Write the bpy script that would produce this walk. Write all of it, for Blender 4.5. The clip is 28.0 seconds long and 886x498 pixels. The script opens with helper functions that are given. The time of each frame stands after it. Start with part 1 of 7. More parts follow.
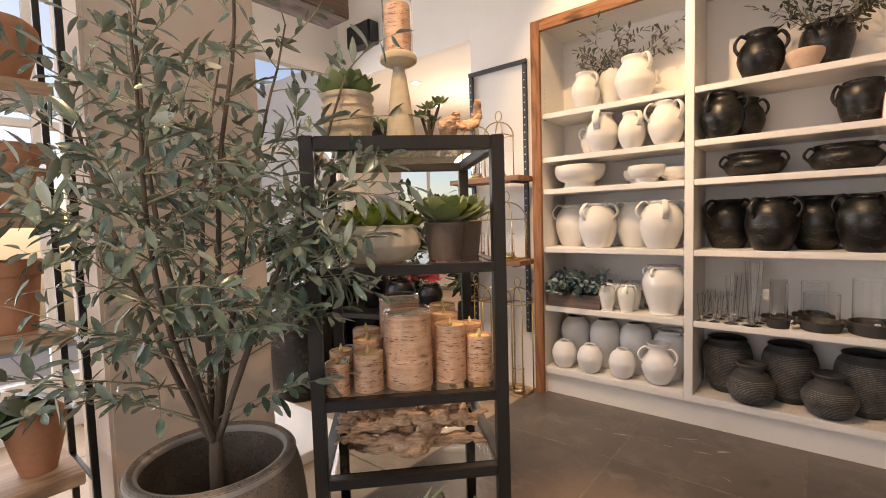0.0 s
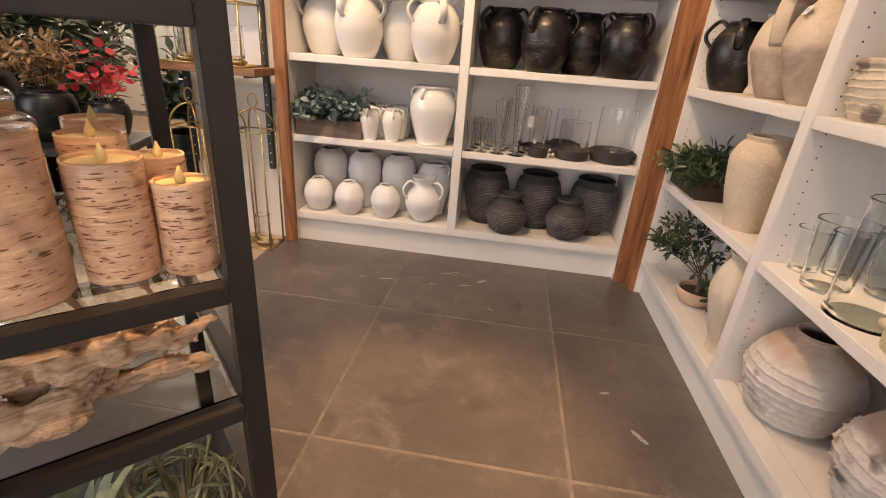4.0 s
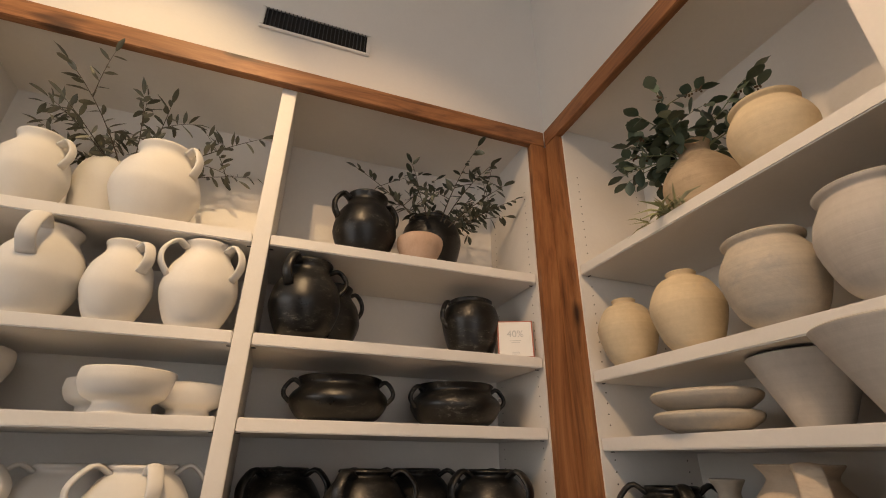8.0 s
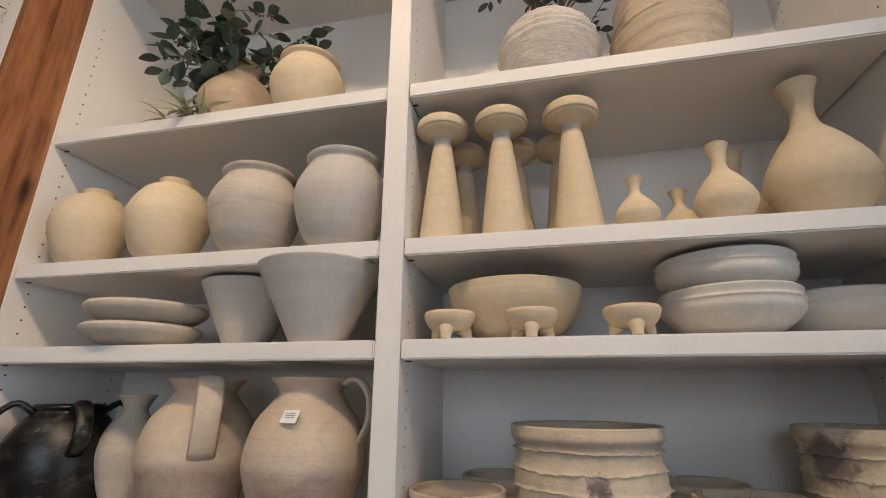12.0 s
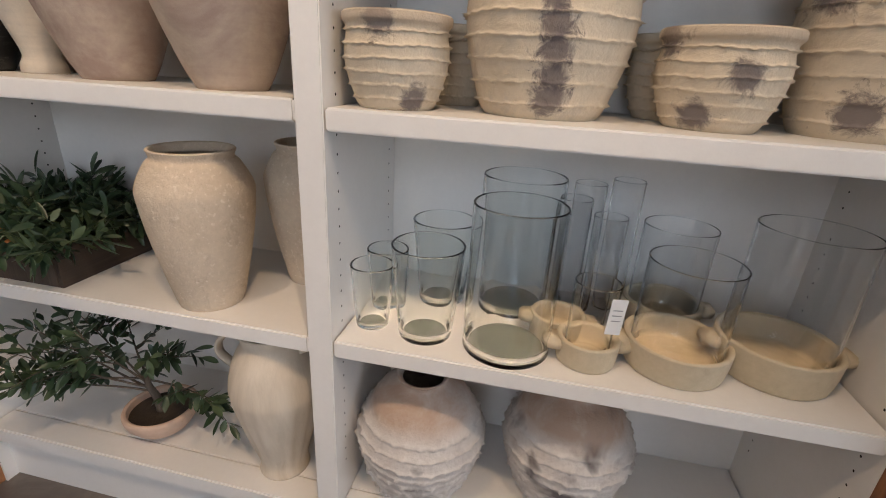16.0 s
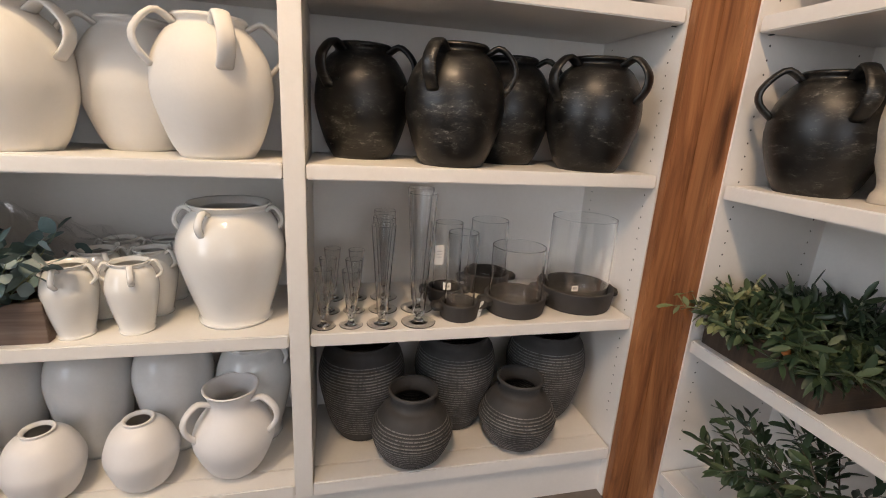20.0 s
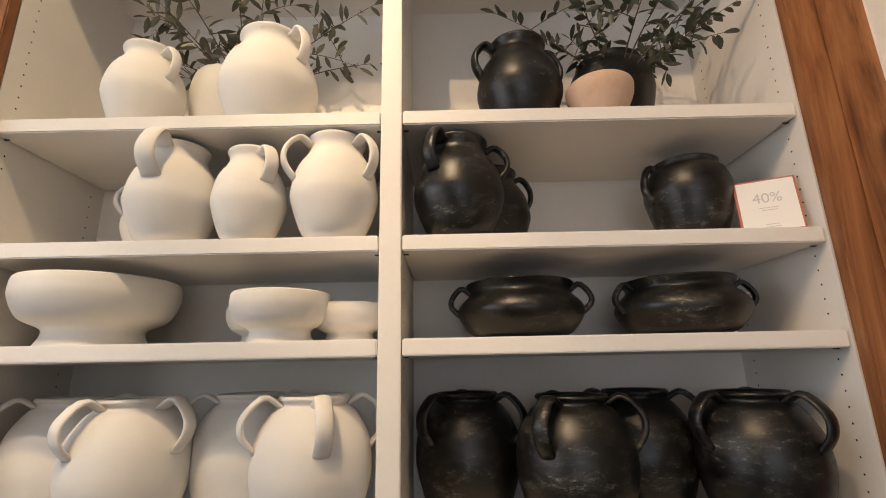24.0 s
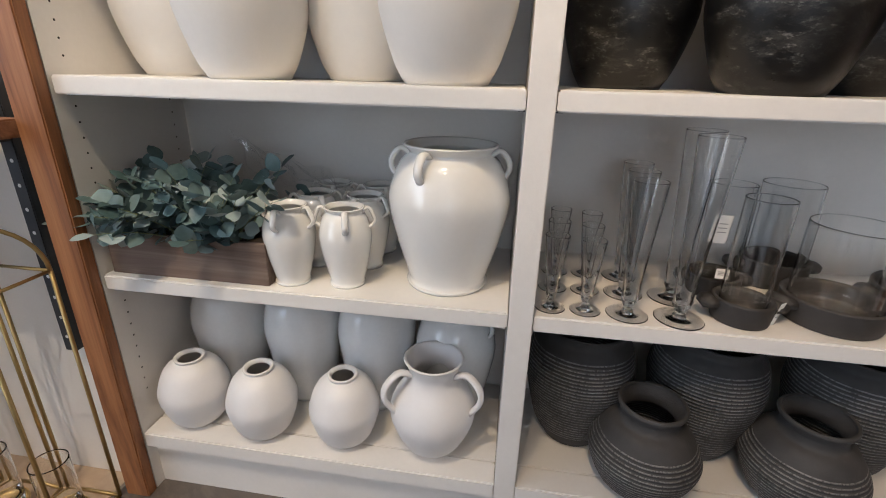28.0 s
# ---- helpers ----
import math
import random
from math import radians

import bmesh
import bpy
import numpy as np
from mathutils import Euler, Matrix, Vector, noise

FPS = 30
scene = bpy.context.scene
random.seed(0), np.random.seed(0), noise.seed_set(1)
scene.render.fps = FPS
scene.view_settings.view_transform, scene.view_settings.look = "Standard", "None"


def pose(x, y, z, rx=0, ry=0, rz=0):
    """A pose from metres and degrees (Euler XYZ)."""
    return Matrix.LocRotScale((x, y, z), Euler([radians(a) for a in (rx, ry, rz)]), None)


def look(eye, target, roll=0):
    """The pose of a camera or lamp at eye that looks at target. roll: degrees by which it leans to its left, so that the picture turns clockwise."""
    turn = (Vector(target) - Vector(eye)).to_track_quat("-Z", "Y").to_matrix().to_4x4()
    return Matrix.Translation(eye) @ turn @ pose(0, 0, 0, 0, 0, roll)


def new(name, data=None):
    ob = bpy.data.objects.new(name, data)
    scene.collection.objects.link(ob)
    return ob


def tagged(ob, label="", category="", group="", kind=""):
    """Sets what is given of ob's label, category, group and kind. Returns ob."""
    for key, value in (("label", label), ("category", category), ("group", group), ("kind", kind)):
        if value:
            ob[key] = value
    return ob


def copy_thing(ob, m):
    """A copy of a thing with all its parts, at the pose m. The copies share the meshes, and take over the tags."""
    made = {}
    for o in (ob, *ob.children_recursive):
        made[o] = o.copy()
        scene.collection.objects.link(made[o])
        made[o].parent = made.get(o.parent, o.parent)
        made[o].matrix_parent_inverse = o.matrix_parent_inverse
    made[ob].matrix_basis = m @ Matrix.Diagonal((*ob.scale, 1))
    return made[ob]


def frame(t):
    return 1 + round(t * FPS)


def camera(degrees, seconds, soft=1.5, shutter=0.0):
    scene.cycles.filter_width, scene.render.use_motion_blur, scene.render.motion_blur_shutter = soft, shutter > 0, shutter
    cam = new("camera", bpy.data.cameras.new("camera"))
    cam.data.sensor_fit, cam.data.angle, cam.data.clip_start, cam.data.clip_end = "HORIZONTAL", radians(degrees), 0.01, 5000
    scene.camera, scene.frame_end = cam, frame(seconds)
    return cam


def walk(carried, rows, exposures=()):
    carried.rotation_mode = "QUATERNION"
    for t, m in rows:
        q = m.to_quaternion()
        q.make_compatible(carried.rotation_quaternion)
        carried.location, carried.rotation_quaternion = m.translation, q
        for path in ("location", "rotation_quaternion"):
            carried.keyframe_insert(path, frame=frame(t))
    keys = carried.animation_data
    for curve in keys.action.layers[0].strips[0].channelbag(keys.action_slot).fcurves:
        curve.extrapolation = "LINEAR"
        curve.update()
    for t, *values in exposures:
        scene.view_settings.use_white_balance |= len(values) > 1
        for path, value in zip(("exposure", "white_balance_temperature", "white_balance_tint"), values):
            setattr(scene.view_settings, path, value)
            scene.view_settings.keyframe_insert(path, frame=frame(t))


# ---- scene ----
cam = camera(88.1, 28.0, 1.0)
PATH = [
    (0, (0.668, 0.635, 1.291), (-0.595, 2.18, 1.16), -1.7),
    (0.5, (0.559, 0.729, 1.28), (-0.721, 2.256, 1.107), -1.1),
    (1, (0.453, 0.774, 1.265), (-0.844, 2.271, 0.99), -0.5),
    (1.5, (0.386, 0.797, 1.217), (-0.908, 2.262, 0.796), 0.2),
    (2, (0.349, 0.817, 1.177), (-0.867, 2.279, 0.557), 1.0),
    (2.5, (0.317, 0.836, 1.138), (-0.727, 2.366, 0.383), 1.8),
    (3, (0.319, 0.892, 1.126), (-0.451, 2.542, 0.298), 2.7),
    (3.5, (0.34, 1.006, 1.13), (-0.121, 2.761, 0.289), 3.8),
    (5.6, (0.34, 1.781, 1.26), (0.456, 3.75, 0.931), 2.8),
    (6.2, (0.308, 1.941, 1.351), (0.429, 3.937, 1.391), 1.8),
    (6.8, (0.313, 2.103, 1.367), (0.421, 4.059, 1.769), 1.5),
    (7.4, (0.278, 2.21, 1.386), (0.474, 4.087, 2.049), 1.6),
    (8, (0.188, 2.282, 1.385), (0.793, 3.996, 2.22), 0.6),
    (8.5, (0.212, 2.283, 1.365), (1.077, 3.843, 2.27), 1.9),
    (9, (0.180, 2.316, 1.394), (1.403, 3.611, 2.303), 0.0),
    (9.5, (0.201, 2.305, 1.4), (1.604, 3.411, 2.298), 0.1),
    (10, (0.22, 2.307, 1.397), (1.772, 3.197, 2.292), -0.0),
    (10.5, (0.236, 2.285, 1.413), (1.896, 3.017, 2.254), 0.2),
    (11, (0.26, 2.292, 1.406), (2.017, 2.844, 2.188), 0.7),
    (11.5, (0.291, 2.286, 1.373), (2.1, 2.744, 2.093), 0.5),
    (13.5, (0.362, 2.279, 1.319), (2.329, 2.64, 1.343), 1.8),
    (14, (0.371, 2.274, 1.296), (2.338, 2.587, 1.124), 1.9),
    (14.5, (0.385, 2.241, 1.267), (2.329, 2.57, 0.93), 1.9),
    (15, (0.405, 2.235, 1.217), (2.319, 2.552, 0.729), 2.0),
    (15.5, (0.42, 2.229, 1.164), (2.3, 2.541, 0.556), 2.4),
    (16, (0.451, 2.214, 1.115), (2.279, 2.567, 0.384), 3.4),
    (16.5, (0.474, 2.208, 1.093), (2.263, 2.66, 0.32), 4.3),
    (17, (0.492, 2.23, 1.087), (2.204, 2.9, 0.301), 4.1),
    (17.5, (0.491, 2.264, 1.072), (2.059, 3.242, 0.306), 3.9),
    (18, (0.441, 2.315, 1.063), (1.795, 3.592, 0.331), 4.3),
    (18.6, (0.344, 2.386, 1.069), (1.447, 3.901, 0.371), 4.7),
    (19, (0.268, 2.447, 1.083), (1.179, 4.092, 0.403), 3.9),
    (19.5, (0.183, 2.512, 1.1), (0.895, 4.265, 0.454), 3.6),
    (20, (0.172, 2.552, 1.176), (0.633, 4.422, 0.638), 3.3),
    (20.5, (0.142, 2.635, 1.23), (0.467, 4.571, 0.85), 2.1),
    (21, (0.177, 2.708, 1.312), (0.299, 4.692, 1.09), 1.3),
    (22, (0.196, 2.734, 1.381), (0.118, 4.719, 1.614), -0.1),
    (22.4, (0.187, 2.723, 1.439), (0.103, 4.691, 1.781), -0.3),
    (24.5, (0.206, 2.647, 1.402), (0.225, 4.584, 1.899), -1.4),
    (25, (0.198, 2.598, 1.353), (0.259, 4.572, 1.67), -1.6),
    (25.5, (0.15, 2.57, 1.352), (0.297, 4.564, 1.39), -1.7),
    (26, (0.161, 2.579, 1.279), (0.256, 4.57, 1.116), -1.0),
    (26.5, (0.152, 2.626, 1.22), (0.198, 4.591, 0.852), 0.0),
    (27, (0.149, 2.705, 1.182), (0.119, 4.623, 0.613), 1.2),
    (27.5, (0.136, 2.758, 1.106), (0.017, 4.652, 0.473), 1.9),
    (28, (0.043, 2.826, 1.088), (-0.224, 4.672, 0.367), 1.5),
]
walk(cam, [(t, look(eye, target, roll)) for t, eye, target, roll in PATH], [(0.0, 0.3, 7150, 19), (2.0, 0.48, 6900, 22), (3.0, 0.58, 7250, 22), (5.6, 0.3, 7000, 17), (6.2, -0.1, 7600, 18), (8.0, -0.45, 7100, 15), (9.0, -0.40, 6450, 12), (10.0, -0.15, 6200, 11), (11.0, -0.08, 5900, 10), (14.0, 0.13, 5750, 10), (16.0, 0.35, 5950, 12), (17.3, 0.38, 6400, 12), (18.0, 0.52, 6700, 14), (19.0, 0.5, 6800, 17), (20.0, 0.37, 6250, 13), (21.0, 0.25, 6850, 14), (22.0, 0.08, 6850, 13), (24.5, -0.08, 6150, 11), (26.0, 0.05, 5550, 9), (27.0, 0.15, 5400, 9), (28.0, 0.27, 5650, 10)])

# ---- light ----
world = bpy.data.worlds.new("world")
scene.world = world
world.use_nodes = True
wn = world.node_tree
sky = wn.nodes.new("ShaderNodeTexSky")
sky.sky_type, sky.sun_disc = "NISHITA", False
sky.sun_elevation, sky.sun_rotation = radians(40), radians(250)
wn.links.new(sky.outputs[0], wn.nodes["Background"].inputs[0])
wn.nodes["Background"].inputs[1].default_value = 0.12


def lamp(name, kind, energy, colour, m, **more):
    data = bpy.data.lights.new(name, kind)
    data.energy, data.color = energy, colour
    for key, value in more.items():
        setattr(data, key, value)
    ob = new(name, data)
    ob.matrix_world = m
    return ob


WARM = (1.0, 0.69, 0.40)
SOFT = (1.0, 0.82, 0.62)
DAY = (0.86, 0.93, 1.0)


def spot(eye, target, watts, degrees=55, colour=WARM, size=0.02):
    return lamp("ceiling_spot", "SPOT", watts, colour, look(eye, target), spot_size=radians(degrees), spot_blend=0.7, shadow_soft_size=size)


spot((-0.35, 2.45, 3.50), (-0.42, 3.80, 2.00), 112, 54, (1.0, 0.73, 0.40))
spot((-0.50, 2.35, 3.50), (-0.38, 3.70, 0.55), 37, 50)
spot((-0.40, 2.10, 3.45), (0.64, 3.78, 1.85), 95, 50)
spot((-0.30, 1.60, 3.45), (1.28, 3.15, 1.20), 91, 60)
spot((-0.20, 2.95, 3.45), (1.35, 2.05, 1.30), 70, 64)
# added fill that brightens the lantern rack's wall; no known lamp hangs here
spot((-0.85, 2.10, 3.50), (-1.15, 3.62, 0.25), 110, 44, SOFT)
spot((0.35, 0.55, 3.50), (-0.30, 1.55, 1.00), 120, 52)
spot((0.10, 1.55, 3.50), (0.16, 2.12, 0.00), 310, 27, (1.0, 0.60, 0.31))
lamp("window_daylight", "AREA", 78, DAY, look((-3.00, 1.3, 1.55), (0.5, 1.5, 1.0)), shape="RECTANGLE", size=4.4, size_y=2.3)
lamp("shopfront_daylight", "AREA", 43, DAY, look((-0.3, -2.35, 1.4), (-0.2, 2.0, 1.2)), shape="RECTANGLE", size=3.2, size_y=2.4)
lamp("far_room_lamp", "POINT", 55, SOFT, pose(-2.7, 5.3, 1.9), shadow_soft_size=0.2)
# soft overhead fill added for general brightness; no panel exists up there
lamp("ceiling_panel_light", "AREA", 3.0, SOFT, look((-0.3, 1.4, 3.55), (-0.3, 1.4, 0)), shape="RECTANGLE", size=2.6, size_y=2.6)


# ---- materials ----
def shader(name):
    m = bpy.data.materials.new(name)
    m.use_nodes = True
    t = m.node_tree
    return m, t, t.nodes["Principled BSDF"]


def coords(t, scale=(1, 1, 1), shift=True):
    """Object coordinates, moved by a random step for each object."""
    c = t.nodes.new("ShaderNodeTexCoord")
    mp = t.nodes.new("ShaderNodeMapping")
    t.links.new(c.outputs["Object"], mp.inputs["Vector"])
    mp.inputs["Scale"].default_value = scale
    if shift:
        info = t.nodes.new("ShaderNodeObjectInfo")
        mul = t.nodes.new("ShaderNodeMath")
        mul.operation = "MULTIPLY"
        mul.inputs[1].default_value = 23.0
        t.links.new(info.outputs["Random"], mul.inputs[0])
        t.links.new(mul.outputs[0], mp.inputs["Location"])
    return mp.outputs["Vector"]


def noisy(t, vec, scale, detail=4, rough=0.6, distortion=0.0):
    n = t.nodes.new("ShaderNodeTexNoise")
    n.inputs["Scale"].default_value, n.inputs["Detail"].default_value = scale, detail
    n.inputs["Roughness"].default_value, n.inputs["Distortion"].default_value = rough, distortion
    t.links.new(vec, n.inputs["Vector"])
    return n.outputs["Fac"]


def ramp(t, fac, stops):
    r = t.nodes.new("ShaderNodeValToRGB")
    while len(r.color_ramp.elements) < len(stops):
        r.color_ramp.elements.new(0.5)
    for e, (p, c) in zip(r.color_ramp.elements, stops):
        e.position = p
        e.color = (*c, 1) if len(c) == 3 else c
    t.links.new(fac, r.inputs["Fac"])
    return r.outputs["Color"]


def blend(t, fac, a, b, mode="MIX"):
    n = t.nodes.new("ShaderNodeMix")
    n.data_type, n.blend_type = "RGBA", mode
    for sock, v in ((n.inputs["Factor"], fac), (n.inputs["A"], a), (n.inputs["B"], b)):
        if isinstance(v, bpy.types.NodeSocket):
            t.links.new(v, sock)
        elif isinstance(v, (int, float)):
            sock.default_value = v
        else:
            sock.default_value = (*v, 1)
    return n.outputs["Result"]


def bumped(t, p, height, strength, distance=0.01):
    b = t.nodes.new("ShaderNodeBump")
    b.inputs["Strength"].default_value, b.inputs["Distance"].default_value = strength, distance
    t.links.new(height, b.inputs["Height"])
    t.links.new(b.outputs["Normal"], p.inputs["Normal"])


def plain(name, colour, rough=0.5, metal=0.0, vary=0.12, scale=6.0, bump=0.1, coat=0.0, fine=90.0):
    """A painted, moulded or metal surface with faint mottling at two scales."""
    m, t, p = shader(name)
    v = coords(t)
    lo = tuple(max(0.0, c * (1 - vary)) for c in colour)
    hi = tuple(min(1.0, c * (1 + vary)) for c in colour)
    big, small = noisy(t, v, scale), noisy(t, v, fine, 3)
    c = ramp(t, big, [(0.3, lo), (0.7, hi)])
    c = blend(t, 0.25, c, ramp(t, small, [(0.3, lo), (0.7, hi)]))
    t.links.new(c, p.inputs["Base Color"])
    p.inputs["Roughness"].default_value, p.inputs["Metallic"].default_value = rough, metal
    p.inputs["Coat Weight"].default_value = coat
    if bump:
        bumped(t, p, small, bump, 0.003)
    return m


def clay(name, c1, c2, c3, rough=0.8, bump=0.35, scale=5.0, grain=60.0, wash=0.5, spots=None, stretch=1.0, lines=0.0):
    """Earthenware: a body colour, a second wash, a third stain, and a grain."""
    m, t, p = shader(name)
    v = coords(t, (1, 1, stretch))
    a = noisy(t, v, scale, 5, 0.65, 0.3)
    b = noisy(t, v, scale * 2.3, 6, 0.7, 0.6)
    g = noisy(t, v, grain, 5, 0.7)
    c = ramp(t, a, [(0.35, c1), (0.65, c2)])
    c = blend(t, ramp(t, b, [(wash, (0, 0, 0)), (wash + 0.18, (1, 1, 1))]), c, c3)
    c = blend(t, 0.22, c, ramp(t, g, [(0.3, tuple(x * 0.6 for x in c1)), (0.7, c2)]))
    if spots:
        s = noisy(t, v, spots[1], 3, 0.5, 0.4)
        soft = spots[3] if len(spots) > 3 else 0.06
        c = blend(t, ramp(t, s, [(spots[2], (0, 0, 0)), (spots[2] + soft, (1, 1, 1))]), c, spots[0])
    if lines:
        rings = noisy(t, coords(t, (2, 2, 85)), 1.0, 3, 0.6, 0.2)
        c = blend(t, lines * 0.35, c, ramp(t, rings, [(0.35, tuple(x * 0.72 for x in c1)), (0.65, c2)]))
        both = t.nodes.new("ShaderNodeMath")
        both.operation = "MULTIPLY_ADD"
        both.inputs[1].default_value = lines * 2.0
        t.links.new(rings, both.inputs[0])
        t.links.new(g, both.inputs[2])
        g = both.outputs[0]
    t.links.new(c, p.inputs["Base Color"])
    p.inputs["Roughness"].default_value = rough
    bumped(t, p, g, bump, 0.004)
    return m


def washed(name, base, z0, z1, colour, ragged=0.06, strength=0.8):
    """A copy of a clay with a second, cloudy wash between two heights."""
    m = base.copy()
    m.name = name
    t = m.node_tree
    p = t.nodes["Principled BSDF"]
    under = p.inputs["Base Color"].links[0].from_socket
    c, sep, add = t.nodes.new("ShaderNodeTexCoord"), t.nodes.new("ShaderNodeSeparateXYZ"), t.nodes.new("ShaderNodeMath")
    t.links.new(c.outputs["Object"], sep.inputs[0])
    add.operation = "MULTIPLY_ADD"
    add.inputs[1].default_value = ragged
    t.links.new(noisy(t, coords(t), 11.0, 5, 0.65, 0.5), add.inputs[0])
    t.links.new(sep.outputs["Z"], add.inputs[2])
    off = ragged * 0.5
    span = max(z1 - z0, 0.001)
    soft = min(0.03, span / 3)
    near = ramp(t, add.outputs[0], [(z0 + off, (0, 0, 0)), (z0 + off + soft, (1, 1, 1)), (z1 + off - soft, (1, 1, 1)), (z1 + off, (0, 0, 0))])
    cloud = ramp(t, noisy(t, coords(t), 6.0, 5, 0.7, 0.4), [(0.34, (strength * 0.22,) * 3), (0.60, (strength,) * 3)])
    t.links.new(blend(t, blend(t, 1.0, near, cloud, "MULTIPLY"), under, colour), p.inputs["Base Color"])
    return m


def scorched(name, base, marks, dark=(0.13, 0.105, 0.105)):
    """A copy of a clay with smoky scorch marks, given as rows of x, y, z and size."""
    m = base.copy()
    m.name = name
    t = m.node_tree
    p = t.nodes["Principled BSDF"]
    colour = p.inputs["Base Color"].links[0].from_socket
    c = t.nodes.new("ShaderNodeTexCoord")
    ragged = t.nodes.new("ShaderNodeMath")
    ragged.operation = "MULTIPLY_ADD"
    ragged.inputs[1].default_value, ragged.inputs[2].default_value = 2.6, -0.35
    t.links.new(noisy(t, coords(t), 46.0, 6, 0.75, 0.6), ragged.inputs[0])
    for x, y, z, size in marks:
        far, wide = t.nodes.new("ShaderNodeVectorMath"), t.nodes.new("ShaderNodeMath")
        far.operation, wide.operation = "DISTANCE", "MULTIPLY"
        far.inputs[1].default_value = (x, y, z)
        t.links.new(c.outputs["Object"], far.inputs[0])
        t.links.new(far.outputs["Value"], wide.inputs[0])
        t.links.new(ragged.outputs[0], wide.inputs[1])
        colour = blend(t, ramp(t, wide.outputs[0], [(size * 0.65, (0.85, 0.85, 0.85)), (size * 1.15, (0, 0, 0))]), colour, dark)
    t.links.new(colour, p.inputs["Base Color"])
    return m


def combed_clay(name, dark, light, spacing, z0, z1):
    """Dark clay combed with fine pale rings between two heights."""
    m, t, p = shader(name)
    c = t.nodes.new("ShaderNodeTexCoord")
    sep = t.nodes.new("ShaderNodeSeparateXYZ")
    t.links.new(c.outputs["Object"], sep.inputs[0])
    wob = noisy(t, c.outputs["Object"], 7.0, 3)
    def calc(op, a, b):
        n = t.nodes.new("ShaderNodeMath")
        n.operation = op
        for sock, v in zip(n.inputs, (a, b)):
            if isinstance(v, (int, float)):
                sock.default_value = v
            else:
                t.links.new(v, sock)
        return n.outputs[0]
    z = calc("ADD", sep.outputs["Z"], calc("MULTIPLY", wob, spacing * 0.6))
    wave = calc("SINE", calc("MULTIPLY", z, 2 * math.pi / spacing), 0.0)
    inside = calc("MULTIPLY", calc("GREATER_THAN", z, z0), calc("LESS_THAN", z, z1))
    grain = noisy(t, coords(t), 55.0, 5, 0.7)
    patch = noisy(t, coords(t), 9.0, 3)
    line = calc("MULTIPLY", calc("MULTIPLY", calc("GREATER_THAN", wave, 0.45), inside), ramp(t, grain, [(0.22, (0.1, 0.1, 0.1)), (0.42, (1, 1, 1))]))
    tick = noisy(t, coords(t, (190, 190, 25)), 1.0, 2)
    line = calc("MULTIPLY", line, ramp(t, tick, [(0.38, (0.22, 0.22, 0.22)), (0.50, (1, 1, 1))]))
    line = calc("MULTIPLY", line, ramp(t, patch, [(0.32, (0.25, 0.25, 0.25)), (0.60, (1, 1, 1))]))
    base = ramp(t, patch, [(0.3, tuple(x * 0.7 for x in dark)), (0.7, tuple(x * 1.4 for x in dark))])
    t.links.new(blend(t, line, base, light), p.inputs["Base Color"])
    p.inputs["Roughness"].default_value = 0.72
    bumped(t, p, calc("ADD", calc("MULTIPLY", wave, inside), calc("MULTIPLY", grain, 0.8)), 0.5, 0.004)
    return m


def glassy(name, tint=(1, 1, 1), rough=0.0, ior=1.46):
    m, t, p = shader(name)
    p.inputs["Base Color"].default_value = (*tint, 1)
    p.inputs["Transmission Weight"].default_value = 1.0
    p.inputs["Roughness"].default_value = rough
    p.inputs["IOR"].default_value = ior
    return m


def thin_glass(name, tint=(1, 1, 1), rough=0.02):
    """Thin blown glass: clear right through, with a gloss that grows at grazing angles."""
    m, t, p = shader(name)
    out = t.nodes["Material Output"]
    clear, gloss = t.nodes.new("ShaderNodeBsdfTransparent"), t.nodes.new("ShaderNodeBsdfGlossy")
    edge, mix = t.nodes.new("ShaderNodeLayerWeight"), t.nodes.new("ShaderNodeMixShader")
    edge.inputs["Blend"].default_value = 0.5
    clear.inputs["Color"].default_value = (*tint, 1)
    gloss.inputs["Roughness"].default_value = rough
    bend = ramp(t, edge.outputs["Facing"], [(0.0, (0.06,) * 3), (0.5, (0.12,) * 3), (0.75, (0.30,) * 3), (0.90, (0.75,) * 3), (1.0, (0.95,) * 3)])
    t.links.new(bend, mix.inputs[0])
    t.links.new(clear.outputs[0], mix.inputs[1])
    t.links.new(gloss.outputs[0], mix.inputs[2])
    t.links.new(mix.outputs[0], out.inputs["Surface"])
    t.nodes.remove(p)
    return m


def timber(name, dark, mid, light, rough=0.55, along=1.6, across=26.0, axis=2, swirl=1.4):
    """Wood whose grain runs along one of the board's own axes, as a rule z."""
    def way(a, b):
        return tuple(b if k == axis else a for k in range(3))

    m, t, p = shader(name)
    v = coords(t, way(across, along))
    a = noisy(t, v, 1.0, 6, 0.62, swirl)
    f = noisy(t, coords(t, way(across * 8, along * 3)), 1.0, 4, 0.7)
    k = noisy(t, coords(t, way(9, 3)), 1.0, 2, 0.5)
    c = ramp(t, a, [(0.32, dark), (0.5, mid), (0.68, light)])
    c = blend(t, 0.3, c, ramp(t, f, [(0.3, dark), (0.7, light)]))
    c = blend(t, ramp(t, k, [(0.63, (0, 0, 0)), (0.72, (1, 1, 1))]), c, tuple(x * 0.45 for x in dark))
    t.links.new(c, p.inputs["Base Color"])
    p.inputs["Roughness"].default_value = rough
    bumped(t, p, f, 0.25, 0.003)
    return m


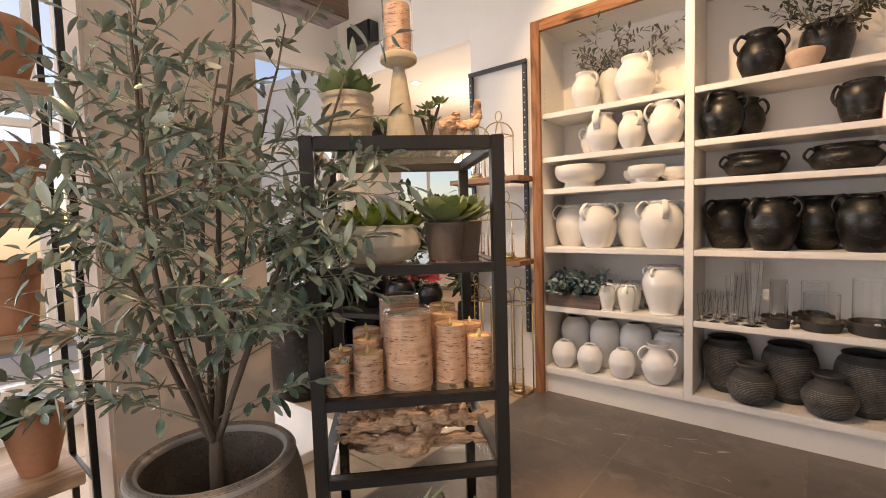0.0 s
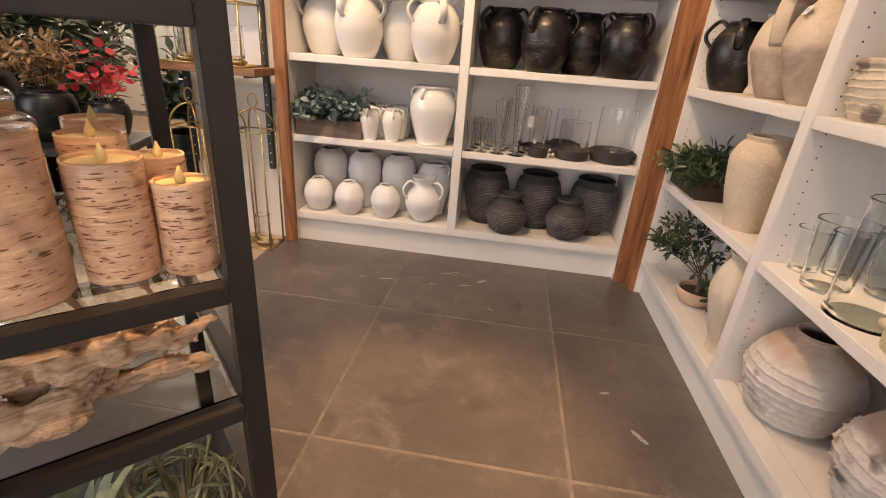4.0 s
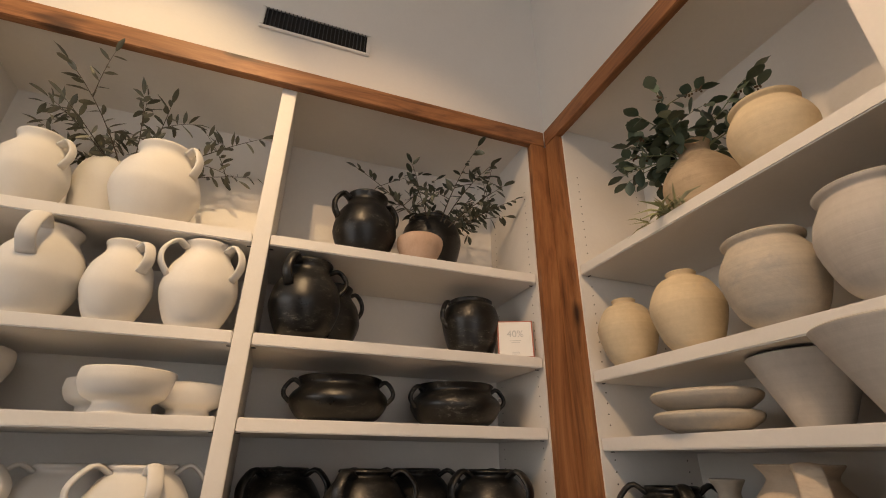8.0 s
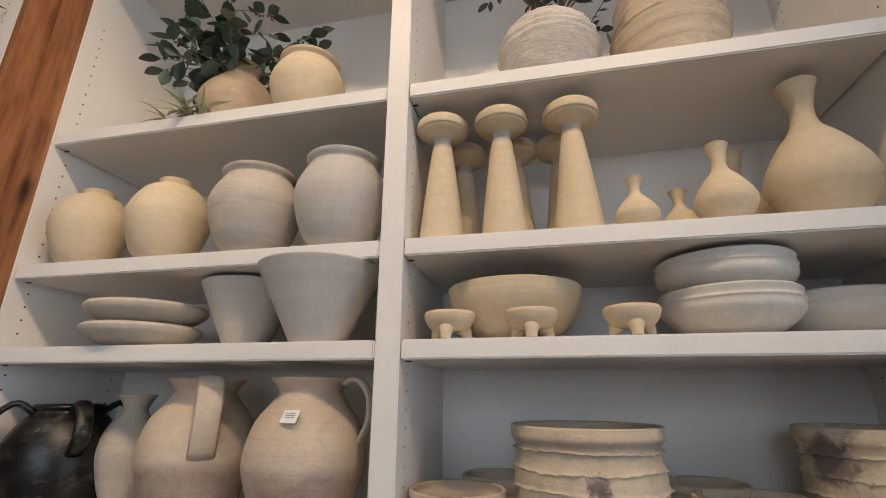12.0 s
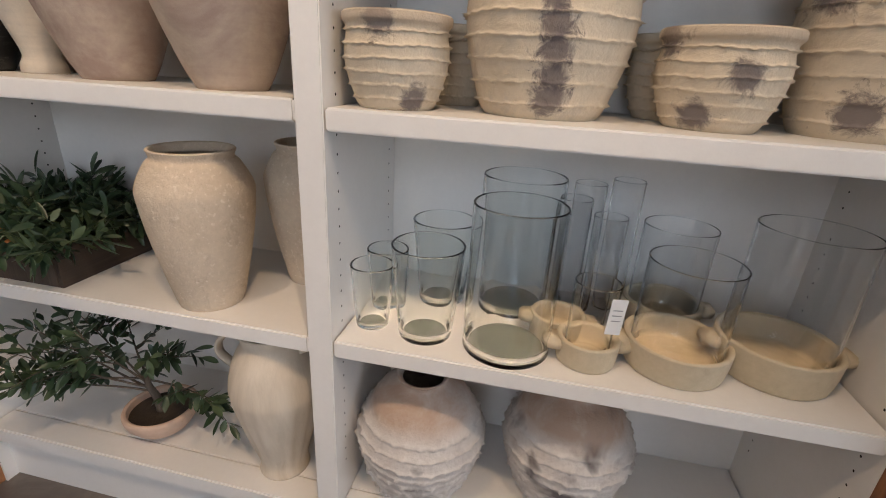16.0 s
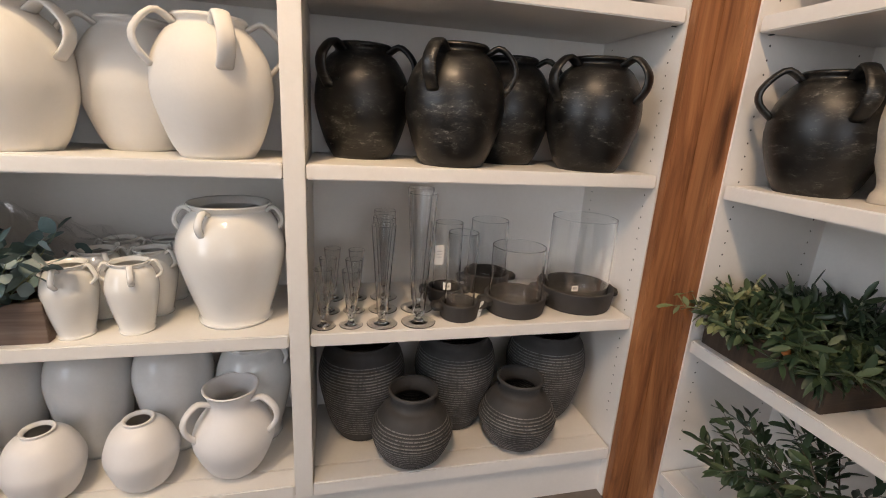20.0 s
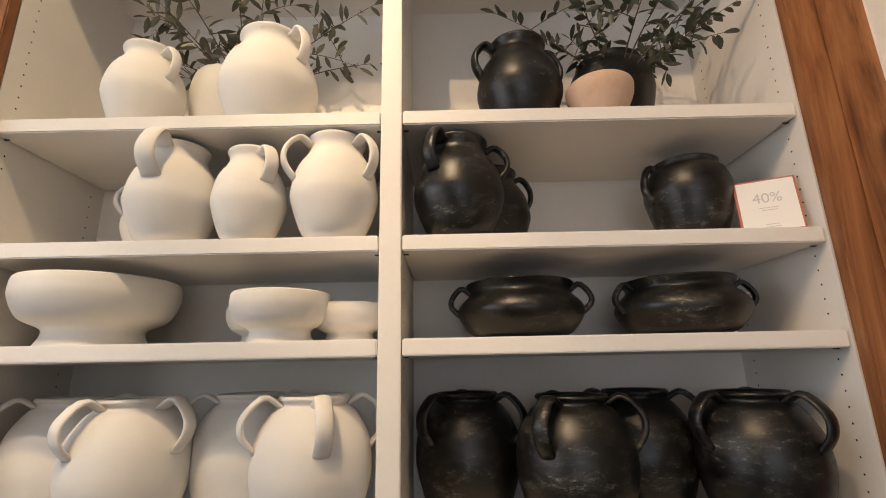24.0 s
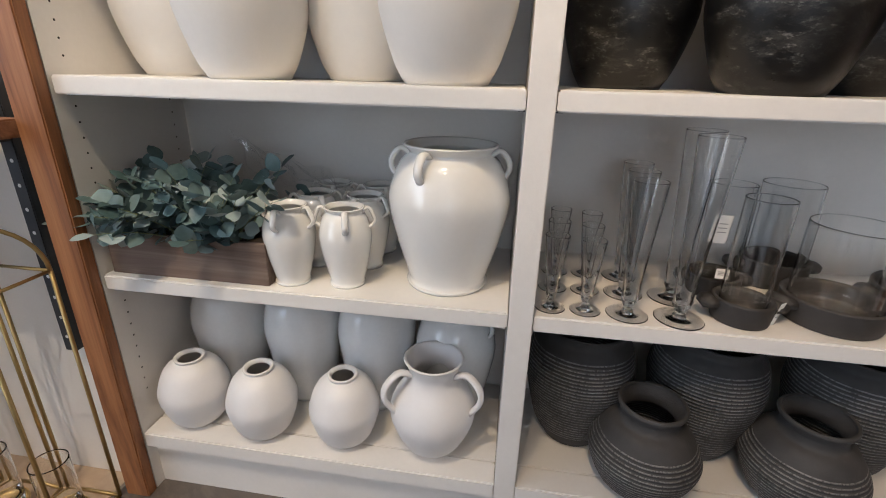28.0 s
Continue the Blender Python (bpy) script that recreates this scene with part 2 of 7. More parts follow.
def foliage(name, dark, light, rough=0.55, pale=None):
    """Leaves that differ from one another."""
    m, t, p = shader(name)
    g = t.nodes.new("ShaderNodeNewGeometry")
    info = t.nodes.new("ShaderNodeObjectInfo")
    add = t.nodes.new("ShaderNodeMath")
    add.operation = "ADD"
    frac = t.nodes.new("ShaderNodeMath")
    frac.operation = "FRACT"
    t.links.new(g.outputs["Random Per Island"], add.inputs[0])
    t.links.new(info.outputs["Random"], add.inputs[1])
    t.links.new(add.outputs[0], frac.inputs[0])
    stops = [(0.0, dark), (0.75, light)] + ([(0.9, pale)] if pale else [])
    c = ramp(t, frac.outputs[0], stops)
    v = coords(t)
    c = blend(t, 0.35, c, ramp(t, noisy(t, v, 40, 3), [(0.3, dark), (0.7, light)]))
    t.links.new(c, p.inputs["Base Color"])
    p.inputs["Roughness"].default_value = rough
    p.inputs["Subsurface Weight"].default_value = 0.0
    return m


def scuffed_black(name):
    """Burnished black clay, rubbed grey and bronze in patches and fine scratches."""
    m, t, p = shader(name)
    v = coords(t, (1, 1, 2.2))
    patch = noisy(t, v, 5.0, 4, 0.6, 0.3)
    rub = noisy(t, v, 13.0, 9, 0.80, 0.25)
    fleck = noisy(t, v, 55.0, 5, 0.7, 0.2)
    c = ramp(t, patch, [(0.35, (0.0025, 0.0025, 0.003)), (0.7, (0.008, 0.008, 0.007))])
    worn = blend(t, 1.0, ramp(t, rub, [(0.50, (0, 0, 0)), (0.68, (1, 1, 1))]), ramp(t, patch, [(0.38, (0.10, 0.10, 0.10)), (0.55, (1, 1, 1))]), "MULTIPLY")
    c = blend(t, worn, c, (0.055, 0.051, 0.043))
    c = blend(t, blend(t, 1.0, ramp(t, fleck, [(0.54, (0, 0, 0)), (0.62, (1, 1, 1))]), worn, "MULTIPLY"), c, (0.22, 0.21, 0.185))
    t.links.new(c, p.inputs["Base Color"])
    t.links.new(ramp(t, rub, [(0.35, (0.27, 0.27, 0.27)), (0.7, (0.50, 0.50, 0.50))]), p.inputs["Roughness"])
    bumped(t, p, rub, 0.18, 0.004)
    return m


WHITE = plain("shelf_white_paint", (0.78, 0.75, 0.71), 0.5, vary=0.05, scale=3, bump=0.12)
WALL = plain("wall_white_paint", (0.80, 0.76, 0.71), 0.8, vary=0.04, scale=2, bump=0.15)
BEIGE = plain("pillar_plaster", (0.65, 0.55, 0.46), 0.85, vary=0.07, scale=2, bump=0.2)
CEIL = plain("ceiling_paint", (0.82, 0.80, 0.77), 0.9, vary=0.03, scale=1, bump=0.05)
TRIM = timber("redwood_trim", (0.085, 0.028, 0.010), (0.29, 0.114, 0.041), (0.45, 0.205, 0.080), along=1.1, across=7.5, swirl=3.0)
SHELFWOOD = timber("rack_shelf_wood", (0.16, 0.07, 0.035), (0.27, 0.13, 0.065), (0.36, 0.19, 0.10), 0.6)
PALEWOOD = timber("pale_shelf_wood", (0.33, 0.21, 0.13), (0.44, 0.30, 0.19), (0.55, 0.40, 0.27), 0.65)
CRATE = timber("weathered_crate_wood", (0.10, 0.065, 0.048), (0.16, 0.11, 0.085), (0.24, 0.18, 0.145), 0.85)
CRATEDARK = timber("dark_crate_wood", (0.03, 0.02, 0.013), (0.055, 0.037, 0.025), (0.09, 0.06, 0.04), 0.8)
CONCRETE = clay("floor_concrete", (0.105, 0.088, 0.076), (0.165, 0.138, 0.115), (0.22, 0.187, 0.155), 0.38, 0.12, 2.2, 45, 0.54, ((0.085, 0.07, 0.06), 6.0, 0.60, 0.18))
JOINT = plain("floor_joint_grout", (0.215, 0.185, 0.155), 0.9, vary=0.3, scale=20)
TANFLOOR = clay("tan_floor", (0.42, 0.31, 0.21), (0.50, 0.38, 0.27), (0.36, 0.27, 0.19), 0.5, 0.1, 1.5, 40, 0.6)
BISQUE = plain("white_bisque_clay", (0.74, 0.71, 0.665), 0.85, vary=0.03, scale=9, bump=0.12)
GLOSSWHITE = plain("white_glaze", (0.80, 0.78, 0.74), 0.13, vary=0.03, scale=9, bump=0.02, coat=0.4)
GREYWHITE = plain("pale_grey_glaze", (0.74, 0.74, 0.73), 0.16, vary=0.08, scale=4, bump=0.03, coat=0.3)
SATINWHITE = plain("white_satin_glaze", (0.78, 0.76, 0.75), 0.42, vary=0.03, scale=8, bump=0.04)
# near-black for painted shade in holes and vent, and for the speaker grille
NEARBLACK = plain("shade_and_grille_black", (0.015, 0.014, 0.013), 0.9, bump=0)
BLACKPOT = scuffed_black("black_burnished_clay")
CREAM = clay("cream_clay", (0.61, 0.49, 0.315), (0.71, 0.59, 0.41), (0.52, 0.465, 0.395), 0.85, 0.25, 4.0, 55, 0.57, lines=0.35)
GREYCREAM = clay("grey_washed_clay", (0.46, 0.42, 0.365), (0.63, 0.55, 0.435), (0.39, 0.37, 0.35), 0.85, 0.25, 4.5, 55, 0.52, lines=0.4)
ASHCLAY = clay("ash_grey_clay", (0.50, 0.46, 0.415), (0.60, 0.555, 0.50), (0.43, 0.41, 0.395), 0.85, 0.25, 5.0, 50, 0.56, stretch=0.35, lines=0.4)
CHALK = clay("chalky_bowl_clay", (0.60, 0.57, 0.53), (0.70, 0.66, 0.60), (0.52, 0.46, 0.38), 0.9, 0.6, 6.0, 35, 0.6)
JUGCLAY = clay("brown_jug_clay", (0.54, 0.435, 0.325), (0.67, 0.56, 0.43), (0.44, 0.34, 0.27), 0.75, 0.3, 4.5, 55, 0.56, stretch=1.8, lines=0.4)
JUGWASH = washed("brown_jug_clay_washed", JUGCLAY, -0.05, 0.165, (0.31, 0.215, 0.175), 0.08, 0.85)
RIBCLAY = clay("ribbed_beige_clay", (0.57, 0.475, 0.345), (0.68, 0.585, 0.445), (0.47, 0.41, 0.34), 0.9, 1.0, 7.0, 34, 0.57, ((0.30, 0.25, 0.22), 9.0, 0.66, 0.12), 1.0)
RIBMARKED = washed("ribbed_beige_clay_scorched", scorched("ribbed_beige_clay_marked", RIBCLAY, ((-0.132, -0.004, 0.160, 0.016), (-0.134, -0.010, 0.130, 0.024), (-0.132, -0.014, 0.096, 0.026), (-0.124, -0.016, 0.062, 0.024), (-0.112, -0.012, 0.032, 0.026))), 0.198, 0.232, (0.31, 0.275, 0.25), 0.012, 0.75)
RIBMARKEDSMALL = washed("small_ribbed_clay_scorched", scorched("small_ribbed_clay_marked", RIBCLAY, ((-0.088, 0.004, 0.128, 0.024), (-0.054, -0.048, 0.018, 0.020))), 0.118, 0.150, (0.42, 0.33, 0.245), 0.010, 0.6)
RIBSTAINED = washed("stained_ribbed_clay", scorched("stained_ribbed_clay_marked", RIBCLAY, ((-0.030, 0.090, 0.125, 0.026), (-0.090, -0.006, 0.078, 0.022), (-0.064, 0.042, 0.022, 0.024))), 0.118, 0.150, (0.47, 0.37, 0.27), 0.010, 0.6)
RIBTALL = scorched("large_ribbed_clay_stained", RIBCLAY, ((-0.05, 0.105, 0.205, 0.040), (-0.085, 0.045, 0.035, 0.030)))
SCORCH = clay("scorched_clay", (0.59, 0.535, 0.49), (0.73, 0.69, 0.64), (0.47, 0.41, 0.375), 0.85, 0.8, 6.0, 50, 0.54, ((0.15, 0.13, 0.125), 9.0, 0.575, 0.12))
SCORCHVASE = washed("scorched_vase_clay", SCORCH, 0.205, 0.330, (0.46, 0.33, 0.245), 0.02, 1.0)
DRUMCLAY = clay("banded_drum_clay", (0.50, 0.40, 0.29), (0.60, 0.50, 0.37), (0.38, 0.29, 0.21), 0.85, 0.5, 4.0, 50, 0.55, ((0.20, 0.155, 0.135), 5.0, 0.62, 0.10), 1.5, 0.22)
PITTED = clay("pitted_urn_clay", (0.60, 0.485, 0.355), (0.70, 0.58, 0.435), (0.47, 0.37, 0.27), 0.9, 1.0, 7.0, 85, 0.57, ((0.73, 0.625, 0.50), 130.0, 0.58, 0.14))
BUFF = clay("buff_clay", (0.58, 0.49, 0.37), (0.70, 0.61, 0.49), (0.53, 0.42, 0.29), 0.7, 0.3, 9.0, 50, 0.57, stretch=0.10)
TERRA = clay("terracotta", (0.42, 0.19, 0.10), (0.50, 0.25, 0.14), (0.37, 0.20, 0.13), 0.85, 0.25, 4.0, 50, 0.62)
PINKTERRA = clay("pale_terracotta", (0.60, 0.40, 0.28), (0.68, 0.50, 0.38), (0.55, 0.36, 0.25), 0.85, 0.2, 8.0, 50, 0.6)
BARK = clay("birch_bark", (0.62, 0.355, 0.22), (0.81, 0.57, 0.395), (0.50, 0.235, 0.14), 0.16, 0.3, 9.0, 60, 0.56, stretch=2.5, lines=1.0)
WAX = plain("candle_wax", (0.72, 0.55, 0.27), 0.5, vary=0.08, bump=0.05)
DRIFT = timber("driftwood", (0.15, 0.080, 0.045), (0.50, 0.325, 0.205), (0.66, 0.48, 0.34), 0.85, 9.0, 75.0, 0)
STONE = clay("planter_concrete", (0.185, 0.152, 0.125), (0.275, 0.235, 0.20), (0.34, 0.30, 0.265), 0.75, 1.0, 8.0, 110, 0.58, ((0.115, 0.097, 0.085), 150.0, 0.56, 0.10))
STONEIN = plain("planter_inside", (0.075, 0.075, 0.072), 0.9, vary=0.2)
BLACKMETAL = plain("black_powder_coat", (0.012, 0.011, 0.010), 0.42, vary=0.3, bump=0.1)
DARKSTEEL = plain("dark_grey_steel", (0.055, 0.058, 0.065), 0.5, metal=0.4, vary=0.2, bump=0.1)
BRASS = plain("aged_brass", (0.50, 0.37, 0.16), 0.36, metal=0.95, vary=0.2, bump=0.1)
CLEAR = glassy("clear_glass", (0.994, 0.996, 0.994), 0.0, 1.45)
TINTED = glassy("greenish_glass", (0.972, 0.986, 0.979), 0.0, 1.45)
BASEGLASS = glassy("thick_base_glass", (0.34, 0.38, 0.36), 0.0, 1.45)
WRAP = thin_glass("plastic_film", (0.96, 0.96, 0.96), 0.05)
GREENGLASS = glassy("recycled_glass", (0.965, 0.985, 0.975))
SHELFGLASS = glassy("shelf_glass", (0.95, 0.98, 0.97))
SOIL = clay("potting_soil", (0.03, 0.022, 0.016), (0.07, 0.05, 0.035), (0.12, 0.085, 0.06), 0.95, 1.0, 12, 120, 0.6)
STEM = plain("brown_stem", (0.10, 0.075, 0.05), 0.8, vary=0.25, scale=30, bump=0.4)
GREENSTEM = plain("green_stem", (0.20, 0.23, 0.12), 0.7, vary=0.2, scale=30)
TRUNKM = clay("olive_trunk", (0.085, 0.066, 0.050), (0.15, 0.118, 0.09), (0.06, 0.046, 0.036), 0.9, 1.0, 14, 60, 0.55, stretch=0.3)
OLIVE = foliage("olive_leaves", (0.055, 0.105, 0.078), (0.185, 0.255, 0.210), 0.22, (0.36, 0.42, 0.38))
OLIVEPALE = foliage("olive_leaf_undersides", (0.15, 0.185, 0.14), (0.33, 0.36, 0.29), 0.6, (0.55, 0.56, 0.48))
EUCA = foliage("eucalyptus_leaves", (0.045, 0.085, 0.085), (0.17, 0.245, 0.245), 0.45, (0.42, 0.50, 0.50))
DARKLEAF = foliage("dark_green_leaves", (0.018, 0.036, 0.018), (0.055, 0.090, 0.042), 0.36, (0.13, 0.17, 0.085))
SUCC = foliage("succulent_leaves", (0.12, 0.195, 0.075), (0.28, 0.36, 0.16), 0.45, (0.40, 0.44, 0.24))
LIME = foliage("lime_succulent_leaves", (0.16, 0.28, 0.03), (0.38, 0.46, 0.07), 0.45, (0.62, 0.42, 0.08))
STAG = foliage("grey_green_fronds", (0.12, 0.165, 0.10), (0.26, 0.32, 0.21), 0.55, (0.38, 0.43, 0.32))
AIR = foliage("air_plant_fronds", (0.13, 0.14, 0.07), (0.28, 0.29, 0.17), 0.6, (0.42, 0.42, 0.29))
BROWNPOT = clay("dark_brown_pot_clay", (0.135, 0.105, 0.088), (0.19, 0.15, 0.125), (0.105, 0.085, 0.075), 0.8, 0.3, 5.0, 50, 0.58)
MOSS = clay("brown_moss", (0.10, 0.065, 0.04), (0.20, 0.135, 0.085), (0.28, 0.20, 0.13), 0.95, 1.0, 20, 120, 0.6)
PAPER = plain("white_card", (0.80, 0.79, 0.77), 0.6, vary=0.02, bump=0)
REDPAPER = plain("red_card_edge", (0.42, 0.14, 0.10), 0.6, vary=0.05, bump=0)
GREYINK = plain("grey_print", (0.32, 0.32, 0.32), 0.7, vary=0.02, bump=0)


# ---- building helpers ----
def finish(bm, name, material, smooth=True):
    me = bpy.data.meshes.new(name)
    bm.normal_update()
    bm.to_mesh(me)
    bm.free()
    me.materials.append(material)
    if smooth:
        me.polygons.foreach_set("use_smooth", [True] * len(me.polygons))
    return me


def part(name, bm, material, parent=None, label="", smooth=True, m=None):
    ob = new(name, finish(bm, name, material, smooth) if isinstance(bm, bmesh.types.BMesh) else bm)
    if parent is not None:
        ob.parent = parent
    if m is not None:
        ob.matrix_basis = m
    return tagged(ob, label)


def thing(name, label, category, m=None, group="", kind=""):
    ob = new(name)
    ob.empty_display_size = 0.05
    if m is not None:
        ob.matrix_basis = m
    return tagged(ob, label, category, group, kind)


def solid(name, bm, material, label, category, m=None, group="", kind="", smooth=True):
    ob = part(name, bm, material, None, "", smooth, m)
    return tagged(ob, label, category, group, kind)


def add_box(bm, x0, x1, y0, y1, z0, z1, bevel=0.0):
    made = bmesh.ops.create_cube(bm, size=1.0, matrix=Matrix.LocRotScale(((x0 + x1) / 2, (y0 + y1) / 2, (z0 + z1) / 2), None, (abs(x1 - x0), abs(y1 - y0), abs(z1 - z0))))
    if bevel:
        edges = {e for v in made["verts"] for e in v.link_edges}
        bmesh.ops.bevel(bm, geom=list(edges), offset=bevel, segments=2, affect="EDGES")
    return bm


def box(x0, x1, y0, y1, z0, z1, bevel=0.0):
    return add_box(bmesh.new(), x0, x1, y0, y1, z0, z1, bevel)


def curve_points(ctrl, n):
    """A smooth line through the given points."""
    p = [Vector(c) for c in ctrl]
    p = [p[0] * 2 - p[1]] + p + [p[-1] * 2 - p[-2]]
    out, spans = [], len(ctrl) - 1
    for i in range(n + 1):
        s = min(i / n * spans, spans - 1e-6)
        k, u = int(s), s - int(s)
        a, b, c, d = p[k : k + 4]
        out.append(0.5 * (2 * b + (c - a) * u + (2 * a - 5 * b + 4 * c - d) * u * u + (3 * b - a - 3 * c + d) * u**3))
    return out


def add_tube(bm, pts, radius, seg=8, flat=1.0, up=None, caps=True):
    """A tube along points; radius is a number or one for each point; flat squeezes it along the second axis."""
    rings = []
    n = len(pts)
    side = None
    for i, q in enumerate(pts):
        d = (pts[min(i + 1, n - 1)] - pts[max(i - 1, 0)]).normalized()
        if up is not None:
            a = up.normalized()
        elif side is None:
            a = d.orthogonal().normalized()
        else:
            a = (side - d * side.dot(d)).normalized()
        side = a
        b = d.cross(a).normalized()
        r = radius[i] if isinstance(radius, (list, tuple)) else radius
        rings.append([bm.verts.new(q + a * (math.cos(2 * math.pi * j / seg) * r) + b * (math.sin(2 * math.pi * j / seg) * r * flat)) for j in range(seg)])
    for r0, r1 in zip(rings, rings[1:]):
        for j in range(seg):
            bm.faces.new((r0[j], r0[(j + 1) % seg], r1[(j + 1) % seg], r1[j]))
    if caps:
        bm.faces.new(rings[0][::-1])
        bm.faces.new(rings[-1])
    return bm


def tube(pts, radius, seg=8, flat=1.0, up=None):
    return add_tube(bmesh.new(), [Vector(p) for p in pts], radius, seg, flat, up)


def outer_line(ctrl, R, H, n):
    return [(max(0.0, q.x), q.y) for q in curve_points([(r * R, z * H) for r, z in ctrl], n)]


def turned(ctrl, R, H, wall=0.008, seg=40, n=26, relief=None, floor_at=0.06, hollow=True):
    """A thrown vessel: outside, rounded lip, inside and closed floor. relief(angle, z) pushes the outside out."""
    outside = outer_line(ctrl, R, H, n)
    line = [(outside[0][0] - 0.006, 0.0)] + outside
    k = len(line)
    if hollow:
        top, sub = outside[-1], outside[-2]
        k -= 1
        line[-1:] = [(top[0] + (sub[0] - top[0]) * u, top[1] + (sub[1] - top[1]) * u) for u in (0.12, 0.0)]
        line += [(top[0] - wall * 0.35, top[1] + wall * 0.35), (top[0] - wall * 0.9, top[1] + 0.0005), (top[0] + (sub[0] - top[0]) * 0.12 - wall, top[1] + (sub[1] - top[1]) * 0.12)]
        line += [(max(0.004, r - wall), z) for r, z in reversed(outside[:-1]) if z > floor_at * H]
        line += [(line[-1][0] * 0.6, floor_at * H)]
    bm = bmesh.new()
    rings = []
    for i, (r, z) in enumerate(line):
        ring = []
        for j in range(seg):
            a = 2 * math.pi * j / seg
            q = r + (relief(a, z) if relief and 0 < i < k else 0.0)
            ring.append(bm.verts.new((q * math.cos(a), q * math.sin(a), z)))
        rings.append(ring)
    for a, b in zip(rings, rings[1:]):
        for j in range(seg):
            bm.faces.new((a[j], a[(j + 1) % seg], b[(j + 1) % seg], b[j]))
    bm.faces.new(rings[0][::-1])
    bm.faces.new(rings[-1])
    return bm


def radius_at(ctrl, R, H, z):
    line = outer_line(ctrl, R, H, 60)
    return min(line, key=lambda q: abs(q[1] - z))[0]


def handle(ctrl, R, H, angle, z1, z2, bulge, width=0.026, thick=0.012, rise=0.0, seg=10):
    """A strap handle from height z1 to z2 (parts of H), standing out by bulge."""
    ra, rb = radius_at(ctrl, R, H, z1 * H), radius_at(ctrl, R, H, z2 * H)
    out = max(ra, rb) + bulge
    c, s = math.cos(radians(angle)), math.sin(radians(angle))
    top, low = z1 * H, z2 * H
    line = [(ra - 0.004, top - 0.004), (ra + (out - ra) * 0.45, top + rise * H + 0.004), (out - 0.004, top - (top - low) * 0.22), (out - bulge * 0.12, top - (top - low) * 0.62), (rb - 0.004, low)]
    pts = [Vector((q.x * c, q.x * s, q.y)) for q in curve_points(line, 14)]
    return add_tube(bmesh.new(), pts, width / 2, seg, thick / width, Vector((-s, c, 0)))


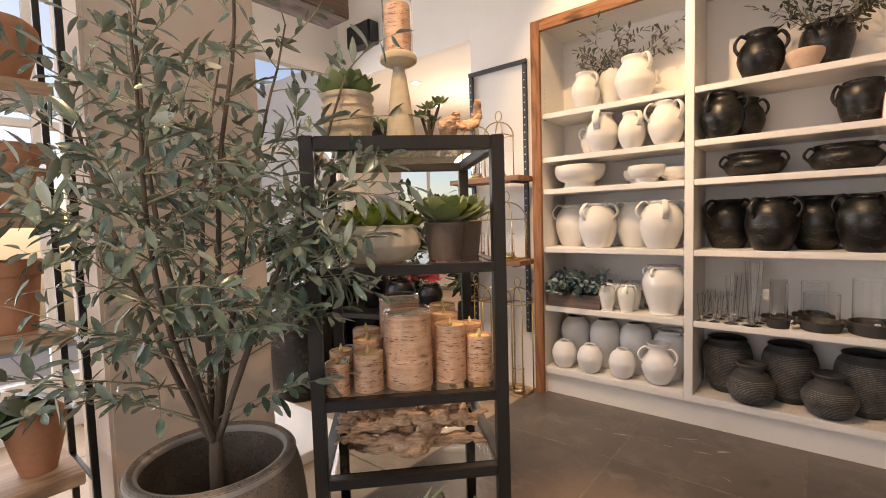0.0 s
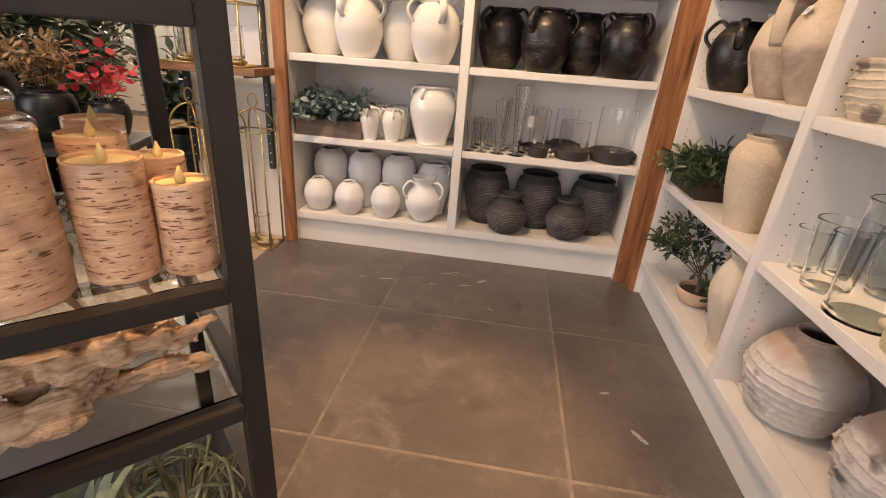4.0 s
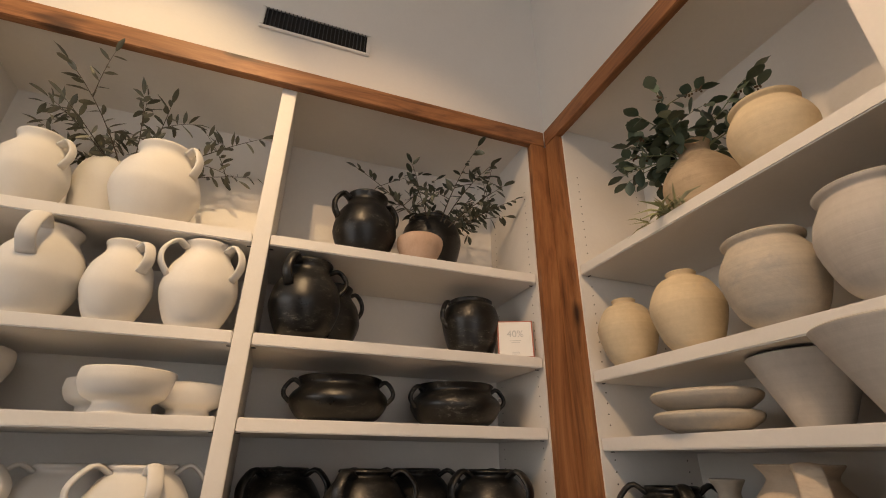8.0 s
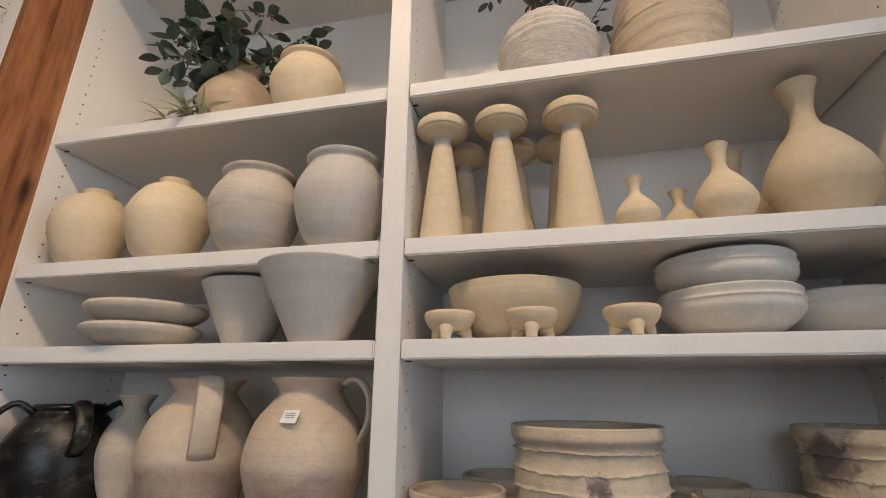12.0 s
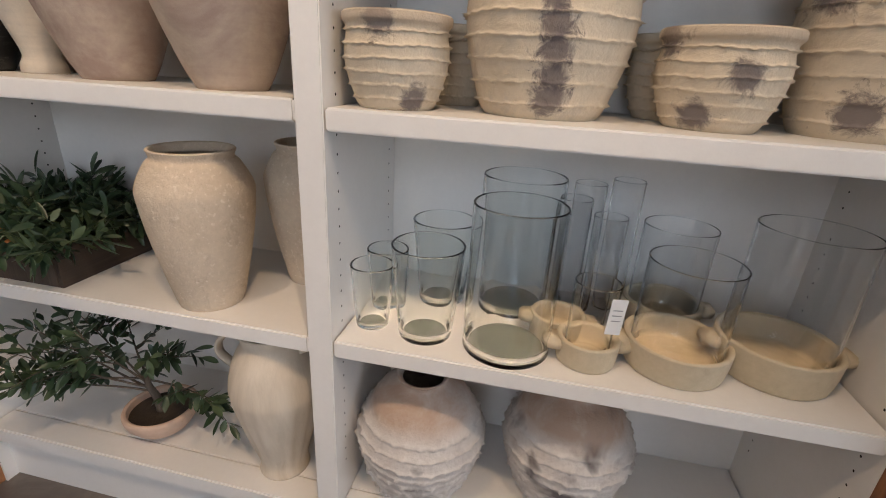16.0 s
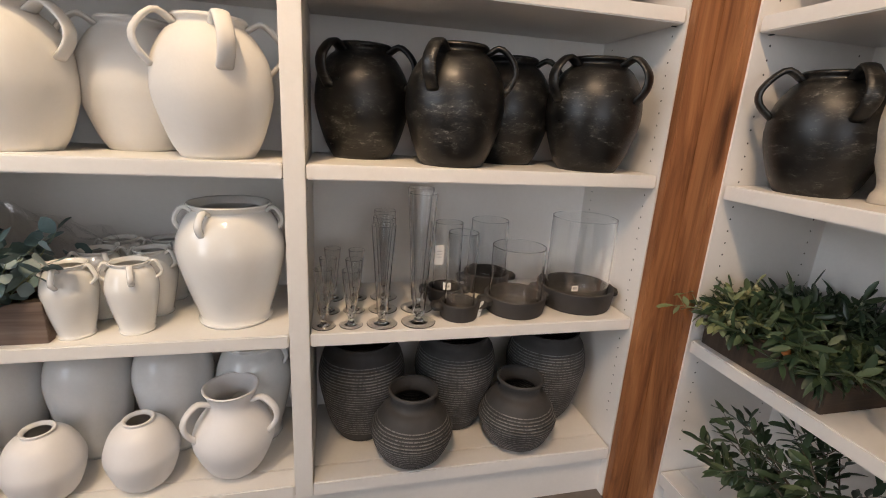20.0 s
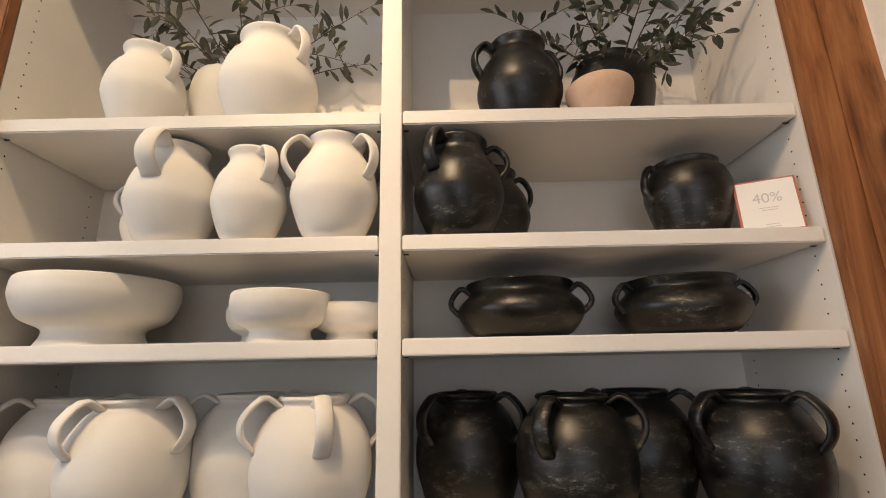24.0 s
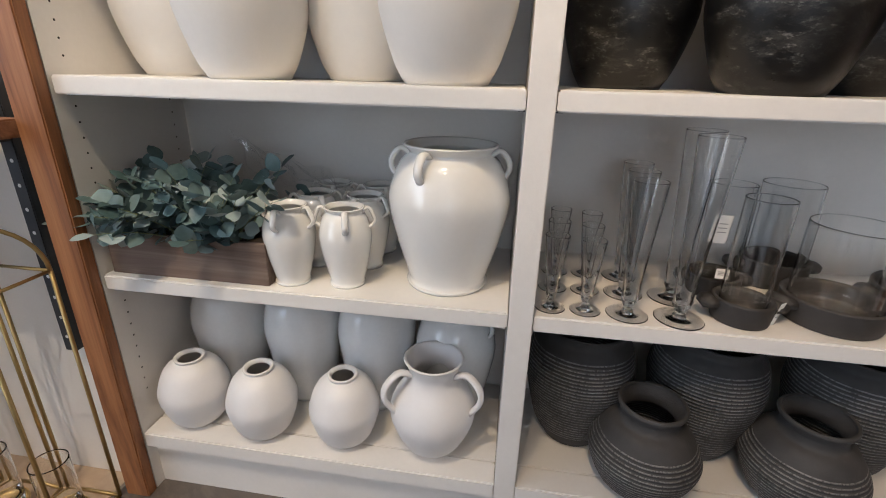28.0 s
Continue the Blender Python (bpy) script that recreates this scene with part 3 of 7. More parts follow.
SHAPES = {
    "jar": [(0.62, 0), (0.78, 0.13), (0.96, 0.38), (1.0, 0.54), (0.93, 0.73), (0.73, 0.88), (0.59, 0.935), (0.57, 0.96), (0.62, 0.985), (0.61, 1.0)],
    "jug": [(0.52, 0), (0.74, 0.10), (0.98, 0.36), (1.0, 0.50), (0.89, 0.69), (0.71, 0.81), (0.63, 0.87), (0.62, 0.92), (0.68, 0.98), (0.68, 1.0)],
    "sphere": [(0.50, 0), (0.78, 0.14), (0.99, 0.45), (0.96, 0.62), (0.76, 0.84), (0.50, 0.940), (0.40, 0.962), (0.41, 0.985), (0.43, 1.0)],
    "pitcher": [(0.45, 0), (0.72, 0.12), (0.99, 0.40), (0.90, 0.60), (0.62, 0.76), (0.55, 0.86), (0.62, 0.96), (0.68, 1.0)],
    "olivejar": [(0.67, 0), (0.71, 0.03), (0.66, 0.06), (0.84, 0.30), (0.985, 0.56), (0.99, 0.70), (0.84, 0.87), (0.69, 0.94), (0.68, 0.96), (0.77, 1.0)],
    "tall": [(0.62, 0), (0.80, 0.20), (0.98, 0.55), (1.0, 0.72), (0.85, 0.90), (0.55, 0.985), (0.50, 1.0)],
    "bowl": [(0.62, 0), (0.66, 0.02), (0.60, 0.16), (0.62, 0.28), (0.86, 0.42), (0.99, 0.70), (1.0, 0.90), (0.985, 1.0)],
    "handled_bowl": [(0.55, 0), (0.80, 0.12), (0.99, 0.42), (0.97, 0.62), (0.82, 0.80), (0.80, 0.88), (0.86, 1.0)],
    "squat": [(0.50, 0), (0.78, 0.12), (0.99, 0.38), (0.97, 0.52), (0.72, 0.74), (0.54, 0.80), (0.52, 0.88), (0.60, 0.97), (0.60, 1.0)],
    "crock": [(0.55, 0), (0.78, 0.18), (0.97, 0.52), (1.0, 0.68), (0.90, 0.86), (0.76, 0.94), (0.78, 1.0)],
    "moon": [(0.48, 0), (0.76, 0.14), (0.99, 0.46), (0.96, 0.64), (0.70, 0.86), (0.42, 0.93), (0.38, 0.96), (0.42, 1.0)],
    "widemouth": [(0.46, 0), (0.50, 0.03), (0.78, 0.18), (0.99, 0.50), (0.96, 0.70), (0.78, 0.88), (0.72, 0.93), (0.80, 0.97), (0.82, 1.0)],
    "cone": [(0.38, 0), (0.42, 0.02), (0.62, 0.36), (0.86, 0.76), (0.98, 0.96), (1.0, 1.0)],
    "dish": [(0.45, 0), (0.70, 0.20), (0.94, 0.62), (1.0, 0.90), (0.985, 1.0)],
    "deepbowl": [(0.34, 0), (0.40, 0.04), (0.74, 0.26), (0.95, 0.66), (1.0, 1.0)],
    "chalkbowl": [(0.48, 0), (0.50, 0.10), (0.72, 0.24), (0.95, 0.55), (0.97, 0.74), (0.99, 0.80), (0.96, 0.86), (0.98, 1.0)],
    "pillar": [(0.88, 0), (0.85, 0.02), (0.66, 0.35), (0.44, 0.70), (0.36, 0.79), (0.345, 0.80), (0.345, 0.845), (0.60, 0.87), (0.86, 0.895), (0.93, 0.91), (1.0, 0.92), (1.0, 0.965), (0.96, 0.985)],
    "bottle": [(0.46, 0), (0.62, 0.04), (0.98, 0.24), (0.94, 0.38), (0.60, 0.56), (0.30, 0.68), (0.24, 0.80), (0.36, 0.96), (0.42, 1.0)],
    "amphora": [(0.50, 0), (0.66, 0.12), (0.95, 0.42), (0.99, 0.56), (0.86, 0.74), (0.58, 0.88), (0.54, 0.93), (0.68, 1.0)],
    "footed_amphora": [(0.56, 0), (0.53, 0.05), (0.56, 0.12), (0.78, 0.34), (0.98, 0.57), (0.99, 0.66), (0.88, 0.80), (0.70, 0.90), (0.66, 0.94), (0.74, 1.0)],
    "ribpot": [(0.68, 0), (0.76, 0.08), (0.92, 0.38), (0.97, 0.62), (0.93, 0.80), (0.94, 0.88), (1.0, 0.93), (1.0, 1.0)],
    "urn": [(0.60, 0), (0.68, 0.10), (0.90, 0.45), (1.0, 0.70), (0.985, 0.80), (0.80, 0.92), (0.70, 0.955), (0.74, 1.0)],
    "ribmoon": [(0.55, 0), (0.80, 0.12), (1.0, 0.45), (0.97, 0.60), (0.72, 0.84), (0.44, 0.93), (0.38, 0.97), (0.42, 1.0)],
    "waist": [(0.62, 0), (0.60, 0.06), (0.50, 0.14), (0.80, 0.36), (1.0, 0.55), (0.80, 0.74), (0.42, 0.86), (0.42, 0.92), (0.62, 1.0)],
    "tumbler": [(0.70, 0), (0.76, 0.04), (0.90, 0.55), (1.0, 1.0)],
    "cylinder": [(0.95, 0), (1.0, 0.02), (1.0, 0.5), (1.0, 1.0)],
    "saucer": [(0.84, 0), (0.93, 0.06), (0.98, 0.5), (1.0, 1.0)],
    "planter": [(0.62, 0), (0.80, 0.14), (0.97, 0.42), (1.0, 0.60), (0.95, 0.85), (0.88, 0.97), (0.87, 1.0)],
    "flowerpot": [(0.72, 0), (0.78, 0.20), (0.92, 0.78), (1.0, 0.80), (1.02, 0.97), (1.02, 1.0)],
}
MADE = {}


def vessel(name, shape, x, y, z, R, H, material, label, category, group="", handles=(), turn=0.0, wall=0.008, seg=40, n=26, relief=None, floor_at=0.06, tilt=0.0):
    """A pot standing at (x, y, z). handles: rows of angle, z1, z2, bulge, width, thick, rise."""
    ctrl = SHAPES[shape]
    m = pose(x, y, z, tilt, 0, turn)
    key = (shape, round(R, 3), round(H, 3), material.name, tuple(handles), relief)
    if key in MADE:
        return copy_thing(MADE[key], m) if not label else tagged(copy_thing(MADE[key], m), label)
    body = turned(ctrl, R, H, wall, seg, n, relief, floor_at)
    if handles:
        ob = thing(name, label, category, m, group)
        part("body", body, material, ob)
        for a, z1, z2, bulge, width, thick, rise in handles:
            part("handle", handle(ctrl, R, H, a, z1, z2, bulge, width, thick, rise), material, ob)
    else:
        ob = solid(name, body, material, label, category, m, group)
    MADE[key] = ob
    return ob


# ---- the room ----
AY, BX = 3.64, 1.127          # front of the shelves of the two bookcases
A_Z = [2.006, 1.702, 1.479, 1.065, 0.642]
B_Z = [2.004, 1.643, 1.447, 1.060, 0.631]
CEILING = 3.6


def structure(name, bm, material, label="", smooth=False, m=None):
    return tagged(part(name, bm, material, None, label, smooth, m), kind="structure")


structure("ceiling", box(-3.2, 1.7, -2.6, 4.2, CEILING, CEILING + 0.1), CEIL, "white painted shop ceiling")
structure("wall_north", box(-1.475, 1.70, AY + 0.03, AY + 0.10, 2.655, CEILING), WALL, "white painted wall above the shelves")
structure("wall_north_low", box(-1.475, -0.925, AY + 0.03, AY + 0.10, 0.0, 2.655), WALL, "white painted wall behind the metal rack")
structure("wall_north_header", box(-3.2, -1.475, AY + 0.03, AY + 0.10, 2.69, CEILING), WALL, "white wall above the wide opening")
structure("wall_east", box(BX + 0.02, BX + 0.10, -2.6, AY + 0.03, 2.655, CEILING), WALL, "white painted wall above the shelves")
structure("wall_east_low", box(BX + 0.02, BX + 0.10, -2.6, 1.56, 0.0, 2.655), WALL, "white painted wall")
structure("wall_behind_shelves_north", box(-0.93, 1.70, 4.06, 4.16, 0.0, 2.66), WALL)
structure("wall_behind_shelves_east", box(1.56, 1.66, 1.5, 4.06, 0.0, 2.66), WALL)
structure("wall_south", box(-3.2, 1.7, -2.6, -2.5, 0.0, CEILING), WALL, "plain white shop wall")
floor = structure("floor", box(-6.0, 1.7, -2.6, 7.5, -0.10, -0.002), JOINT, "brown-grey concrete floor scored into large squares")


def bookcase(name, label, m, bays, levels, depth, left_gap, right_gap):
    """Open shelving; local x along the front, y inwards; bays are rows of start and end."""
    ob = thing(name, label, "bookcase", m)
    end, top, low = bays[-1][1], 2.598, 0.192
    part("back_panel", box(-0.02, end + 0.02, depth, depth + 0.012, 0.0, top), WHITE, ob, smooth=False)
    part("side_panel", box(-0.022, -0.003, left_gap, depth, 0.0, top), WHITE, ob, smooth=False)
    part("side_panel", box(end + 0.003, end + 0.022, right_gap, depth, 0.0, top), WHITE, ob, smooth=False)
    part("top_panel", box(-0.02, end + 0.02, 0.0, depth, top, top + 0.02), WHITE, ob, smooth=False)
    part("plinth", box(-0.003, end + 0.003, 0.03, 0.05, 0.0, low - 0.045), WHITE, ob, smooth=False)
    for (a, b), (c, d) in zip(bays, bays[1:]):
        part("divider", box(b + 0.001, c - 0.001, 0.0, depth, low - 0.045, top, 0.002), WHITE, ob, smooth=False)
    for n, (a, b) in enumerate(bays):
        part("base_edge", box(a, b, -0.002, 0.0645, low - 0.044, low, 0.003), WHITE, ob, smooth=False)
        part("base_shelf", box(a, b, 0.0665, depth, low - 0.044, low - 0.0005, 0.002), WHITE, ob, smooth=False)
        for z in levels[n]:
            part("shelf", box(a + 0.001, b - 0.001, 0.002, depth, z - 0.036, z, 0.003), WHITE, ob, smooth=False)
            for x, d in ((a, 1), (b, -1)):
                part("shelf_pin", box(x + (0.0015 if d > 0 else -0.013), x + (0.013 if d > 0 else -0.0015), 0.030, 0.035, z - 0.0388, z - 0.0365), DARKSTEEL, ob, smooth=False)
        # flat discs on the panels; the shade inside pin holes is their colour
        holes = bmesh.new()
        for x, d in ((a, 1), (b, -1)):
            for y in (0.045, 0.32):
                for k in range(66):
                    z = 0.30 + 0.032 * k
                    if min(abs(z - q + 0.018) for q in levels[n]) > 0.024:
                        bmesh.ops.create_circle(holes, cap_ends=True, radius=0.0026, segments=6, matrix=Matrix.Translation((x + d * (0.0006 if 0 < x < end else -0.0024), y, z)) @ Matrix.Rotation(radians(90), 4, "Y"))
        tagged(part("pin_holes", holes, NEARBLACK, ob, smooth=False), kind="stuff")
    return ob


A = bookcase("bookcase", "white built-in open bookcase framed in reddish wood", pose(-0.85, AY, 0), [(0.0, 0.91), (0.96, 1.88)], [A_Z, A_Z], 0.37, 0.0, 0.0)
B = bookcase("bookcase", "white built-in open bookcase of cream and brown pottery", pose(BX, 3.515, 0, 0, 0, -90), [(0.0, 0.921), (0.971, 1.885)], [B_Z, [2.004, 1.643, 1.447, 1.050, 0.631]], 0.365, 0.0, 0.0)


def board(name, parent, length, width, thick, m):
    """A trim board whose grain runs along local z."""
    return part(name, box(0, width, 0, thick, 0, length, 0.003), TRIM, parent, "reddish-brown knotty wood trim", False, m)


Ai, Bi = A.matrix_basis.inverted(), B.matrix_basis.inverted()
board("trim_board", A, 2.645, 0.067, 0.030, Ai @ pose(-0.918, AY - 0.032, 0))
board("trim_board", A, 2.570, 0.093, 0.030, Ai @ pose(1.034, AY - 0.032, 0))
board("trim_board", A, 1.950, 0.076, 0.030, Ai @ pose(-0.850, AY - 0.032, 2.646, 0, 90, 0))
board("trim_board", B, 2.570, 0.082, 0.030, Bi @ pose(1.100, AY - 0.034, 0, 0, 0, -90))
board("trim_board", B, 2.645, 0.070, 0.030, Bi @ pose(1.100, 1.626, 0, 0, 0, -90))
board("trim_board", B, 1.980, 0.076, 0.030, Bi @ pose(1.100, AY - 0.032, 2.646, 0, 90, -90))


def grille(x0, x1, z0, z1, y):
    """A wall vent with a white frame and upright dark slats."""
    ob = thing("wall_vent", "white-framed dark air vent with slats on the wall", "vent", pose(x0, y, z0))
    w, h = x1 - x0, z1 - z0
    bm = bmesh.new()
    for a, b, c, d in ((0, w, 0, 0.014), (0, w, h - 0.014, h), (0, 0.014, 0.014, h - 0.014), (w - 0.014, w, 0.014, h - 0.014)):
        add_box(bm, a, b, -0.010, 0.0, c, d, 0.002)
    part("frame", bm, WHITE, ob, smooth=False)
    # flat dark sheet painting the shade behind the slats
    part("backing", box(0.014, w - 0.014, -0.003, -0.0005, 0.014, h - 0.014), NEARBLACK, ob, smooth=False)
    slat = finish(box(-0.0016, 0.0016, -0.012, -0.003, 0.014, h - 0.014), "slat", DARKSTEEL, False)
    for k in range(26):
        part("slat", slat, None, ob, m=pose(0.022 + k * (w - 0.044) / 25, 0, 0))
    return ob


grille(-0.07, 0.35, 2.86, 2.98, AY + 0.03)

# ---- white pottery ----
def straps(angles, low, bulge, width, thick, rise):
    return tuple((a, 0.945, low, bulge, width, thick, rise) for a in angles)


GJ = "white handled jars on the shelf"
for x, y, ears in ((-0.728, 3.875, (-140, 40)), (-0.503, 3.766, (-114, -14, 130)), (-0.290, 3.885, (-156, 24)), (-0.093, 3.752, (-148, -67, 10))):
    vessel("jar", "jar", x, y, A_Z[3], 0.128, 0.298, BISQUE, "matte white clay jar with strap handles", "jar", GJ, straps(ears, 0.64, 0.026, 0.036, 0.013, 0.045), seg=48, n=34)
GW = "white jugs on the upper shelves"
W = ((180, 0.90, 0.56, 0.018, 0.026, 0.012, 0.03), (0, 0.90, 0.56, 0.018, 0.026, 0.012, 0.03))
vessel("jug", "jug", -0.570, 3.735, A_Z[0], 0.095, 0.240, BISQUE, "small matte white clay jug with two handles", "jug", GW, W, -25, seg=36)
vessel("jug", "tall", -0.435, 3.850, A_Z[0], 0.080, 0.265, BISQUE, "tall slim matte white clay jug", "jug", GW)
vessel("jug", "jug", -0.250, 3.745, A_Z[0], 0.123, 0.275, BISQUE, "large matte white clay jug with one handle", "jug", GW, ((-30, 0.95, 0.62, 0.012, 0.034, 0.013, 0.04),), 0)
vessel("jug", "jug", -0.452, 3.725, A_Z[1], 0.104, 0.252, BISQUE, "matte white clay jug with one strap handle", "jug", GW, ((-90, 0.95, 0.58, 0.030, 0.046, 0.013, 0.07),))
vessel("jug", "jug", -0.560, 3.850, A_Z[1], 0.088, 0.205, BISQUE, "matte white clay jug behind another", "jug", GW, W, 40)
vessel("jug", "jug", -0.258, 3.705, A_Z[1], 0.084, 0.228, BISQUE, "small matte white clay jug with a side handle", "jug", GW, ((-42, 0.94, 0.60, 0.016, 0.034, 0.012, 0.02),))
vessel("jug", "jug", -0.057, 3.712, A_Z[1], 0.102, 0.258, BISQUE, "matte white clay jug with two loop handles", "jug", GW, ((-148, 0.93, 0.55, 0.026, 0.032, 0.012, 0.03), (-31, 0.93, 0.55, 0.020, 0.032, 0.012, 0.03)))
GB = "white footed bowls"
vessel("footed_bowl", "bowl", -0.640, 3.790, A_Z[2], 0.172, 0.154, BISQUE, "large matte white footed bowl", "bowl", GB, wall=0.010, seg=48)
vessel("footed_bowl", "bowl", -0.175, 3.735, A_Z[2], 0.112, 0.108, BISQUE, "small matte white footed bowl", "bowl", GB)
vessel("footed_bowl", "bowl", -0.255, 3.865, A_Z[2], 0.100, 0.095, BISQUE, "small matte white footed bowl behind another", "bowl", GB)
vessel("footed_bowl", "bowl", -0.030, 3.800, A_Z[2], 0.092, 0.088, BISQUE, "small matte white footed bowl by the divider", "bowl", GB)
GM = "small white glazed jars"
MH = tuple((a, 0.945, 0.74, 0.011, 0.013, 0.008, 0.03) for a in (180, 0, -80))
for x, y, turn in ((-0.422, 3.706, -12), (-0.299, 3.718, 10), (-0.408, 3.820, 30), (-0.288, 3.826, -20), (-0.400, 3.930, 5), (-0.282, 3.934, 22)):
    vessel("small_jar", "olivejar", x, y, A_Z[4], 0.056, 0.176, GLOSSWHITE, "small white glazed jar with tiny loop handles", "jar", GM, MH, turn, wall=0.005, seg=32)
vessel("large_jar", "olivejar", -0.083, 3.775, A_Z[4], 0.129, 0.308, GLOSSWHITE, "large white glazed jar with small loop handles", "jar", "", ((192, 0.95, 0.80, 0.006, 0.020, 0.012, 0.01), (-4, 0.95, 0.80, 0.006, 0.020, 0.012, 0.01), (-112, 0.95, 0.80, 0.006, 0.020, 0.012, 0.01)), wall=0.009, seg=48)
GS = "round white vases"
for x, y in ((-0.742, 3.722), (-0.546, 3.712), (-0.329, 3.724)):
    vessel("round_vase", "sphere", x, y, 0.192, 0.088, 0.195, SATINWHITE, "round white satin vase with a narrow neck", "vase", GS)
vessel("pitcher", "pitcher", -0.104, 3.738, 0.192, 0.106, 0.262, SATINWHITE, "white satin pitcher with two curved handles", "pitcher", "", ((-148, 0.88, 0.52, 0.022, 0.022, 0.014, 0.02), (-18, 0.88, 0.52, 0.022, 0.022, 0.014, 0.02)))
GT = "tall white glazed vases at the back"
for x in (-0.725, -0.505, -0.290):
    vessel("tall_vase", "tall", x, 3.895, 0.192, 0.106, 0.340, GREYWHITE, "tall pale glazed vase behind round ones", "vase", GT)
vessel("tall_vase", "olivejar", -0.070, 3.895, 0.192, 0.108, 0.320, GREYWHITE, "tall pale glazed jar with small handles", "vase", GT, ((-20, 0.95, 0.80, 0.006, 0.02, 0.012, 0.01),))

# ---- black pottery ----
GK = "black handled jars on the shelf"
for x, y, ears in ((0.250, 3.885, (-137, -27, 95)), (0.475, 3.745, (-130, -21, 100)), (0.668, 3.880, (-27, 150)), (0.868, 3.745, (-167, -63, 60))):
    vessel("jar", "jar", x, y, A_Z[3], 0.127, 0.290, BLACKPOT, "burnished black clay jar with strap handles", "jar", GK, straps(ears, 0.62, 0.022, 0.036, 0.015, 0.035), seg=48, n=34)
GL = "black jugs on the upper shelves"
vessel("jar", "jug", 0.412, 3.765, A_Z[0], 0.112, 0.255, BLACKPOT, "black clay jug with two thick handles", "jug", GL, ((-165, 0.93, 0.58, 0.016, 0.034, 0.018, 0.03), (15, 0.93, 0.58, 0.016, 0.034, 0.018, 0.03)))
vessel("jar", "crock", 0.690, 3.850, A_Z[0], 0.118, 0.250, BLACKPOT, "black clay jar behind a potted branch", "jar", GL)
vessel("jug", "jug", 0.240, 3.715, A_Z[1], 0.107, 0.248, BLACKPOT, "black clay jug with two strap handles", "jug", GL, ((-125, 0.95, 0.60, 0.016, 0.034, 0.016, 0.05), (0, 0.92, 0.62, 0.020, 0.024, 0.014, 0.02)))
vessel("jug", "jug", 0.335, 3.850, A_Z[1], 0.098, 0.225, BLACKPOT, "black clay jug behind another", "jug", GL, ((10, 0.92, 0.55, 0.014, 0.024, 0.014, 0.02),))
vessel("jar", "crock", 0.835, 3.800, A_Z[1], 0.105, 0.215, BLACKPOT, "black clay jar beside the price card", "jar", GL, ((188, 0.92, 0.50, 0.018, 0.024, 0.016, 0.02),))
GH = "black handled bowls"
for x, turn in ((0.385, 0), (0.775, 8)):
    vessel("handled_bowl", "handled_bowl", x, 3.805, A_Z[2], 0.152, 0.132, BLACKPOT, "low black clay bowl with two loop handles", "bowl", GH, ((182, 0.86, 0.45, 0.018, 0.020, 0.014, 0.06), (-20, 0.86, 0.45, 0.018, 0.020, 0.014, 0.06)), turn, seg=48)


def ridged(heights, depth, width, seed):
    """Raised, wavy coils at the given heights."""
    rnd = random.Random(seed)
    ph = [(rnd.uniform(0, 6), rnd.uniform(0, 6), rnd.uniform(0, 6)) for _ in heights]
    def f(a, z):
        best = 0.0
        for h, (p, q, r) in zip(heights, ph):
            c = h + 0.0012 * math.sin(2 * a + p) + 0.0009 * math.sin(7 * a + q) + 0.0009 * math.sin(31 * a + r) + 0.0018 * math.sin(53 * a + q * 2) * max(0.0, math.sin(5 * a + p)) * max(0.0, math.sin(8 * a + r))
            d = (z - c) / width
            if -3 < d < 3:
                best = max(best, 1.25 * depth * (math.exp(3.2 * d) if d < 0 else math.exp(-1.3 * d)) * (0.70 + 0.25 * math.sin(17 * a + r + p) + 0.55 * max(0.0, math.sin(29 * a + q)) ** 3))
        return best
    return f


GD = "charcoal ribbed pots"
DARKRIB = combed_clay("charcoal_ribbed_clay", (0.043, 0.041, 0.040), (0.25, 0.24, 0.225), 0.0086, 0.024, 0.150)
DARKRIBTALL = combed_clay("charcoal_ribbed_tall_clay", (0.040, 0.039, 0.039), (0.23, 0.225, 0.22), 0.0090, 0.04, 0.285)
for x, y in ((0.393, 3.712), (0.736, 3.730)):
    vessel("squat_pot", "squat", x, y, 0.192, 0.122, 0.228, DARKRIB, "squat charcoal clay pot with fine ribs", "pot", GD, n=60, seg=56)
for x, y in ((0.255, 3.865), (0.561, 3.872), (0.885, 3.866)):
    vessel("ribbed_pot", "crock", x, y, 0.192, 0.134, 0.325, DARKRIBTALL, "tall charcoal clay pot with fine ribs", "pot", GD, n=60, seg=56)

# ---- glassware ----
def spun(line, seg):
    """A closed outline turned about the upright axis; its ends lie on the axis. Short steps beside each corner keep the edges crisp."""
    bm = bmesh.new()
    rings, dense = [], [line[0]]
    for (r0, z0), (r1, z1) in zip(line, line[1:]):
        far = math.hypot(r1 - r0, z1 - z0)
        if far > 0.004:
            for u in (0.0006 / far, 1 - 0.0006 / far):
                dense.append((r0 + (r1 - r0) * u, z0 + (z1 - z0) * u))
        dense.append((r1, z1))
    line = dense
    for i, (r, z) in enumerate(line):
        if r < 1e-5:
            rings.append([bm.verts.new((0, 0, z))])
        else:
            rings.append([bm.verts.new((r * math.cos(2 * math.pi * k / seg), r * math.sin(2 * math.pi * k / seg), z)) for k in range(seg)])
    for a, b in zip(rings, rings[1:]):
        for k in range(seg):
            n = (k + 1) % seg
            if len(a) == 1:
                bm.faces.new((a[0], b[n], b[k]))
            elif len(b) == 1:
                bm.faces.new((a[k], a[n], b[0]))
            else:
                bm.faces.new((a[k], a[n], b[n], b[k]))
    return bm


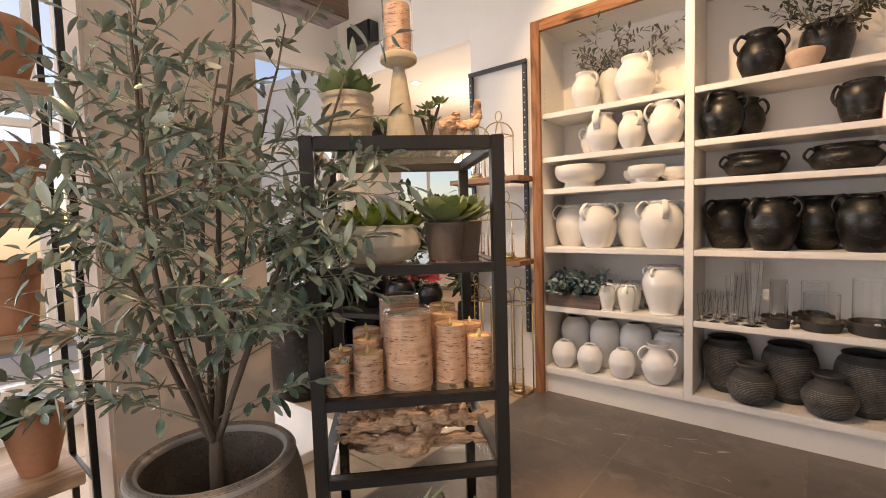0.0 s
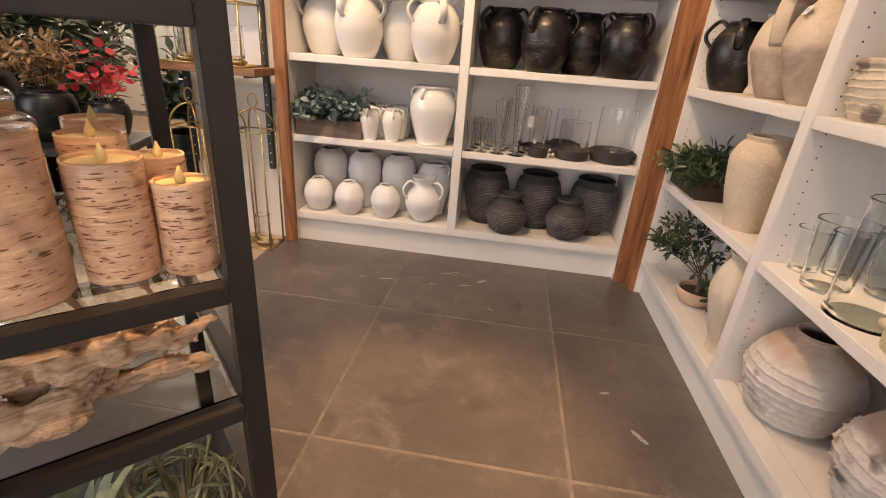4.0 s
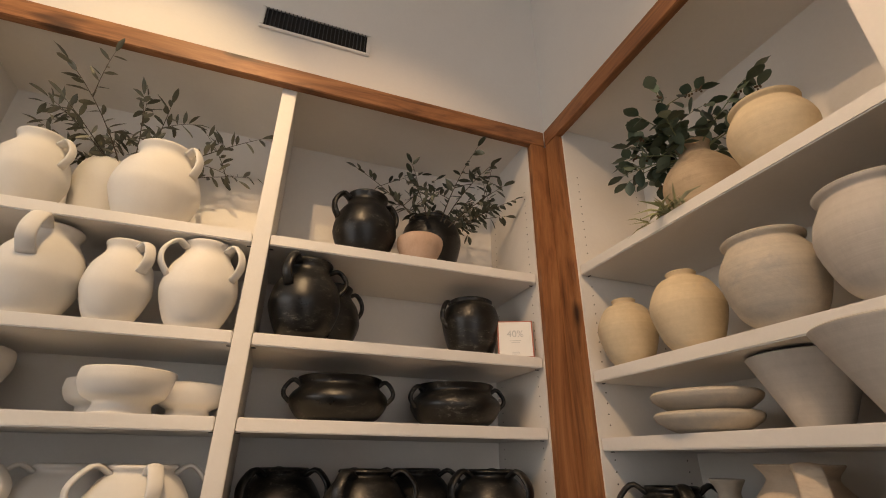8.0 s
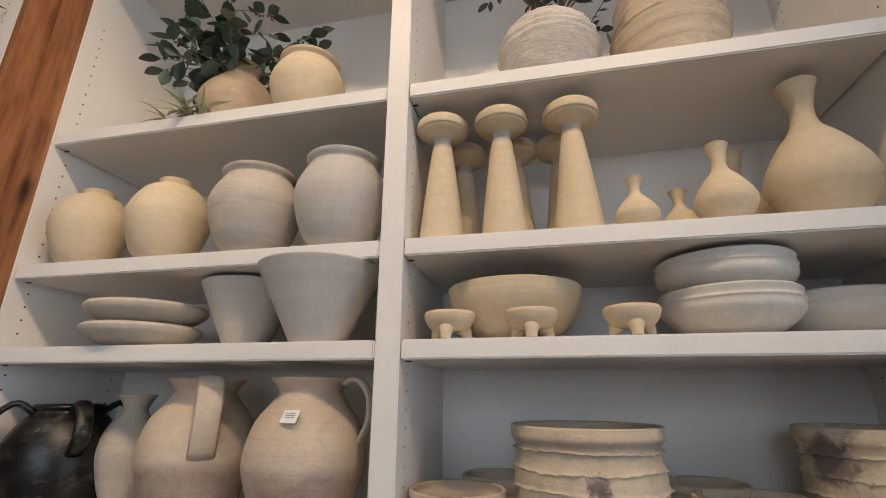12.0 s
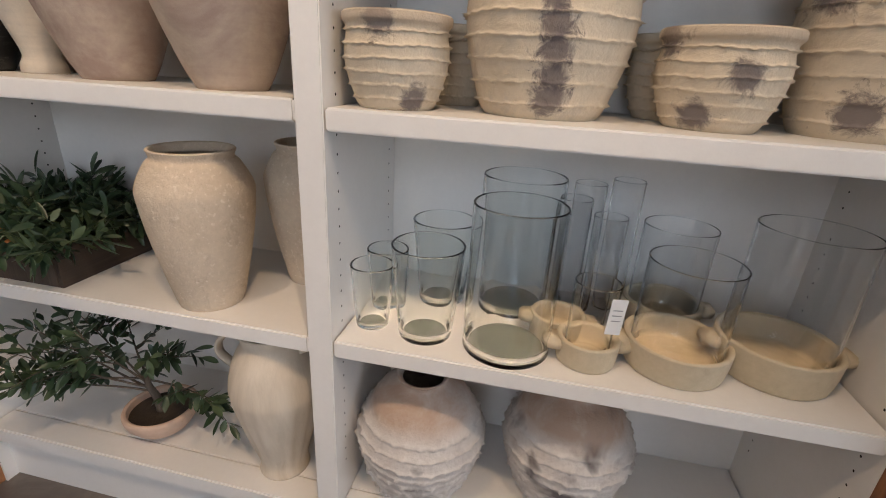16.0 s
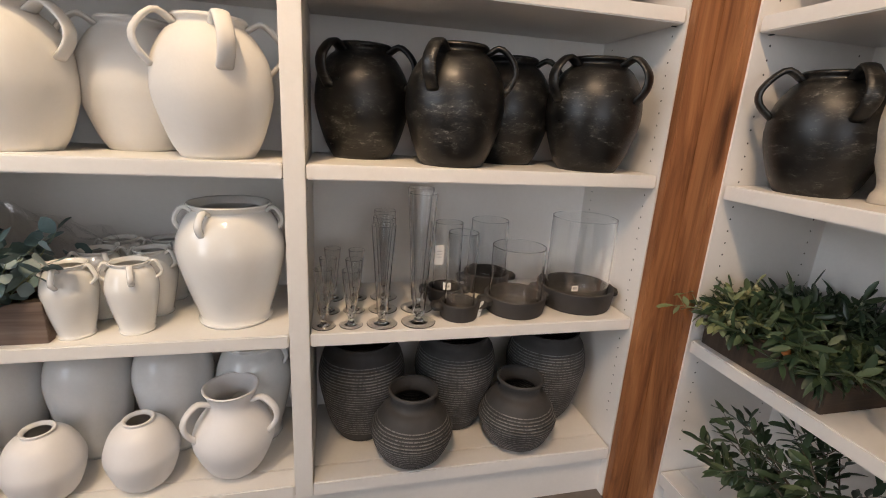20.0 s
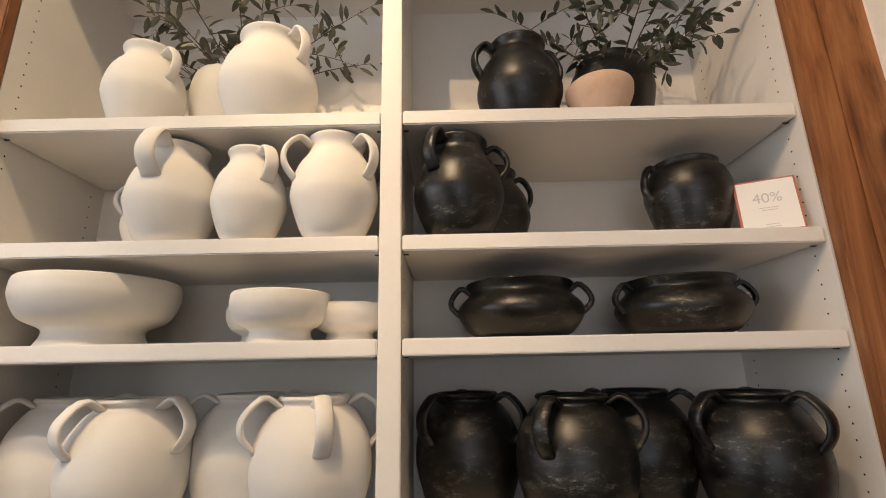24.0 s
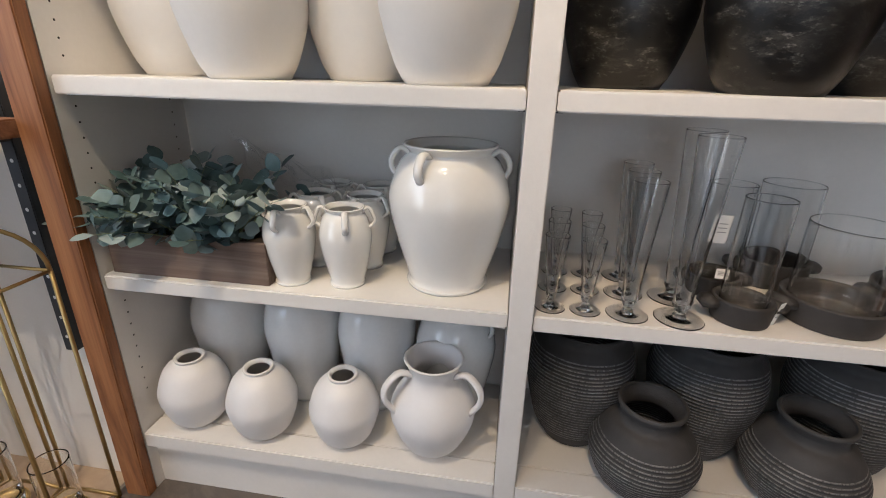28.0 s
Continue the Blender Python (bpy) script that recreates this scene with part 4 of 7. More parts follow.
def glass(name, shape, x, y, z, R, H, material, label, group, wall=0.003, seg=40):
    """A hollow glass vessel with walls of even thickness, a rounded rim and a heavy floor."""
    m = pose(x, y, z)
    key = (name, shape, round(R, 3), round(H, 3), material.name)
    if key in MADE:
        ob = tagged(copy_thing(MADE[key], m), label)
    else:
        if shape == "flute":
            line = [(0, 0.0010), (0.55 * R, 0.0008), (0.96 * R, 0), (R, 0.0009), (0.97 * R, 0.0022), (0.60 * R, 0.0042), (0.28 * R, 0.0085), (0.22 * R, 0.014), (0.25 * R, 0.020), (0.36 * R, 0.030)]
            line += [((0.36 + 0.42 * u**1.1) * R, 0.030 + (H - 0.030) * u) for u in (0.2, 0.4, 0.6, 0.8, 1.0)]
            line += [(line[-1][0] - wall * 0.5, H + wall * 0.4)]
            line += [((0.36 + 0.42 * u**1.1) * R - wall, 0.030 + (H - 0.030) * u) for u in (1.0, 0.8, 0.6, 0.4, 0.2)]
            line += [(0.36 * R - wall * 1.6, 0.034), (0, 0.032)]
        else:
            rows = [(q.x, q.y) for q in curve_points([(r * R, h * H) for r, h in SHAPES[shape]], 10)]
            thick = wall * 1.3
            line = [(0, 0.0008)] + rows + [(rows[-1][0] - wall * 0.5, H + wall * 0.45)]
            line += [(r - wall, h) for r, h in reversed(rows) if h > thick * 1.5] + [(rows[0][0] - wall * 1.6, thick), (0, thick * 0.9)]
        ob = MADE[key] = solid(name, spun(line, seg), material, label, "glass", m, group)
        if material in (TINTED, GREENGLASS):
            ob.data.materials.append(BASEGLASS)
            for f in ob.data.polygons:
                f.material_index = int(f.center.z < wall * 2 and abs(f.normal.z) > 0.8)
    ob.visible_shadow = shape == "flute"
    return ob


GF = "clear glass bud vases"
for x, R, H in ((0.143, 0.031, 0.157), (0.213, 0.031, 0.152), (0.295, 0.041, 0.272), (0.394, 0.047, 0.355)):
    for y in (3.688, 3.785, 3.880):
        if not (H > 0.3 and y > 3.8):
            glass("bud_vase", "flute", x + (y - 3.688) * 0.12, y, A_Z[4], R, H, CLEAR, "clear fluted glass bud vase with a round foot", GF, 0.0022, 32)
DARKTRAY = plain("charcoal_stoneware", (0.032, 0.029, 0.027), 0.6, vary=0.2, bump=0.3)


def lantern_set(x, y, z, R, tray_h, r, h, clay_material, glass_material, label, group, turn=0.0):
    """A shallow tray with two stub lugs, and the glass cylinder that stands in it."""
    ob = thing("tray", label, "tray", pose(x, y, z, 0, 0, turn), group)
    part("dish", turned(SHAPES["saucer"], R, tray_h, 0.010, 48, 12, floor_at=0.22), clay_material, ob)
    for side in (1, -1):
        k = 1.0 + R * 4
        lug = box(R - 0.008, R + 0.020 * k, -0.017 * k, 0.017 * k, tray_h * 0.55, tray_h * 0.55 + 0.016 * k, 0.0045)
        for v in lug.verts:
            v.co.y *= 1.15 - 0.35 * (v.co.x - R) / (0.020 * k)
        part("lug", lug, clay_material, ob, m=pose(0, 0, 0, 0, 0, 0 if side > 0 else 180))
    if h:
        glass("glass_cylinder", "cylinder", x, y, z + tray_h * 0.24, r, h, glass_material, "clear glass cylinder standing in a round tray", "glass cylinders in trays", 0.0028, 48)
    return ob


GTR = "charcoal trays"
lantern_set(0.515, 3.715, A_Z[4], 0.056, 0.045, 0.042, 0.235, DARKTRAY, CLEAR, "small round charcoal stoneware tray", GTR)
lantern_set(0.696, 3.748, A_Z[4], 0.092, 0.050, 0.078, 0.185, DARKTRAY, CLEAR, "round charcoal stoneware tray", GTR, turn=8)
lantern_set(0.912, 3.778, A_Z[4], 0.115, 0.062, 0.096, 0.262, DARKTRAY, CLEAR, "large round charcoal stoneware tray", GTR, turn=-10)
lantern_set(0.505, 3.840, A_Z[4], 0.056, 0.045, 0.042, 0.235, DARKTRAY, CLEAR, "small round charcoal stoneware tray at the back", GTR)
lantern_set(0.665, 3.930, A_Z[4], 0.074, 0.060, 0.060, 0.22, DARKTRAY, CLEAR, "round charcoal stoneware tray at the back", GTR)

# ---- cream and brown pottery ----
GC = "round cream pots"
vessel("round_pot", "moon", 1.195, 3.405, B_Z[1], 0.088, 0.205, CREAM, "round cream clay pot with a narrow mouth", "pot", GC)
vessel("round_pot", "moon", 1.200, 3.175, B_Z[1], 0.094, 0.214, CREAM, "larger round cream clay pot with a narrow mouth", "pot", GC)
vessel("wide_mouth_pot", "widemouth", 1.200, 2.935, B_Z[1], 0.104, 0.207, GREYCREAM, "round grey-washed clay pot with a wide lip", "pot", GC, seg=48)
vessel("wide_mouth_pot", "widemouth", 1.205, 2.720, B_Z[1], 0.105, 0.222, ASHCLAY, "tall round ash-grey clay pot with a wide lip", "pot", GC, seg=48)
vessel("wide_mouth_pot", "widemouth", 1.225, 2.850, B_Z[0], 0.095, 0.178, CREAM, "round cream clay pot with a rolled lip", "pot", GC)
vessel("plate", "dish", 1.215, 3.200, B_Z[2], 0.124, 0.045, GREYCREAM, "shallow grey-washed clay dish", "dish", "stacked dishes", wall=0.012)
vessel("plate", "dish", 1.215, 3.195, B_Z[2] + 0.046, 0.128, 0.047, GREYCREAM, "shallow grey-washed clay dish on another", "dish", "stacked dishes", wall=0.012, tilt=0)
vessel("cone_bowl", "cone", 1.275, 2.970, B_Z[2], 0.112, 0.150, ASHCLAY, "deep conical ash-grey clay bowl", "bowl", "conical bowls")
vessel("cone_bowl", "cone", 1.195, 2.745, B_Z[2], 0.134, 0.158, ASHCLAY, "large conical ash-grey clay bowl", "bowl", "conical bowls", seg=48)
vessel("jar", "jar", 1.245, 3.392, B_Z[3], 0.115, 0.262, BLACKPOT, "burnished black clay jar with strap handles", "jar", "", tuple((a, 0.945, 0.62, 0.030, 0.034, 0.015, 0.06) for a in (145, 242, 330)))
vessel("vase", "waist", 1.290, 3.252, B_Z[3], 0.066, 0.285, GREYCREAM, "cream clay vase with a waisted foot and flared neck", "vase")
vessel("vase", "moon", 1.420, 3.290, B_Z[3], 0.075, 0.17, JUGCLAY, "brown clay vase at the back", "vase")
vessel("jug", "amphora", 1.266, 3.045, B_Z[3], 0.121, 0.320, JUGWASH, "brown clay jug with a broad strap handle", "jug", "brown clay jugs", ((222, 0.985, 0.52, 0.016, 0.052, 0.013, 0.0),), seg=48)
vessel("jug", "amphora", 1.232, 2.768, B_Z[3], 0.120, 0.320, JUGWASH, "large brown clay jug with a side handle", "jug", "brown clay jugs", ((-88, 0.985, 0.62, 0.016, 0.034, 0.014, 0.0),), seg=48)
vessel("urn", "urn", 1.210, 2.856, B_Z[4], 0.105, 0.318, PITTED, "tall beige urn with a pitted skin", "urn", "pitted urns", seg=48, n=40)
vessel("urn", "urn", 1.385, 2.705, B_Z[4], 0.100, 0.318, PITTED, "tall beige urn behind the divider", "urn", "pitted urns", seg=48, n=40)
vessel("pitcher", "footed_amphora", 1.222, 2.727, 0.192, 0.104, 0.385, BUFF, "fluted buff clay amphora with two loop handles", "pitcher", "", ((95, 0.90, 0.70, 0.034, 0.026, 0.014, 0.02), (-98, 0.90, 0.70, 0.034, 0.026, 0.014, 0.02)), relief=lambda a, z: 0.0014 * math.sin(18 * a) * max(0.0, math.sin(math.pi * min(1.0, z / 0.30))), seg=108, n=40)
# second bay
PALECOIL = clay("pale_coiled_clay", (0.50, 0.46, 0.41), (0.64, 0.59, 0.53), (0.38, 0.34, 0.30), 0.85, 0.8, 6.0, 50, 0.55, stretch=3.0)
vessel("round_vase", "moon", 1.265, 2.237, B_Z[0], 0.118, 0.235, PALECOIL, "round coiled clay vase holding olive branches", "vase", "", relief=ridged([0.03 + 0.017 * k for k in range(10)], 0.006, 0.0042, 3), n=70, seg=64)
SHAPES["drum"] = [(0.70, 0), (0.84, 0.15), (0.99, 0.50), (1.0, 0.66), (0.92, 0.92), (0.92, 1.0)]
vessel("drum_pot", "drum", 1.275, 1.965, B_Z[0], 0.124, 0.225, DRUMCLAY, "wide banded tan clay pot with a dark stain", "pot", "", relief=ridged([0.03, 0.065, 0.10, 0.135, 0.17], 0.004, 0.004, 8), n=60, seg=64)
GP = "pillar candlesticks"
STICK = washed("banded_candlestick_clay", CREAM, 0.226, 0.256, (0.36, 0.35, 0.34), 0.004, 1.0)
for x, y in ((1.205, 2.485), (1.205, 2.353), (1.205, 2.205), (1.340, 2.460), (1.340, 2.335), (1.345, 2.225)):
    vessel("candlestick", "pillar", x, y, B_Z[1], 0.058, 0.296, STICK, "tall tapering cream clay candlestick with a grey neck", "candlestick", GP, wall=0.014, n=70, floor_at=0.93)
GO = "cream clay bottles"
for x, y, R, H, lab in ((1.185, 2.100, 0.040, 0.110, "tiny"), (1.190, 1.945, 0.052, 0.165, "small"), (1.290, 1.995, 0.045, 0.120, "small"), (1.225, 1.770, 0.088, 0.298, "large"), (1.370, 1.850, 0.066, 0.235, "tall")):
    vessel("bottle_vase", "bottle", x, y, B_Z[1], R, H, CREAM, f"{lab} cream clay bottle vase with a flared lip", "vase", GO, wall=0.006)
vessel("deep_bowl", "deepbowl", 1.285, 2.345, B_Z[2], 0.140, 0.114, CREAM, "large deep cream clay bowl", "bowl", seg=48)


def footed_dish(x, y, z, R, H):
    ob = thing("footed_dish", "little cream clay dish on three stub feet", "dish", pose(x, y, z, 0, 0, 20), "three-footed dishes")
    part("bowl", turned([(0.50, 0), (0.72, 0.12), (0.92, 0.48), (1.0, 0.86), (0.97, 1.0)], R, H * 0.66, 0.006, 40, 18), CREAM, ob, m=pose(0, 0, H * 0.34))
    for k in range(3):
        a = radians(120 * k + 40)
        c, s = math.cos(a) * R, math.sin(a) * R
        foot = [Vector((0.50 * c, 0.50 * s, H * 0.50)), Vector((0.66 * c, 0.66 * s, H * 0.30)), Vector((0.74 * c, 0.74 * s, 0.004)), Vector((0.75 * c, 0.75 * s, 0.0))]
        part("foot", add_tube(bmesh.new(), curve_points(foot, 6), [0.017, 0.015, 0.0125, 0.0105, 0.0098, 0.0105, 0.0105], 12), CREAM, ob)
    return ob


for y in (2.462, 2.308, 2.133):
    footed_dish(1.178, y, B_Z[2], 0.049, 0.052)
vessel("bowl", "chalkbowl", 1.270, 1.945, B_Z[2], 0.122, 0.085, CHALK, "chalky white clay bowl with a rough rim", "bowl", "stacked chalky bowls", wall=0.012, seg=48)
vessel("bowl", "chalkbowl", 1.270, 1.945, B_Z[2] + 0.062, 0.122, 0.085, CHALK, "chalky white clay bowl stacked in another", "bowl", "stacked chalky bowls", wall=0.012, seg=48)
vessel("bowl", "chalkbowl", 1.330, 1.745, B_Z[2], 0.110, 0.085, CHALK, "chalky white clay bowl beside the stack", "bowl", "stacked chalky bowls", wall=0.012, seg=48)
GR = "ribbed clay pots"
R4 = 1.050
small_rib, big_rib = ridged([0.016 + 0.0195 * k for k in range(6)], 0.0056, 0.0016, 1), ridged([0.022 + 0.031 * k for k in range(7)], 0.0066, 0.0018, 2)
vessel("ribbed_pot", "ribpot", 1.225, 2.458, R4, 0.088, 0.138, RIBMARKEDSMALL, "small beige clay pot with wavy ribs", "pot", GR, relief=small_rib, n=150, seg=140)
vessel("ribbed_pot", "ribpot", 1.292, 2.222, R4, 0.140, 0.246, RIBMARKED, "large beige clay pot with wavy ribs and scorch marks", "pot", GR, relief=big_rib, n=220, seg=170)
vessel("ribbed_pot", "ribpot", 1.268, 1.960, R4, 0.095, 0.138, RIBSTAINED, "small beige clay pot with wavy ribs and dark stains", "pot", GR, relief=small_rib, n=150, seg=140)
vessel("ribbed_pot", "ribpot", 1.300, 1.745, R4, 0.118, 0.250, RIBTALL, "large beige clay pot with wavy ribs", "pot", GR, relief=big_rib, n=220, seg=170)
vessel("ribbed_pot", "ribpot", 1.405, 2.400, R4, 0.080, 0.138, RIBCLAY, "small ribbed clay pot at the back", "pot", GR, relief=small_rib, n=150, seg=140)
vessel("ribbed_pot", "ribpot", 1.405, 1.995, R4, 0.080, 0.138, RIBCLAY, "small ribbed clay pot at the back", "pot", GR, relief=small_rib, n=150, seg=140)
round_rib = ridged([0.022 + 0.0255 * k for k in range(8)], 0.0078, 0.0036, 5)
for x, y in ((1.275, 2.400), (1.335, 2.065)):
    vessel("ribbed_vase", "ribmoon", x, y, 0.192, 0.142, 0.295, SCORCHVASE, "round scorched clay vase with wavy ribs below a smooth shoulder", "vase", "round ribbed vases", relief=round_rib, n=170, seg=160)
# glass on the second bay's shelf
GG = "greenish glass tumblers"
for x, y, R, H, lab in ((1.217, 2.498, 0.043, 0.128, "small"), (1.305, 2.497, 0.043, 0.128, "small"), (1.214, 2.388, 0.069, 0.184, "thick"), (1.372, 2.390, 0.069, 0.184, "thick")):
    glass("tumbler", "tumbler", x, y, B_Z[4], R, H, GREENGLASS, f"{lab} greenish glass tumbler vase", GG, 0.0045, 48)
for x, y, R, H in ((1.214, 2.230, 0.082, 0.278), (1.395, 2.232, 0.086, 0.290)):
    glass("glass_cylinder", "cylinder", x, y, B_Z[4], R, H, TINTED, "large greenish glass cylinder vase", GG, 0.0045, 56)
for x, y, H in ((1.360, 2.058, 0.234), (1.365, 2.128, 0.262), (1.425, 2.098, 0.282), (1.450, 2.020, 0.290)):
    glass("glass_tube", "cylinder", x, y, B_Z[4], 0.033, H, CLEAR, "slim clear glass cylinder", "slim glass cylinders", 0.0025, 32)
GY = "cream stoneware trays"
CREAMTRAY = clay("cream_stoneware", (0.52, 0.43, 0.29), (0.60, 0.51, 0.36), (0.47, 0.38, 0.25), 0.8, 0.4, 6, 70, 0.6)
lantern_set(1.212, 2.083, B_Z[4], 0.056, 0.048, 0.040, 0.145, CREAMTRAY, CLEAR, "small round cream stoneware tray", GY, turn=100)
lantern_set(1.285, 2.135, B_Z[4], 0.052, 0.048, 0.0, 0, CREAMTRAY, CLEAR, "small round cream stoneware tray at the back", GY, turn=90)
lantern_set(1.405, 1.915, B_Z[4], 0.080, 0.055, 0.070, 0.205, CREAMTRAY, CLEAR, "round cream stoneware tray at the back", GY, turn=92)
lantern_set(1.245, 1.925, B_Z[4], 0.092, 0.055, 0.078, 0.19, CREAMTRAY, CLEAR, "round cream stoneware tray", GY, turn=95)
lantern_set(1.278, 1.748, B_Z[4], 0.100, 0.065, 0.086, 0.256, CREAMTRAY, CLEAR, "large round cream stoneware tray", GY, turn=90)


# ---- plants ----
class Plant:
    """Collects stems and leaves, then hangs them under a thing."""

    def __init__(self, seed, under=None):
        self.rnd, self.stems, self.verts, self.faces, self.places, self.under = random.Random(seed), bmesh.new(), [], [], [], under
        self.slots = []

    def leaf(self, at, way, up, length, width, curl=0.15, shape="oval", keep=False):
        x = way.normalized()
        y = up.cross(x)
        y = (y if y.length > 1e-4 else x.orthogonal()).normalized()
        z = x.cross(y)
        m = Matrix((x, y, z)).transposed()
        if keep:
            self.places.append(Matrix.Translation(at) @ m.to_4x4() @ Matrix.Diagonal((length, width, length, 1)))
            return
        if shape == "oval":
            rows = ((0.16, 0.27), (0.40, 0.50), (0.66, 0.46), (0.88, 0.22))
        else:
            rows = ((0.15, 0.50), (0.60, 0.34))
        roll = self.rnd.uniform(-0.10, 0.10)
        for layer in (0, 1) if self.under else (0,):
            drop = -0.012 * layer
            pts = [(0, 0, drop)]
            for p, w in rows:
                s = -curl * p * p + drop
                pts += [(p, -w, s + 0.05 * w + roll * p), (p, 0, s - 0.07 * w), (p, w, s + 0.05 * w - roll * p)]
            pts.append((1, 0, -curl + drop))
            k = len(self.verts)
            self.verts += [at + m @ Vector((p * length, q * width, s * length)) for p, q, s in pts]
            faces, last = [(0, 1, 2), (0, 2, 3)], len(pts) - 1
            for r in range(len(rows) - 1):
                b = 1 + 3 * r
                faces += [(b, b + 3, b + 4, b + 1), (b + 1, b + 4, b + 5, b + 2)]
            faces += [(last - 3, last, last - 2), (last - 2, last, last - 1)]
            self.faces += [tuple(k + i for i in (f if not layer else reversed(f))) for f in faces]
            self.slots += [layer] * len(faces)

    def twig(self, at, way, length, radius, leaves, size, width, droop=0.25, spread=0.9, keep=0.0, bare=0.15, curl=0.15, tumble=0.5):
        """A bending twig with leaves along it; returns its points."""
        r, d, pts = self.rnd, way.normalized(), [Vector(at)]
        n = 7
        side = Vector((r.uniform(-1, 1), r.uniform(-1, 1), r.uniform(-0.3, 0.3))) * 0.28
        for k in range(n):
            d = (d + side / n + Vector((0, 0, -droop / n))).normalized()
            pts.append(pts[-1] + d * (length / n))
        add_tube(self.stems, pts, [radius * (1 - 0.75 * i / n) for i in range(n + 1)], 5)
        for k in range(leaves):
            s = bare + (1 - bare) * (k + r.random() * 0.6) / max(1, leaves)
            q = min(s, 0.999) * n
            i = int(q)
            p = pts[i].lerp(pts[i + 1], q - i)
            axis = (pts[i + 1] - pts[i]).normalized()
            out = axis.orthogonal()
            out.rotate(Matrix.Rotation(r.uniform(0, 6.28), 3, axis))
            way2 = axis * r.uniform(0.35, 0.9) + out * spread
            self.leaf(p, way2, (Vector((0, 0, 1)) + out * r.uniform(-1.2, 1.2) * tumble + Vector((r.uniform(-1, 1), r.uniform(-1, 1), r.uniform(-0.6, 0.3))) * tumble), size * r.uniform(0.65, 1.15), width * r.uniform(0.75, 1.15), curl * r.uniform(0, 2.2), keep=r.random() < keep)
        self.leaf(pts[-1], d, Vector((0, 0, 1)), size, width, curl)
        return pts

    def hang(self, parent, stem_material, leaf_material, stem_label="", leaf_label="", single=None):
        if len(self.stems.verts):
            tagged(part("stem_bundle", self.stems, stem_material, parent, stem_label), kind="stuff")
        me = bpy.data.meshes.new("leaves")
        me.from_pydata([tuple(v) for v in self.verts], [], self.faces)
        me.materials.append(leaf_material)
        if self.under:
            me.materials.append(self.under)
            me.polygons.foreach_set("material_index", self.slots)
        me.polygons.foreach_set("use_smooth", [True] * len(me.polygons))
        crown = tagged(part("leaves", me, None, parent, leaf_label), kind="stuff")
        if self.places:
            one = Plant(0, self.under)
            one.leaf(Vector((0, 0, 0)), Vector((1, 0, 0)), Vector((0, 0, 1)), 1.0, 1.0)
            blade = bpy.data.meshes.new("leaf")
            blade.from_pydata([tuple(v) for v in one.verts], [], one.faces)
            blade.materials.append(leaf_material)
            if self.under:
                blade.materials.append(self.under)
                blade.polygons.foreach_set("material_index", one.slots)
            blade.polygons.foreach_set("use_smooth", [True] * len(blade.polygons))
            for m in self.places[:300]:
                part("leaf", blade, None, crown, m=m)
        return crown


def bouquet(name, label, category, x, y, z, seed, stems, height, lean, leaf_material, size, width, leaves, stem_material=STEM, droop=0.3, box_lean=(0, 0), group="", fruit=None):
    """Cut branches standing in a vessel. fruit: a name, material, radius, how many bunches, and how many in each."""
    ob = thing(name, label, category, pose(x, y, z), group)
    p, spots = Plant(seed), []
    for k in range(stems):
        a = 2 * math.pi * k / stems + p.rnd.uniform(-0.4, 0.4)
        l = lean * p.rnd.uniform(0.3, 1.1)
        way = Vector((math.cos(a) * l + box_lean[0], math.sin(a) * l + box_lean[1], 1))
        h = height * p.rnd.uniform(0.65, 1.1)
        pts = p.twig((0.01 * math.cos(a), 0.01 * math.sin(a), 0), way, h, 0.0028, leaves, size, width, droop, bare=0.25)
        for j in (3, 5):
            side = Vector((p.rnd.uniform(-1, 1), p.rnd.uniform(-1, 1), p.rnd.uniform(0, 0.8)))
            tips = p.twig(pts[j], side, h * 0.4, 0.0016, max(3, leaves // 2), size * 0.9, width * 0.9, droop)
            spots += [tips[-1], tips[5], pts[-2]]
    if fruit:
        kind, skin, radius, bunches, each = fruit
        bm = bmesh.new()
        bmesh.ops.create_icosphere(bm, subdivisions=2, radius=radius, matrix=Matrix.Diagonal((1, 1, 1.25, 1)))
        berry = finish(bm, kind, skin)
        for q in p.rnd.sample(spots, bunches):
            for _ in range(each):
                part(kind, berry, None, ob, m=Matrix.Translation(q + Vector([p.rnd.uniform(-1, 1) for _ in range(3)]) * radius * 2.2 + Vector((0, 0, -radius))))
    p.hang(ob, stem_material, leaf_material)
    return ob


